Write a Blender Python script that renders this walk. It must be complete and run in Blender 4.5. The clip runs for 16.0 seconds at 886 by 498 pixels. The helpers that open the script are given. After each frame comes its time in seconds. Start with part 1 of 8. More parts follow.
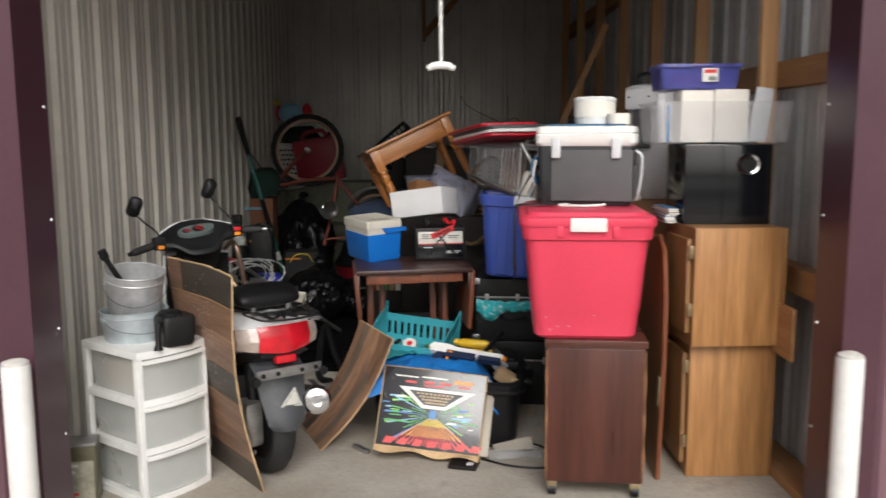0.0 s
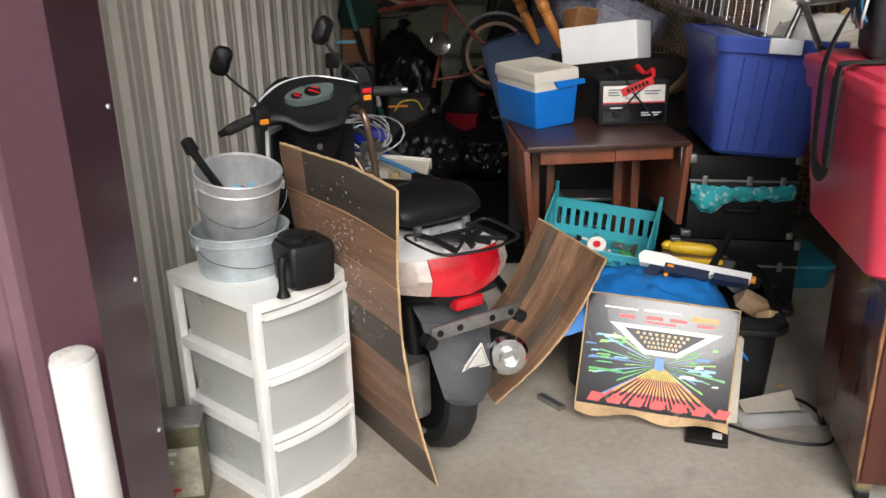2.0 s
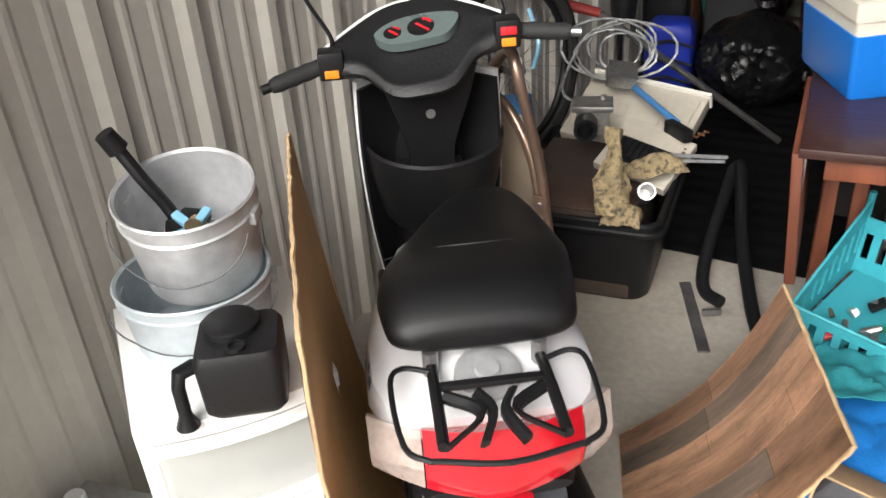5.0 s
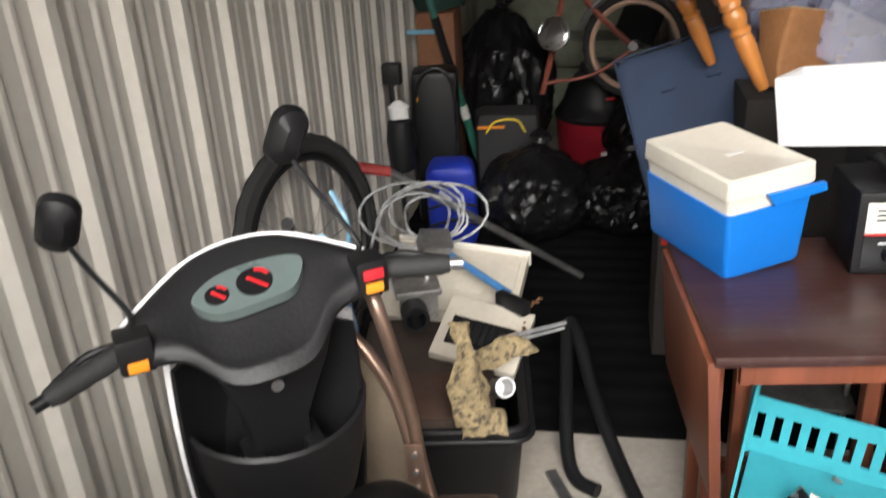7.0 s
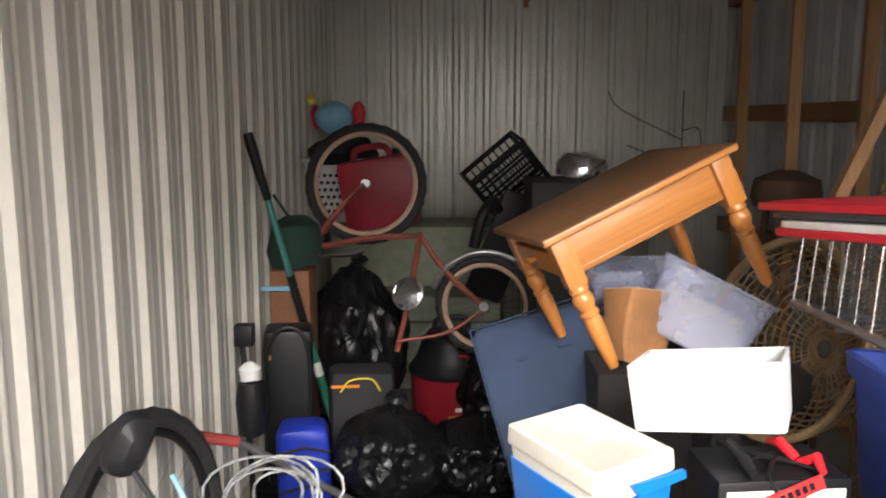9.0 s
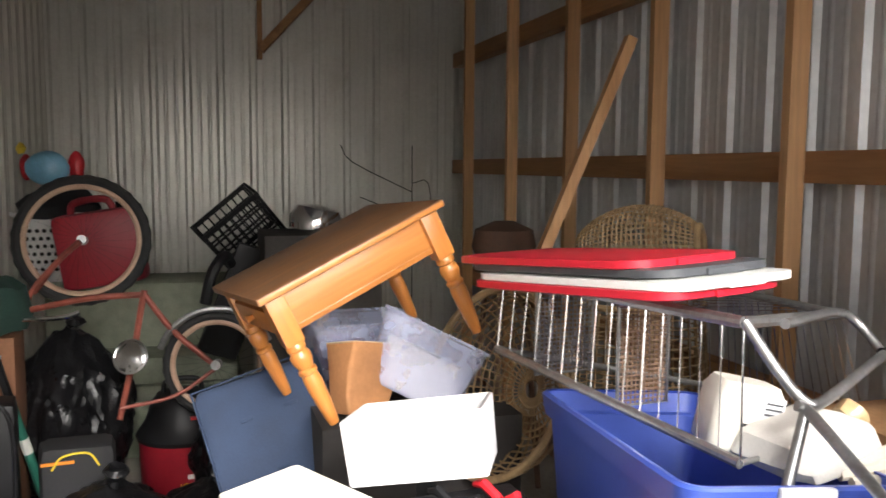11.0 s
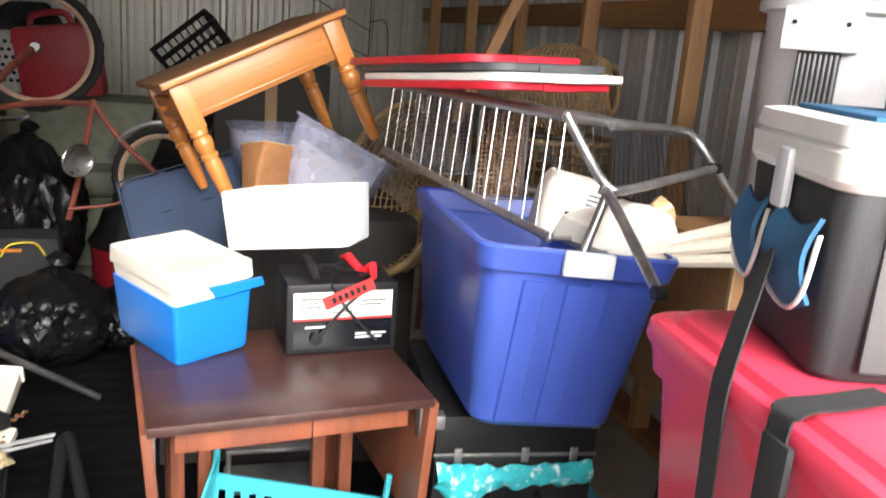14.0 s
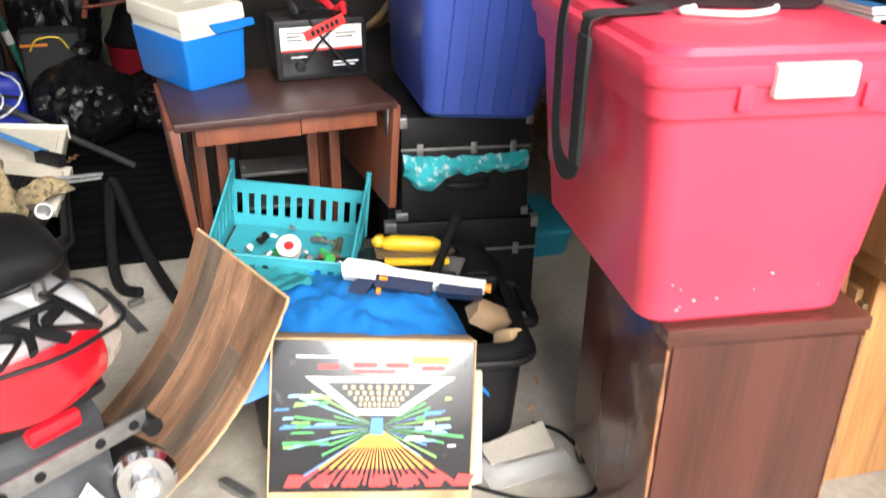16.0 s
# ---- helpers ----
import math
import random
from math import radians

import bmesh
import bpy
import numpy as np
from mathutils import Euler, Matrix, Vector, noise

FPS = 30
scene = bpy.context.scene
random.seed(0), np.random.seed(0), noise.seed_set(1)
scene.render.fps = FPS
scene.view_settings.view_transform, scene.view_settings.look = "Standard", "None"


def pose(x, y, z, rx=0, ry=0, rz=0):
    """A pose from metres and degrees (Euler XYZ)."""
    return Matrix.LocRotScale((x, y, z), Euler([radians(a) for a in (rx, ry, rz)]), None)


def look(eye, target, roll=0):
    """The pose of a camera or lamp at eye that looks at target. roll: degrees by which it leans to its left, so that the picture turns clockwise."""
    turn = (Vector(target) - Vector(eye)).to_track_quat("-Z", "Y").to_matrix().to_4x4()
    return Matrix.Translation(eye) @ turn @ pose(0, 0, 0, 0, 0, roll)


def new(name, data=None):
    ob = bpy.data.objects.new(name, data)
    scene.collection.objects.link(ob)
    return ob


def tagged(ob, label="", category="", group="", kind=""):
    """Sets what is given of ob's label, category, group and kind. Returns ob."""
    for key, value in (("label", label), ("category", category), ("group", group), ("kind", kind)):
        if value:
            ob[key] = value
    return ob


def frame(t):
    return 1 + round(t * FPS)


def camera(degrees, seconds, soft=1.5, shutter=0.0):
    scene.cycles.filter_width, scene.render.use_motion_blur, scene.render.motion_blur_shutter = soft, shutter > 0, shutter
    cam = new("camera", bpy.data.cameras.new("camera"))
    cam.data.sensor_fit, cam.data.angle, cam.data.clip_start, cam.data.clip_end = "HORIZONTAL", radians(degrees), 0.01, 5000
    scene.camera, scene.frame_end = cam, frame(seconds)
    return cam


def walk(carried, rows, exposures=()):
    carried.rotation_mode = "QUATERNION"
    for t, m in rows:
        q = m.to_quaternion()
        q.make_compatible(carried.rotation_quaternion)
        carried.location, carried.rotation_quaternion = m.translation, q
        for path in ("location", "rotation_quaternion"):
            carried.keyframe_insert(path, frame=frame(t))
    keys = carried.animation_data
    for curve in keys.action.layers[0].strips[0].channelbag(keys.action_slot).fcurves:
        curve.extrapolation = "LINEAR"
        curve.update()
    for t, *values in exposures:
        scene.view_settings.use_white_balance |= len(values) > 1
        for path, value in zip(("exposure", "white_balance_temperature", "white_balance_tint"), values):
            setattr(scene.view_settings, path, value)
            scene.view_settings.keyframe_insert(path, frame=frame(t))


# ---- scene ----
cam = camera(55.9, 16.0, shutter=0.4)
METRES, EYE, TILT, LEAN, TURN = 4.5, 1.36, -0.5, 0.0, -1.0
ROWS = [
    (0.0, 0.0, 0.0, 0.0, -0.03, -7.19, 0.24),
    (0.5, -0.0414, 0.0555, 0.0037, 3.31, -8.32, -0.2),
    (1.0, -0.0769, 0.1292, -0.0043, 5.03, -13.2, -0.82),
    (1.5, -0.0962, 0.1969, 0.0043, 4.68, -17.4, 0.03),
    (2.0, -0.119, 0.2584, 0.0068, 3.48, -19.61, 1.07),
    (2.5, -0.1232, 0.3064, 0.0076, 2.34, -21.98, 1.88),
    (3.0, -0.0955, 0.3696, 0.0052, 6.52, -24.69, 2.23),
    (5.5, -0.0488, 0.5575, 0.0164, 32.4, -30.02, 3.29),
    (6.0, -0.0615, 0.5739, 0.0238, 30.12, -29.71, 3.83),
    (6.5, -0.1027, 0.598, 0.0273, 19.76, -27.46, 4.04),
    (7.0, -0.1343, 0.6167, 0.0331, 11.19, -24.11, 3.13),
    (7.5, -0.144, 0.6256, 0.04, 8.25, -18.5, 1.3),
    (8.0, -0.1438, 0.6295, 0.0455, 6.53, -13.64, 0.76),
    (8.5, -0.1414, 0.6311, 0.0489, 4.6, -10.8, 0.59),
    (9.0, -0.1417, 0.633, 0.0523, 1.41, -8.39, 0.06),
    (9.5, -0.1363, 0.6343, 0.0557, -3.33, -6.11, -0.12),
    (10.0, -0.1277, 0.6332, 0.058, -7.61, -4.56, 0.09),
    (12.5, -0.0984, 0.6208, 0.0479, -21.68, -8.14, -1.58),
    (13.0, -0.0761, 0.6016, 0.0403, -17.56, -10.69, -3.27),
    (13.5, -0.0655, 0.5801, 0.032, -15.53, -12.35, -4.61),
    (14.0, -0.0703, 0.5637, 0.0261, -15.0, -13.83, -4.37),
    (14.5, -0.0855, 0.5357, 0.017, -16.26, -18.66, -2.37),
    (15.0, -0.0851, 0.5051, 0.0142, -16.91, -22.53, -1.41),
    (15.5, -0.0732, 0.4683, 0.0096, -15.19, -23.22, -1.54),
    (16.0, -0.0662, 0.4373, 0.0008, -14.79, -25.76, -0.64),
]
EXPOSURES = [(0.0, -0.45), (1.0, -0.4), (2.0, -0.25), (3.2, -0.05), (5.5, 0.5), (6.0, 0.4), (7.0, 0.65), (8.0, 1.0), (9.0, 1.3), (10.0, 1.7), (11.2, 1.65), (12.5, 1.45), (13.5, 1.5), (14.5, 1.55), (15.0, 1.3),
             (16.0, 0.9)]
walk(cam, [(t, pose(0, 0, EYE, TILT, LEAN, TURN) @ pose(METRES * x, METRES * y, METRES * z, 90 + pitch, roll, yaw)) for t, x, y, z, yaw, pitch, roll in ROWS], EXPOSURES)

# ---- light: bright overcast sky from in front of the open door ----
world = bpy.data.worlds.new("overcast_sky")
scene.world = world
world.use_nodes = True
wn = world.node_tree
sky = wn.nodes.new("ShaderNodeTexSky")
sky.sky_type, sky.sun_disc = "NISHITA", False
sky.sun_elevation, sky.sun_rotation = radians(35), radians(174)
sky.dust_density, sky.air_density = 6.0, 1.0
grey = wn.nodes.new("ShaderNodeHueSaturation")
grey.inputs["Saturation"].default_value = 0.25
wn.links.new(sky.outputs[0], grey.inputs["Color"])
wn.links.new(grey.outputs[0], wn.nodes["Background"].inputs[0])
wn.nodes["Background"].inputs[1].default_value = 0.14
sun = new("sun", bpy.data.lights.new("sun", "SUN"))
sun.data.energy, sun.data.angle, sun.data.color = 2.8, radians(38), (1.0, 0.97, 0.94)
sun.matrix_world = look((0.7, -6.6, 4.7), (0, 0, 0))


# ---- materials ----
def mat(name, c, rough=0.5, metal=0.0, var=0.12, scale=6.0, fine=60.0, bump=0.15, c2=None, spec=0.5, dirt=0.0, dirt_c=(0.08, 0.07, 0.06), stretch=(1, 1, 1),
        island=0.0, obj=0.0, trans=0.0, alpha=1.0, coat=0.0, thr=0.55, rot=None):
    """A surface with broad blotches, fine grain, optional dirt, and bump, in metres."""
    m = bpy.data.materials.new(name)
    m.use_nodes = True
    t = m.node_tree
    n, l = t.nodes, t.links
    b = n["Principled BSDF"]
    tc, mp = n.new("ShaderNodeTexCoord"), n.new("ShaderNodeMapping")
    mp.inputs["Scale"].default_value = stretch
    if rot:
        mp.vector_type = "TEXTURE"
        mp.inputs["Rotation"].default_value = [radians(a) for a in rot]
        mp.inputs["Scale"].default_value = [1 / q for q in stretch]
    l.new(tc.outputs["Object"], mp.inputs["Vector"])
    big, small = n.new("ShaderNodeTexNoise"), n.new("ShaderNodeTexNoise")
    for q, s, d in ((big, scale, 4), (small, fine, 6)):
        q.inputs["Scale"].default_value, q.inputs["Detail"].default_value = s, d
        l.new(mp.outputs[0], q.inputs["Vector"])
    mix = n.new("ShaderNodeMix")
    mix.data_type = "RGBA"
    lo = c2 or tuple(v * (1 - 2 * var) for v in c)
    mix.inputs[6].default_value, mix.inputs[7].default_value = (*lo, 1), (*c, 1)
    ramp = n.new("ShaderNodeMapRange")
    ramp.inputs[1].default_value, ramp.inputs[2].default_value = 0.3, 0.62
    l.new(big.outputs[0], ramp.inputs[0])
    l.new(ramp.outputs[0], mix.inputs[0])
    out = mix.outputs[2]
    gm = n.new("ShaderNodeMix")
    gm.data_type, gm.blend_type = "RGBA", "MULTIPLY"
    gm.inputs[0].default_value = min(1, var * 3)
    gr = n.new("ShaderNodeMapRange")
    gr.inputs[1].default_value, gr.inputs[2].default_value, gr.inputs[3].default_value, gr.inputs[4].default_value = 0.3, 0.7, 0.75, 1.15
    l.new(small.outputs[0], gr.inputs[0])
    l.new(out, gm.inputs[6])
    l.new(gr.outputs[0], gm.inputs[7])
    out = gm.outputs[2]
    if island or obj:
        src = n.new("ShaderNodeNewGeometry").outputs["Random Per Island"] if island else n.new("ShaderNodeObjectInfo").outputs["Random"]
        hv, r2 = n.new("ShaderNodeHueSaturation"), n.new("ShaderNodeMapRange")
        amp = island or obj
        r2.inputs[3].default_value, r2.inputs[4].default_value = 1 - amp, 1 + amp
        l.new(src, r2.inputs[0])
        l.new(r2.outputs[0], hv.inputs["Value"])
        l.new(out, hv.inputs["Color"])
        out = hv.outputs[0]
    if dirt:
        dn, dr, dm = n.new("ShaderNodeTexNoise"), n.new("ShaderNodeMapRange"), n.new("ShaderNodeMix")
        dn.inputs["Scale"].default_value, dn.inputs["Detail"].default_value, dn.inputs["Roughness"].default_value = scale * 2.3, 8, 0.65
        l.new(tc.outputs["Object"], dn.inputs["Vector"])
        dr.inputs[1].default_value, dr.inputs[2].default_value, dr.inputs[4].default_value = thr, thr + 0.15, dirt
        l.new(dn.outputs[0], dr.inputs[0])
        dm.data_type = "RGBA"
        dm.inputs[7].default_value = (*dirt_c, 1)
        l.new(dr.outputs[0], dm.inputs[0])
        l.new(out, dm.inputs[6])
        out = dm.outputs[2]
    l.new(out, b.inputs["Base Color"])
    rr = n.new("ShaderNodeMapRange")
    rr.inputs[3].default_value, rr.inputs[4].default_value = max(0.03, rough - 0.1), min(1, rough + 0.1)
    l.new(big.outputs[0], rr.inputs[0])
    l.new(rr.outputs[0], b.inputs["Roughness"])
    b.inputs["Metallic"].default_value, b.inputs["Specular IOR Level"].default_value = metal, spec
    b.inputs["Transmission Weight"].default_value, b.inputs["Alpha"].default_value, b.inputs["Coat Weight"].default_value = trans, alpha, coat
    if bump:
        bp = n.new("ShaderNodeBump")
        bp.inputs["Strength"].default_value, bp.inputs["Distance"].default_value = bump, 0.004
        l.new(small.outputs[0], bp.inputs["Height"])
        l.new(bp.outputs[0], b.inputs["Normal"])
    return m


def wood(name, c, c2, axis=0, scale=14.0, rough=0.45, island=0.0, obj=0.0, coat=0.0, dirt=0.0, rot=None, var=0.2, thr=0.55):
    """Wood with long grain along one axis (0 x, 1 y, 2 z)."""
    s = [1.0, 1.0, 1.0]
    s[axis] = 0.06
    return mat(name, c, rough, 0, var, scale, scale * 7, 0.2, c2, stretch=tuple(s), island=island, obj=obj, coat=coat, dirt=dirt, rot=rot, thr=thr)


M_TAN = mat("tan_painted_steel", (0.66, 0.63, 0.56), 0.36, 0.0, 0.06, 1.2, 40, 0.05, dirt=0.25, dirt_c=(0.35, 0.32, 0.27))
M_GALV = mat("galvanised_steel", (0.78, 0.80, 0.82), 0.36, 0.45, 0.09, 2.0, 30, 0.05)
M_TANB = mat("glossy_tan_steel", (0.66, 0.64, 0.585), 0.34, 0.2, 0.07, 1.2, 40, 0.05, dirt=0.3, dirt_c=(0.42, 0.38, 0.31))
M_PURPLE = mat("plum_painted_steel", (0.20, 0.108, 0.134), 0.4, 0, 0.05, 1.5, 50, 0.05, dirt=0.15, dirt_c=(0.34, 0.24, 0.26))
M_DPURPLE = mat("dark_plum_trim", (0.085, 0.035, 0.05), 0.35, 0, 0.08, 2, 50, 0.05)
M_CONC = mat("concrete", (0.43, 0.40, 0.35), 0.8, 0, 0.15, 1.5, 45, 0.4, (0.29, 0.25, 0.20), dirt=0.5, dirt_c=(0.15, 0.13, 0.11), thr=0.545)
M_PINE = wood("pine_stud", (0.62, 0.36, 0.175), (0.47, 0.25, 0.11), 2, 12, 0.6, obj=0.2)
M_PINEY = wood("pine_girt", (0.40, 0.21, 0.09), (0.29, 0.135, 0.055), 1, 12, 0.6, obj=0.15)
M_CREAM = mat("cream_door_slat", (0.72, 0.66, 0.56), 0.45, 0, 0.05, 2, 40, 0.05)
M_WHITE = mat("white_paint", (0.80, 0.79, 0.77), 0.5, 0, 0.04, 5, 40, 0.12, dirt=0.3, dirt_c=(0.45, 0.42, 0.38), thr=0.6)
M_CAP = mat("chipped_cap", (0.72, 0.70, 0.66), 0.8, 0, 0.1, 20, 60, 0.4, dirt=0.6, dirt_c=(0.30, 0.20, 0.15), thr=0.55)
M_ROOF = mat("roof_sheet", (0.30, 0.31, 0.32), 0.5, 0.4, 0.08, 2, 30, 0.05)
M_DARKMAT = mat("black_rubber_mat", (0.006, 0.006, 0.0065), 0.8, 0, 0.2, 4, 50, 0.3, spec=0.1)


# ---- building helpers ----
def empty(name, m=None):
    ob = new(name)
    ob.empty_display_size = 0.1
    ob.matrix_world = m or Matrix.Identity(4)
    return ob


def thing(name, label, category, m=None, group="", kind=""):
    return tagged(empty(name, m), label, category, group, kind)


def to_mesh(name, bm, material, smooth=True):
    me = bpy.data.meshes.new(name)
    bmesh.ops.recalc_face_normals(bm, faces=bm.faces)
    bm.to_mesh(me)
    bm.free()
    me.materials.append(material)
    if smooth:
        me.shade_smooth()
        me.set_sharp_from_angle(angle=radians(35))
    return me


def part(name, bm, material, parent, label="", smooth=True):
    """Links a bmesh as one mesh object under a thing or a part."""
    ob = new(name, to_mesh(name, bm, material, smooth))
    ob.parent = parent
    return tagged(ob, label) if label else ob


def solo(name, bm, material, label, category, m=None, group="", kind="", smooth=True):
    """A thing that is one mesh."""
    ob = new(name, to_mesh(name, bm, material, smooth))
    ob.matrix_world = m or Matrix.Identity(4)
    return tagged(ob, label, category, group, kind)


def box(bm, x0, y0, z0, x1, y1, z1, bevel=0.0, m=None, seg=2):
    """A bevelled block between two corners."""
    vs = bmesh.ops.create_cube(bm, size=1)["verts"]
    for v in vs:
        v.co = Vector((x0 + (v.co.x + 0.5) * (x1 - x0), y0 + (v.co.y + 0.5) * (y1 - y0), z0 + (v.co.z + 0.5) * (z1 - z0)))
    if m:
        bmesh.ops.transform(bm, matrix=m, verts=vs)
    if bevel:
        es = {e for v in vs for e in v.link_edges}
        bmesh.ops.bevel(bm, geom=list(es), offset=bevel, segments=seg, profile=0.6, affect="EDGES")
    return bm


def B(*a, **k):
    return box(bmesh.new(), *a, **k)


def loops(bm, rings, closed=False, cap=True):
    """Skins a run of rings of points; cap closes both ends."""
    vs = [[bm.verts.new(p) for p in r] for r in rings]
    n = len(vs[0])
    for i in range(len(vs) - (0 if closed else 1)):
        a, b = vs[i], vs[(i + 1) % len(vs)]
        for j in range(n):
            bm.faces.new((a[j], a[(j + 1) % n], b[(j + 1) % n], b[j]))
    if cap and not closed:
        bm.faces.new(vs[0][::-1])
        bm.faces.new(vs[-1])
    return bm


def tube(bm, pts, r=0.01, seg=10, closed=False, flat=1.0):
    """A round bar along points; r is one radius or one for each point."""
    pts = [Vector(p) for p in pts]
    n = len(pts)
    rs = r if isinstance(r, (list, tuple)) else [r] * n
    rings, up = [], None
    for i, p in enumerate(pts):
        d = (pts[(i + 1) % n] - pts[i - 1]) if closed else (pts[min(i + 1, n - 1)] - pts[max(i - 1, 0)])
        d.normalize()
        if up is None:
            up = d.orthogonal().normalized()
        up = (up - d * up.dot(d)).normalized()
        side = d.cross(up)
        rings.append([p + (up * math.cos(a) * flat + side * math.sin(a)) * rs[i] for a in (2 * math.pi * k / seg for k in range(seg))])
    return loops(bm, rings, closed)


def T(pts, r=0.01, seg=10, closed=False, flat=1.0):
    return tube(bmesh.new(), pts, r, seg, closed, flat)


def smooth_path(pts, n=6, closed=False):
    """More points along a Catmull-Rom curve through pts."""
    pts = [Vector(p) for p in pts]
    k, out = len(pts), []
    for i in range(k if closed else k - 1):
        a = pts[(i - 1) % k] if closed or i else pts[0] * 2 - pts[1]
        b, c = pts[i], pts[(i + 1) % k]
        d = pts[(i + 2) % k] if closed or i + 2 < k else c * 2 - b
        for j in range(n):
            u = j / n
            out.append(0.5 * (2 * b + (c - a) * u + (2 * a - 5 * b + 4 * c - d) * u * u + (3 * b - a - 3 * c + d) * u ** 3))
    if not closed:
        out.append(pts[-1])
    return out


def lathe(bm, profile, seg=28, m=None, arc=None):
    """Turns (radius, height) pairs about z; the profile closes on itself where both ends have radius 0."""
    rings = [[Vector((r * math.cos(a), r * math.sin(a), z)) for a in (2 * math.pi * k / seg for k in range(seg))] for r, z in profile]
    if m:
        rings = [[m @ p for p in r] for r in rings]
    return loops(bm, rings)


def L(profile, seg=28, m=None):
    return lathe(bmesh.new(), profile, seg, m)


def cyl(bm, a, b, r, r2=None, seg=16):
    return tube(bm, [a, b], [r, r if r2 is None else r2], seg)


def C(a, b, r, r2=None, seg=16):
    return cyl(bmesh.new(), a, b, r, r2, seg)


def rounded(w, d, r, n=4):
    """A rounded rectangle's outline, centred, counter-clockwise."""
    out = []
    for cx, cy, a0 in ((w / 2 - r, d / 2 - r, 0), (-w / 2 + r, d / 2 - r, 90), (-w / 2 + r, -d / 2 + r, 180), (w / 2 - r, -d / 2 + r, 270)):
        for k in range(n + 1):
            a = radians(a0 + 90 * k / n)
            out.append((cx + r * math.cos(a), cy + r * math.sin(a)))
    return out


def tub(bm, levels, r=0.03, inner=0.004, floor=0.006, closed=False):
    """An open moulded tub: levels of (width, depth, z) from the bottom up; it has an inside."""
    rings = [[Vector((x, y, z)) for x, y in rounded(w, d, r)] for w, d, z in levels]
    if not closed:
        rings += [[Vector((x, y, max(z, levels[0][2] + floor))) for x, y in rounded(w - 2 * inner, d - 2 * inner, max(r - inner, 0.002))] for w, d, z in levels[::-1]]
    return loops(bm, rings)


def slab(bm, outline, z0, z1, m=None):
    """A flat plate with the given outline."""
    rings = [[Vector((x, y, z)) for x, y in outline] for z in (z0, z1)]
    if m:
        rings = [[m @ p for p in r] for r in rings]
    return loops(bm, rings)


def grid(bm, fn, nu, nv, thick=0.0):
    """A sheet fn(u, v) with u, v from 0 to 1, given thickness along its normal."""
    P = [[Vector(fn(i / nu, j / nv)) for j in range(nv + 1)] for i in range(nu + 1)]
    V = [[bm.verts.new(p) for p in row] for row in P]
    for i in range(nu):
        for j in range(nv):
            bm.faces.new((V[i][j], V[i + 1][j], V[i + 1][j + 1], V[i][j + 1]))
    if thick:
        bm.normal_update()
        W = [[bm.verts.new(V[i][j].co - V[i][j].normal * thick) for j in range(nv + 1)] for i in range(nu + 1)]
        for i in range(nu):
            for j in range(nv):
                bm.faces.new((W[i][j], W[i][j + 1], W[i + 1][j + 1], W[i + 1][j]))
        edge = [(i, 0) for i in range(nu)] + [(nu, j) for j in range(nv)] + [(i, nv) for i in range(nu, 0, -1)] + [(0, j) for j in range(nv, 0, -1)]
        for k in range(len(edge)):
            (a, b), (c, d) = edge[k], edge[(k + 1) % len(edge)]
            bm.faces.new((V[a][b], W[a][b], W[c][d], V[c][d]))
    return bm


def lumps(bm, amp, freq, seed=0.0):
    """Pushes vertices about by smooth noise."""
    for v in bm.verts:
        v.co += noise.noise_vector(v.co * freq + Vector((seed, seed * 1.7, -seed))) * amp
    return bm


def writing(text, size, material, m, parent, name="lettering", bold=0.0, width=None):
    """Raised lettering in the built-in font as a mesh, centred on m, reading along its x, facing its z."""
    cu = bpy.data.curves.new(name, "FONT")
    cu.body, cu.size, cu.extrude, cu.align_x, cu.align_y, cu.offset = text, size, 0.0006, "CENTER", "CENTER", bold
    cu.resolution_u = 2
    tmp = bpy.data.objects.new(name, cu)
    scene.collection.objects.link(tmp)
    me = bpy.data.meshes.new_from_object(tmp.evaluated_get(bpy.context.evaluated_depsgraph_get()))
    bpy.data.objects.remove(tmp)
    if width and me.vertices:
        xs = [v.co.x for v in me.vertices]
        k = width / (max(xs) - min(xs))
        for v in me.vertices:
            v.co.x *= k
    me.materials.clear()
    me.materials.append(material)
    ob = new(name, me)
    ob.parent = parent
    ob.matrix_local = m
    return ob


# ---- structure ----
LX, RX, BY, FY = -1.47, 1.53, 9.15, 2.82   # inner faces of the side walls, back wall, and the door's inner plane
HZ = 3.0                                    # eaves height
RIB = 0.2286


def ribbed_line(length, start=0.0):
    """Offsets (along, out) of a ribbed steel panel: tall ribs with two low ribs between."""
    pts = []
    k = -1
    while k * RIB + start < length + RIB:
        o = k * RIB + start
        for a, h in ((-0.032, 0), (-0.014, 0.019), (0.014, 0.019), (0.032, 0), (0.064, 0), (0.074, 0.0045), (0.084, 0.0045), (0.094, 0), (0.136, 0), (0.146, 0.0045), (0.156, 0.0045), (0.166, 0)):
            pts.append((o + a, h))
        k += 1
    pts = [p for p in pts if 0 < p[0] < length]
    return [(0, 0)] + pts + [(length, 0)]


def ribbed_wall(name, p0, p1, inward, z0, z1, material, label, start=0.0, back=0.03):
    """A ribbed steel wall from p0 to p1 on the plan whose ribs stand towards inward; a body behind it gives thickness."""
    p0, p1, inward = Vector(p0), Vector(p1), Vector(inward)
    d = (p1 - p0).normalized()
    line = ribbed_line((p1 - p0).length, start)
    bm = bmesh.new()
    front = [p0 + d * a + inward * h for a, h in line]
    ring = front + [p1 - inward * back, p0 - inward * back]
    loops(bm, [[Vector((p.x, p.y, z)) for p in ring] for z in (z0, z1)])
    return solo(name, bm, material, label, "wall", kind="structure", smooth=False)


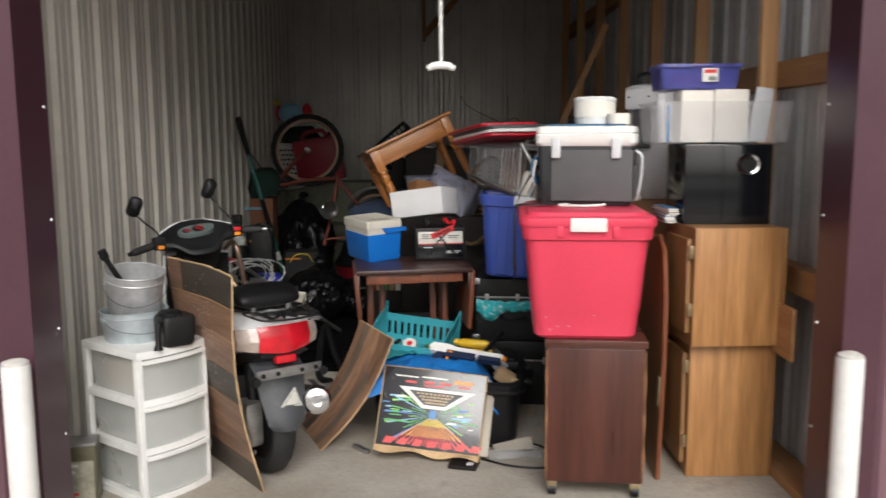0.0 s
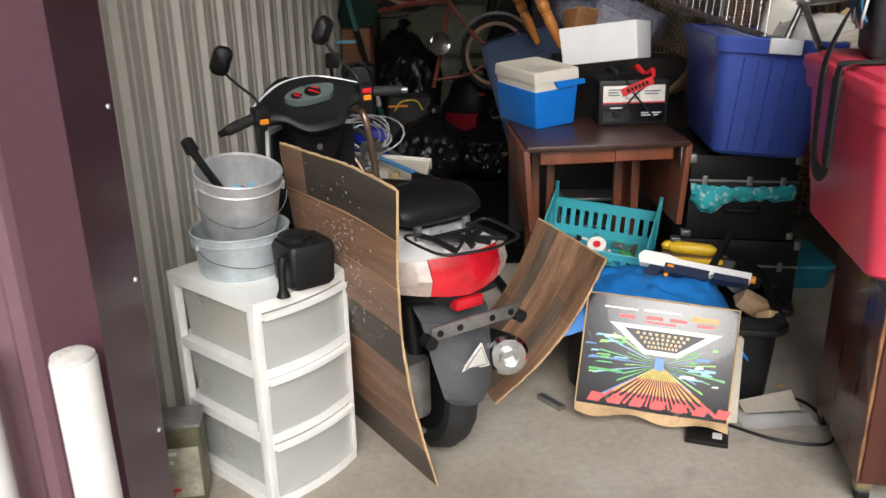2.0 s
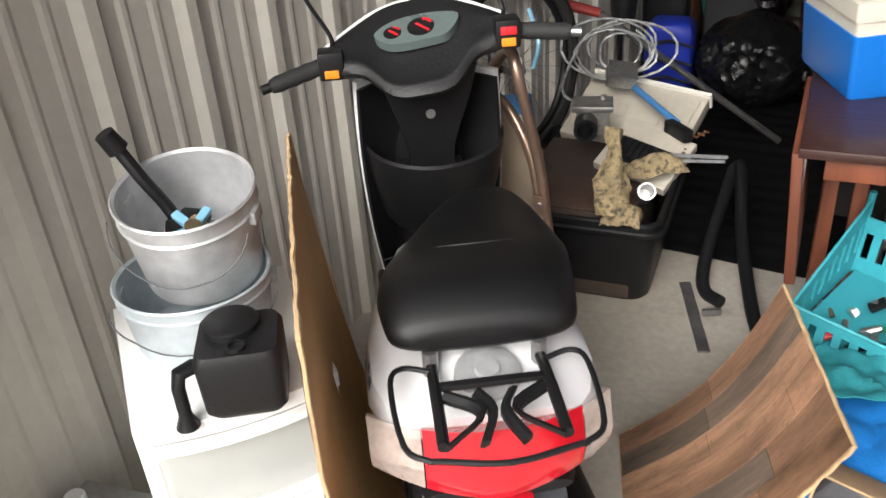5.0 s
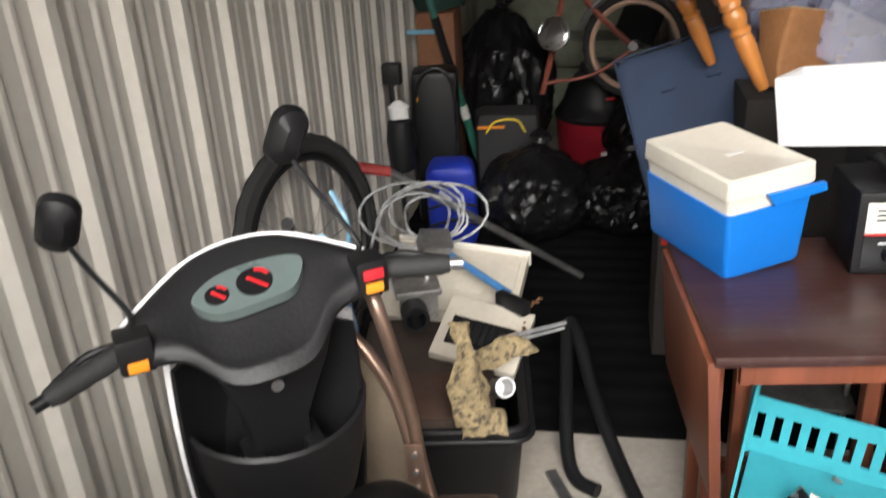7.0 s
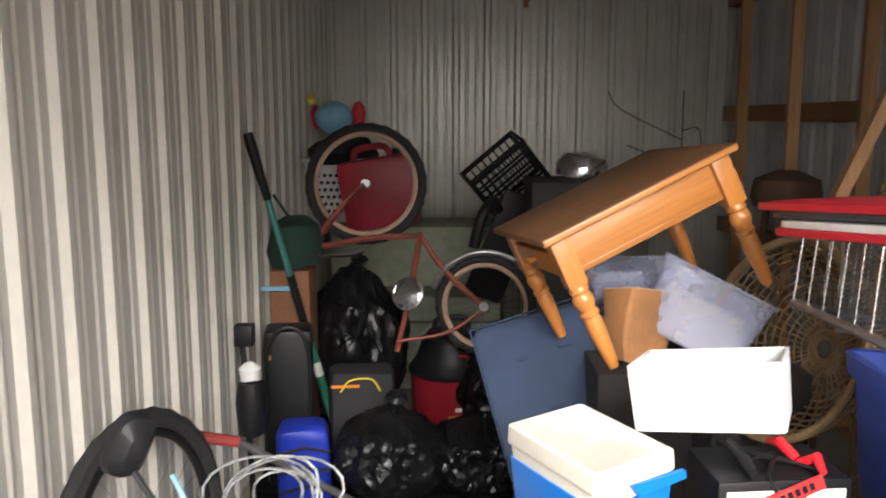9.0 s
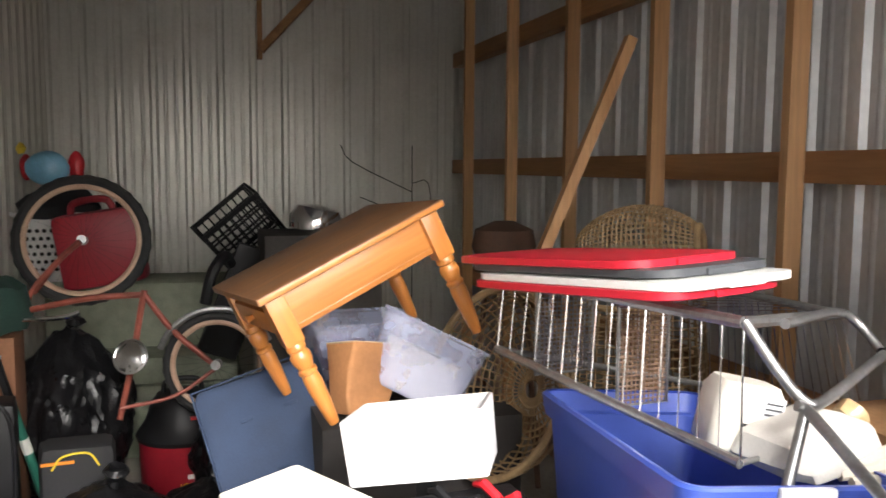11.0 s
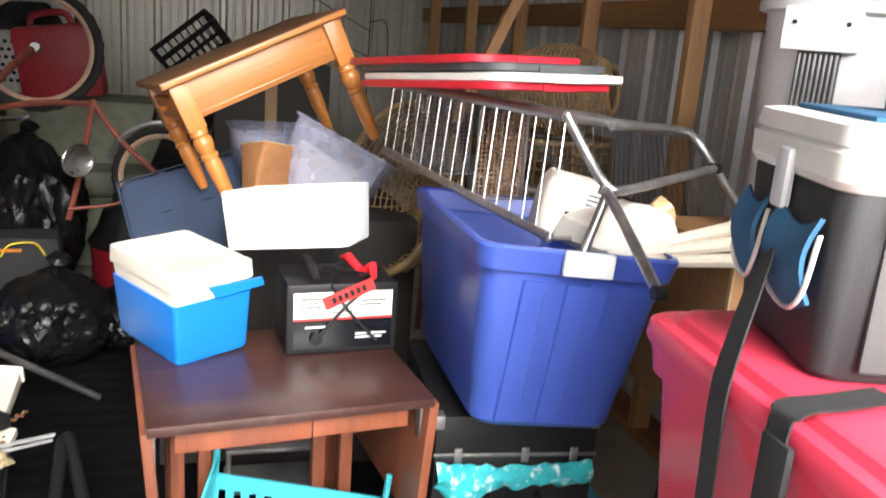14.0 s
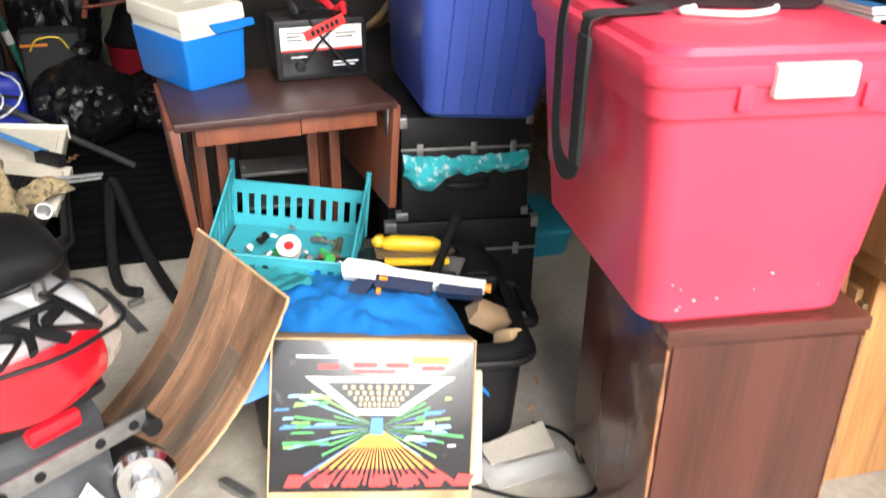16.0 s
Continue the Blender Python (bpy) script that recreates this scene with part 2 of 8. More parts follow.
ribbed_wall("wall_west", (LX, FY + 0.002), (LX, BY), (1, 0), 0, HZ, M_TAN, "tan ribbed steel partition wall", 0.1)
ribbed_wall("wall_north", (LX - 0.03, BY), (RX + 0.03, BY), (0, -1), 0, HZ + 0.5, M_TANB, "ribbed steel back wall", 0.05)
ribbed_wall("wall_east", (RX, FY + 0.002), (RX, BY), (-1, 0), 0, HZ, M_GALV, "galvanised ribbed steel wall behind studs", 0.16)

# floor inside and the ground outside
solo("floor", B(LX - 0.03, FY - 0.25, -0.12, RX + 0.03, BY + 0.03, 0), M_CONC, "stained grey concrete slab floor", "floor", kind="structure")
solo("ground", B(-400, -400, -0.3, 400, 400, -0.125), M_CONC, "concrete apron outside the unit", "ground", kind="structure")
# dark asphalt strip, never in view, added to cut ground bounce into the unit
M_LOWBOUNCE = mat("low_bounce_asphalt", (0.085, 0.083, 0.08), 0.85, 0, 0.15, 2.0, 70, 0.4)
solo("pavement", B(-12, -3.0, -0.125, 12, FY - 0.255, -0.006), M_CONC, "pale concrete apron in front of the doors", "pavement", kind="structure")
solo("road", B(-30, -9.0, -0.125, 30, -3.002, -0.012), M_LOWBOUNCE, "unseen dark asphalt strip added to cut bounced light", "road", kind="structure")

# ceiling: sheets on purlins
bm = bmesh.new()
line = ribbed_line(BY - FY, 0.1)
ring = [(y, -h) for y, h in line] + [(BY - FY, 0.03), (0, 0.03)]
loops(bm, [[Vector((x, FY + a, HZ + 0.02 + h)) for a, h in ring] for x in (LX - 0.03, RX + 0.03)])
solo("ceiling", bm, M_ROOF, "bare ribbed steel roof underside", "ceiling", kind="structure", smooth=False)

# front wall: plum panels on both sides, a header above, and the dark jambs
for name, x0, x1 in (("wall_south_1", -1.579, -1.28), ("wall_south_2", 1.36, 1.659)):
    bm = bmesh.new()
    outline = []
    for a, h in ribbed_line(x1 - x0 - 0.06, 0.12):
        outline.append((x0 + 0.03 + a, FY - 0.17 - h))
    outline += [(x1 - 0.03, FY - 0.01), (x0 + 0.03, FY - 0.01)]
    loops(bm, [[Vector((x, y, z)) for x, y in outline] for z in (-0.006, 2.6)])
    solo(name, bm, M_PURPLE, "plum painted ribbed steel pillar", "wall", kind="structure", smooth=False)
solo("wall_header", B(-5.2, FY - 0.19, 2.6, 5.2, FY, 3.2), M_PURPLE, "plum painted steel header over the doors", "wall", kind="structure")
for name, s, jx in (("door_jamb_1", -1, 1.28), ("door_jamb_2", 1, 1.36)):
    bm = bmesh.new()
    xo, xi = jx * s, (jx - 0.025) * s
    ring = [(xi, FY), (xi, FY - 0.212), (xo + 0.10 * s, FY - 0.212), (xo + 0.10 * s, FY - 0.20), (xo - 0.012 * s, FY - 0.20), (xo - 0.012 * s, FY)]
    loops(bm, [[Vector((x, y, z)) for x, y in ring] for z in (-0.006, 2.6)])
    ob = solo(name, bm, M_DPURPLE, "dark plum steel door jamb trim", "door jamb", kind="structure", smooth=False)
    for z in (0.35, 0.72, 1.09, 1.46, 1.83, 2.2):
        part("screw", L([(0, 0), (0.006, 0), (0.005, 0.004), (0, 0.004)], 8, pose(xi, FY - 0.03, z, 0, -90 * s, 0)), M_GALV, ob)

# neighbouring roll-up doors, beside the pillars
for name, x0, x1 in (("door_1", -4.6, -1.579), ("door_2", 1.659, 4.6)):
    d = tagged(empty(name), "cream slatted steel roll-up door, shut", "door", kind="structure")
    z = 0.0
    while z < 2.58:
        bm = bmesh.new()
        prof = [(0, 0), (-0.012, 0.012), (-0.012, 0.056), (0, 0.068), (0.02, 0.068), (0.02, 0)]
        loops(bm, [[Vector((x, FY - 0.10 + a, z + h)) for a, h in prof] for x in (x0, x1)])
        part("slat", bm, M_CREAM, d, smooth=False)
        z += 0.07
solo("wall_outer_west", B(-5.2, FY - 0.25, 0, -4.6, FY, 2.6), M_PURPLE, "plum steel pillar past the next door", "wall", kind="structure")
solo("wall_outer_east", B(4.6, FY - 0.25, 0, 5.2, FY, 2.6), M_PURPLE, "plum steel pillar past the next door", "wall", kind="structure")

# timber on the east wall: girts against the sheet, studs in front of them
STUD_Y = [3.45 + 0.856 * k for k in range(8)]
frame_e = tagged(empty("stud_wall"), "bare pine studs and girts on the side wall", "wall framing", kind="structure")
for y in STUD_Y:
    if y < BY - 0.1:
        part("stud", B(RX - 0.17, y, 0.04, RX - 0.10, y + 0.04, HZ, 0.002), M_PINE, frame_e, smooth=False)
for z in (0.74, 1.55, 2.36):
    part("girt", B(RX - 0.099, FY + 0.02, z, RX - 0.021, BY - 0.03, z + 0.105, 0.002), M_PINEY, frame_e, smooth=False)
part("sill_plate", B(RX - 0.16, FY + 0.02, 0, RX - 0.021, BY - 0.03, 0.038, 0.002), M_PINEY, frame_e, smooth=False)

part("plywood_offcut", B(RX - 0.186, 3.0, 0.52, RX - 0.172, 3.34, 0.72, 0.002), M_PINEY, frame_e, "small plywood offcut nailed to the studs", smooth=False)

# bollards
for x, y in ((-1.28, 2.535), (-1.495, 2.535), (1.325, 2.535)):
    bo = thing("bollard", "white painted steel pipe bollard with chipped cap", "bollard", pose(x, y, 0), "bollards beside the door")
    part("post", L([(0, -0.006), (0.043, -0.006), (0.043, 0.66), (0.0415, 0.666), (0, 0.666)], 28), M_WHITE, bo)
    part("cap", lumps(L([(0, 0.6665), (0.040, 0.6665), (0.039, 0.674), (0.024, 0.681), (0, 0.684)], 28), 0.0015, 60), M_CAP, bo, "chipped concrete cap")

# ---- materials of the things ----
M_BLACKP = mat("black_plastic", (0.010, 0.010, 0.011), 0.42, 0, 0.1, 8, 120, 0.12, spec=0.3)
M_BLACKM = mat("black_matt_plastic", (0.009, 0.009, 0.010), 0.5, 0, 0.12, 8, 150, 0.2, dirt=0.2, dirt_c=(0.05, 0.047, 0.044), thr=0.63, spec=0.35)
M_VINYL = mat("black_vinyl", (0.006, 0.006, 0.0065), 0.45, 0, 0.08, 6, 260, 0.05, spec=0.3)
M_RUBBER = mat("tyre_rubber", (0.018, 0.018, 0.018), 0.75, 0, 0.15, 10, 90, 0.3)
M_WHITEB = mat("white_body_plastic", (0.78, 0.78, 0.79), 0.25, 0, 0.03, 4, 60, 0.03, coat=0.4, dirt=0.15, dirt_c=(0.5, 0.48, 0.45), thr=0.62)
M_RED = mat("red_lens", (0.62, 0.012, 0.025), 0.12, 0, 0.12, 20, 120, 0.1, coat=0.6)
M_CLEAR = mat("clear_lens", (0.75, 0.62, 0.55), 0.1, 0, 0.15, 20, 100, 0.2, alpha=0.5, coat=0.5)
M_GREYP = mat("grey_plastic", (0.065, 0.07, 0.078), 0.5, 0, 0.12, 6, 120, 0.15, dirt=0.3, dirt_c=(0.16, 0.15, 0.14))
M_ALU = mat("cast_aluminium", (0.45, 0.44, 0.42), 0.42, 0.8, 0.2, 12, 80, 0.25, dirt=0.5, dirt_c=(0.09, 0.08, 0.07))
M_CHROME = mat("chrome", (0.75, 0.75, 0.76), 0.14, 1.0, 0.06, 10, 60, 0.03)
M_STEELD = mat("dull_steel", (0.42, 0.42, 0.42), 0.36, 0.85, 0.18, 10, 70, 0.1, dirt=0.3, dirt_c=(0.18, 0.12, 0.08))
M_BRONZE = mat("bronze_tube", (0.36, 0.245, 0.185), 0.32, 0.75, 0.1, 10, 60, 0.05)
M_ORANGE = mat("orange_button", (0.85, 0.28, 0.02), 0.35, 0, 0.05)
M_REDP = mat("red_plastic", (0.62, 0.02, 0.03), 0.35, 0, 0.06)
M_DIAL = mat("grey_dial", (0.12, 0.155, 0.15), 0.3, 0, 0.08)
M_ZINC = mat("zinc_pail", (0.66, 0.67, 0.68), 0.40, 0.5, 0.16, 9, 40, 0.12, dirt=0.35, dirt_c=(0.34, 0.33, 0.31))
M_ZINCB = mat("bluish_zinc_pail", (0.54, 0.60, 0.63), 0.42, 0.4, 0.14, 9, 40, 0.1, dirt=0.3, dirt_c=(0.32, 0.33, 0.33))
M_WPLAST = mat("white_plastic", (0.80, 0.80, 0.78), 0.4, 0, 0.05, 6, 70, 0.06, dirt=0.35, dirt_c=(0.52, 0.48, 0.42), thr=0.58)
M_FROST = mat("frosted_drawer", (0.68, 0.70, 0.67), 0.3, 0, 0.03, 5, 20, 0.0, alpha=0.36)
M_CARD = mat("corrugated_card", (0.42, 0.28, 0.16), 0.85, 0, 0.12, 7, 90, 0.2, dirt=0.2, dirt_c=(0.26, 0.16, 0.09))
M_CARDL = mat("torn_card_edge", (0.58, 0.40, 0.22), 0.9, 0, 0.15, 14, 90, 0.35)
M_HARD = mat("hardboard_back", (0.60, 0.36, 0.15), 0.75, 0, 0.1, 5, 120, 0.15)
M_PAPERW = mat("white_paint_flecks", (0.50, 0.46, 0.42), 0.8, 0, 0.1)
M_REDTOTE = mat("red_tote_plastic", (0.72, 0.055, 0.105), 0.34, 0, 0.05, 4, 90, 0.06, dirt=0.12, dirt_c=(0.78, 0.20, 0.24), thr=0.63)
M_MAHOG = wood("mahogany_veneer", (0.088, 0.027, 0.018), (0.045, 0.014, 0.010), 2, 16, 0.3, coat=0.25)
M_MAHOGX = wood("mahogany_top", (0.10, 0.032, 0.022), (0.055, 0.018, 0.014), 0, 16, 0.28, coat=0.3)
M_CHIP = mat("chipped_veneer_edge", (0.36, 0.17, 0.08), 0.8, 0, 0.2, 20, 90, 0.3)
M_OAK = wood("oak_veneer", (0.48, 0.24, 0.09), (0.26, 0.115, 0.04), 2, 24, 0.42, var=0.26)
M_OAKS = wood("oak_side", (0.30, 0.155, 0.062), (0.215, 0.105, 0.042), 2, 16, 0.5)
M_BRASS = mat("tarnished_brass", (0.55, 0.45, 0.28), 0.3, 0.9, 0.15)
M_COOLB = mat("black_cooler_fabric", (0.026, 0.027, 0.030), 0.7, 0, 0.1, 6, 300, 0.12)
M_COOLG = mat("grey_cooler_side", (0.095, 0.096, 0.10), 0.65, 0, 0.1, 6, 300, 0.1)
M_TEALF = mat("blue_felt", (0.03, 0.12, 0.24), 0.9, 0, 0.1, 10, 250, 0.3)
M_STRAP = mat("black_webbing", (0.022, 0.022, 0.024), 0.85, 0, 0.15, 20, 300, 0.4)
M_GLOSSB = mat("glossy_black_laminate", (0.006, 0.007, 0.009), 0.12, 0, 0.05, 4, 60, 0.02)
M_TRAY = mat("clear_tray_plastic", (0.78, 0.80, 0.83), 0.2, 0, 0.05, 5, 60, 0.03, alpha=0.2)
M_BINB = mat("blue_tint_plastic", (0.10, 0.11, 0.42), 0.18, 0, 0.06, 5, 60, 0.03, alpha=0.6)
M_PAPER = mat("white_carton", (0.80, 0.77, 0.70), 0.75, 0, 0.05, 5, 80, 0.08, dirt=0.2, dirt_c=(0.62, 0.55, 0.45))
M_GREYCAN = mat("pale_grey_plastic", (0.66, 0.68, 0.71), 0.45, 0, 0.05, 4, 70, 0.06, dirt=0.15, dirt_c=(0.45, 0.45, 0.45))
M_BOXBLK = mat("printed_black_board", (0.016, 0.016, 0.02), 0.24, 0, 0.1, 9, 90, 0.08, dirt=0.3, dirt_c=(0.3, 0.27, 0.23), thr=0.6, coat=0.5)
PRINT = {k: mat("print_" + k, c, 0.35, 0, 0.1, 12, 80, 0.05, coat=0.2, dirt=0.2, dirt_c=(0.6, 0.55, 0.5), thr=0.62) for k, c in dict(
    red=(0.62, 0.03, 0.03), orange=(0.80, 0.26, 0.03), yellow=(0.85, 0.62, 0.05), green=(0.06, 0.42, 0.10), lime=(0.25, 0.62, 0.12), blue=(0.06, 0.22, 0.50),
    cyan=(0.22, 0.48, 0.66), white=(0.76, 0.75, 0.70), tan=(0.60, 0.42, 0.22)).items()}
M_BLUETARP = mat("blue_tarpaulin", (0.012, 0.17, 0.52), 0.42, 0, 0.12, 7, 200, 0.25)


# ---- just inside the door, west side ----
def drawer_cart(m):
    W, D, H = 0.31, 0.36, 0.585
    c = thing("drawer_cart", "white plastic three-drawer cart with frosted drawers", "drawer unit", m)
    bow = lambda x: -D / 2 - 0.022 * (1 - (2 * x / W) ** 2)
    front = [(-W / 2 + W * k / 10, bow(-W / 2 + W * k / 10)) for k in range(11)]
    out = front + [(W / 2, D / 2), (-W / 2, D / 2)]
    part("top", slab(bmesh.new(), out, H - 0.028, H), M_WPLAST, c)
    for z in (0.0, 0.19, 0.375):
        inn = [(x * 0.985, y + 0.004 if y < 0 else y) for x, y in out]
        part("shelf_frame", slab(bmesh.new(), inn, z, z + 0.026), M_WPLAST, c)
    for sx in (-1, 1):
        for y in (-D / 2 + 0.0, D / 2 - 0.03):
            part("post", B(sx * W / 2 - (0.004 if sx > 0 else 0) - (0.022 if sx > 0 else 0), y, 0.026, sx * W / 2 + (0.026 if sx < 0 else 0) - 0.002, y + 0.03, H - 0.028, 0.004), M_WPLAST, c)
    for i, z in enumerate((0.03, 0.218, 0.402)):
        h = 0.157 if i < 2 else 0.150
        d = part("drawer", tub(bmesh.new(), [(W - 0.06, D - 0.04, z), (W - 0.045, D - 0.02, z + h)], 0.02), M_FROST, c, "frosted translucent drawer")
        bm = bmesh.new()
        fr = [(x * 0.86, bow(x * 0.86) + 0.004) for x, _ in front]
        ring = fr + [(x, y + 0.006) for x, y in fr[::-1]]
        slab(bm, ring, z, z + h)
        part("drawer_front", bm, M_FROST, d, "frosted bowed drawer front")
        lip = [(x * 0.88, bow(x * 0.88) - 0.012) for x, _ in front]
        part("pull", slab(bmesh.new(), lip + [(x, y + 0.018) for x, y in lip[::-1]], z + h - 0.014, z + h - 0.002), M_WPLAST, d)
    box_in = B(-0.105, -0.12, 0.41, 0.0, 0.13, 0.53, 0.002)
    solo("cardboard_box", box_in, M_CARD, "small brown cardboard box inside the top drawer", "box", m)
    return c


CART = pose(-1.11, 3.195, 0, 0, 0, 53)
drawer_cart(CART)


def pail(m, r, h, material, label, foot):
    p = thing("pail", label, "bucket", m, "metal pails stacked on the cart")
    prof = [(0, 0), (r * foot, 0), (r * foot + 0.003, 0.006), (r * 0.985, h * 0.78), (r + 0.003, h * 0.80), (r, h * 0.82), (r, h - 0.006), (r + 0.005, h - 0.003), (r + 0.002, h),
            (r - 0.003, h - 0.004), (r - 0.004, h * 0.8), (r * foot - 0.004, 0.008), (0, 0.008)]
    part("bowl", L(prof, 40), material, p)
    arc = [Vector((math.cos(a) * (r + 0.008), -0.05 - math.sin(a) * 0.05 * 1.2, h * 0.76 - math.sin(a) * h * 0.42)) for a in (math.pi * k / 16 for k in range(17))]
    for v in arc:
        rad = math.hypot(v.x, v.y)
        if rad < r + 0.006:
            v.y = -math.sqrt(max(0, (r + 0.006) ** 2 - v.x ** 2))
    part("bail_handle", T(arc, 0.0013, 6), M_GREYP, p, "thin wire handle")
    for s in (-1, 1):
        part("ear", B(s * r - 0.004, -0.016, h * 0.68, s * r + 0.008, 0.016, h * 0.82, 0.003), material, p)
    return p


PX, PY = -1.145, 3.225
UP = Matrix.Translation((-1.157, 3.247, 0.683)) @ Matrix.Rotation(radians(11), 4, Vector((0.8, 0.6, 0)))
pail(pose(-1.146, 3.207, 0.585, 0, 0, 40), 0.124, 0.118, M_ZINCB, "dented bluish galvanised pail under another pail", 0.88)
pail(UP @ pose(0, 0, 0, 0, 0, 20), 0.108, 0.168, M_ZINC, "worn aluminium pail holding small hardware", 0.86)
hose = smooth_path([(PX - 0.01, PY, 0.73), (PX - 0.045, PY + 0.005, 0.79), (PX - 0.075, PY - 0.01, 0.85), (PX - 0.10, PY - 0.02, 0.90)], 5)
h = thing("spout_hose", "black bent plastic spout standing in the pail", "hose")
part("neck", T(hose, 0.011, 10), M_BLACKP, h)
part("collar", C(hose[-1], hose[-1] + Vector((-0.008, -0.012, 0.03)), 0.018, 0.016), M_BLACKP, h)
rnd = random.Random(4)
for k in range(7):
    a, q = rnd.random() * 6.28, rnd.random() * 0.045
    bm = lumps(B(-0.042, -0.024, -0.016, 0.042, 0.024, 0.016, 0.008), 0.008, 30, k)
    solo("fitting", bm, (M_BLACKM, M_CARD, M_BLACKP, M_ALU)[k % 4], "small loose hardware piece in the pail", "hardware", pose(PX + q * math.cos(a), PY + q * math.sin(a), 0.735 + 0.006 * k, rnd.random() * 40, 20, a * 57), "hardware in the pail")
k = thing("tap_handle", "bright blue cast tap handle in the pail", "tap handle", pose(PX + 0.035, PY - 0.025, 0.79, 25, 10, 30))
part("hub", L([(0, -0.008), (0.014, -0.008), (0.014, 0.01), (0, 0.01)], 12), M_BRASS, k)
bm = bmesh.new()
for a in range(5):
    box(bm, 0.008, -0.007, -0.005, 0.044, 0.007, 0.006, 0.002, Matrix.Rotation(a * 1.257, 4, "Z"))
part("spokes", bm, PRINT["cyan"], k)

# black tank with a round lid, beside the pails
f = thing("plastic_tank", "small black plastic filter tank on the cart", "tank", pose(-0.962, 3.109, 0.585, 0, 0, 38))
part("body", tub(bmesh.new(), [(0.105, 0.10, 0), (0.12, 0.115, 0.012), (0.125, 0.12, 0.10), (0.115, 0.11, 0.112)], 0.018, closed=True), M_BLACKM, f)
part("lid", L([(0, 0.108), (0.042, 0.108), (0.042, 0.122), (0.036, 0.126), (0, 0.126)], 28, pose(-0.01, 0.02, 0)), M_BLACKP, f)
part("port", L([(0, 0.112), (0.015, 0.112), (0.015, 0.118), (0.010, 0.118), (0.010, 0.113), (0, 0.113)], 16, pose(0.0, -0.037, 0)), M_BLACKP, f)
nz = part("nozzle", T([(-0.062, -0.035, 0.09), (-0.082, -0.05, 0.09), (-0.086, -0.055, 0.07), (-0.086, -0.055, 0.02), (-0.086, -0.055, 0.0)], [0.012, 0.012, 0.010, 0.010, 0.018], 12), M_BLACKP, f)

# oil tin by the jamb
t = thing("oil_tin", "grubby olive oil tin with a white cap", "can", pose(-1.335, 3.02, 0, 0, 0, 12))
M_TIN = mat("olive_tin", (0.15, 0.14, 0.085), 0.4, 0.3, 0.2, 8, 50, 0.15, dirt=0.5, dirt_c=(0.05, 0.045, 0.03))
part("body", B(-0.075, -0.04, 0, 0.085, 0.06, 0.235, 0.008), M_TIN, t)
part("top_seam", B(-0.077, -0.042, 0.226, 0.087, 0.062, 0.236, 0.003), M_STEELD, t)
part("cap", L([(0, 0.235), (0.02, 0.235), (0.02, 0.268), (0.017, 0.272), (0, 0.272)], 20, pose(-0.04, -0.005, 0)), M_WPLAST, t, "white screw cap")
part("label", B(-0.066, -0.0415, 0.02, 0.076, -0.0405, 0.17), mat("cream_label", (0.42, 0.40, 0.31), 0.6, 0, 0.2, 14, 60, 0.1, dirt=0.5), t)
for z, w, mm in ((0.15, 0.05, "white"), (0.125, 0.04, "white"), (0.04, 0.05, "red"), (0.028, 0.035, "red")):
    part("print_bar", B(-0.03, -0.043, z, -0.03 + w, -0.0414, z + 0.009), PRINT[mm], t)


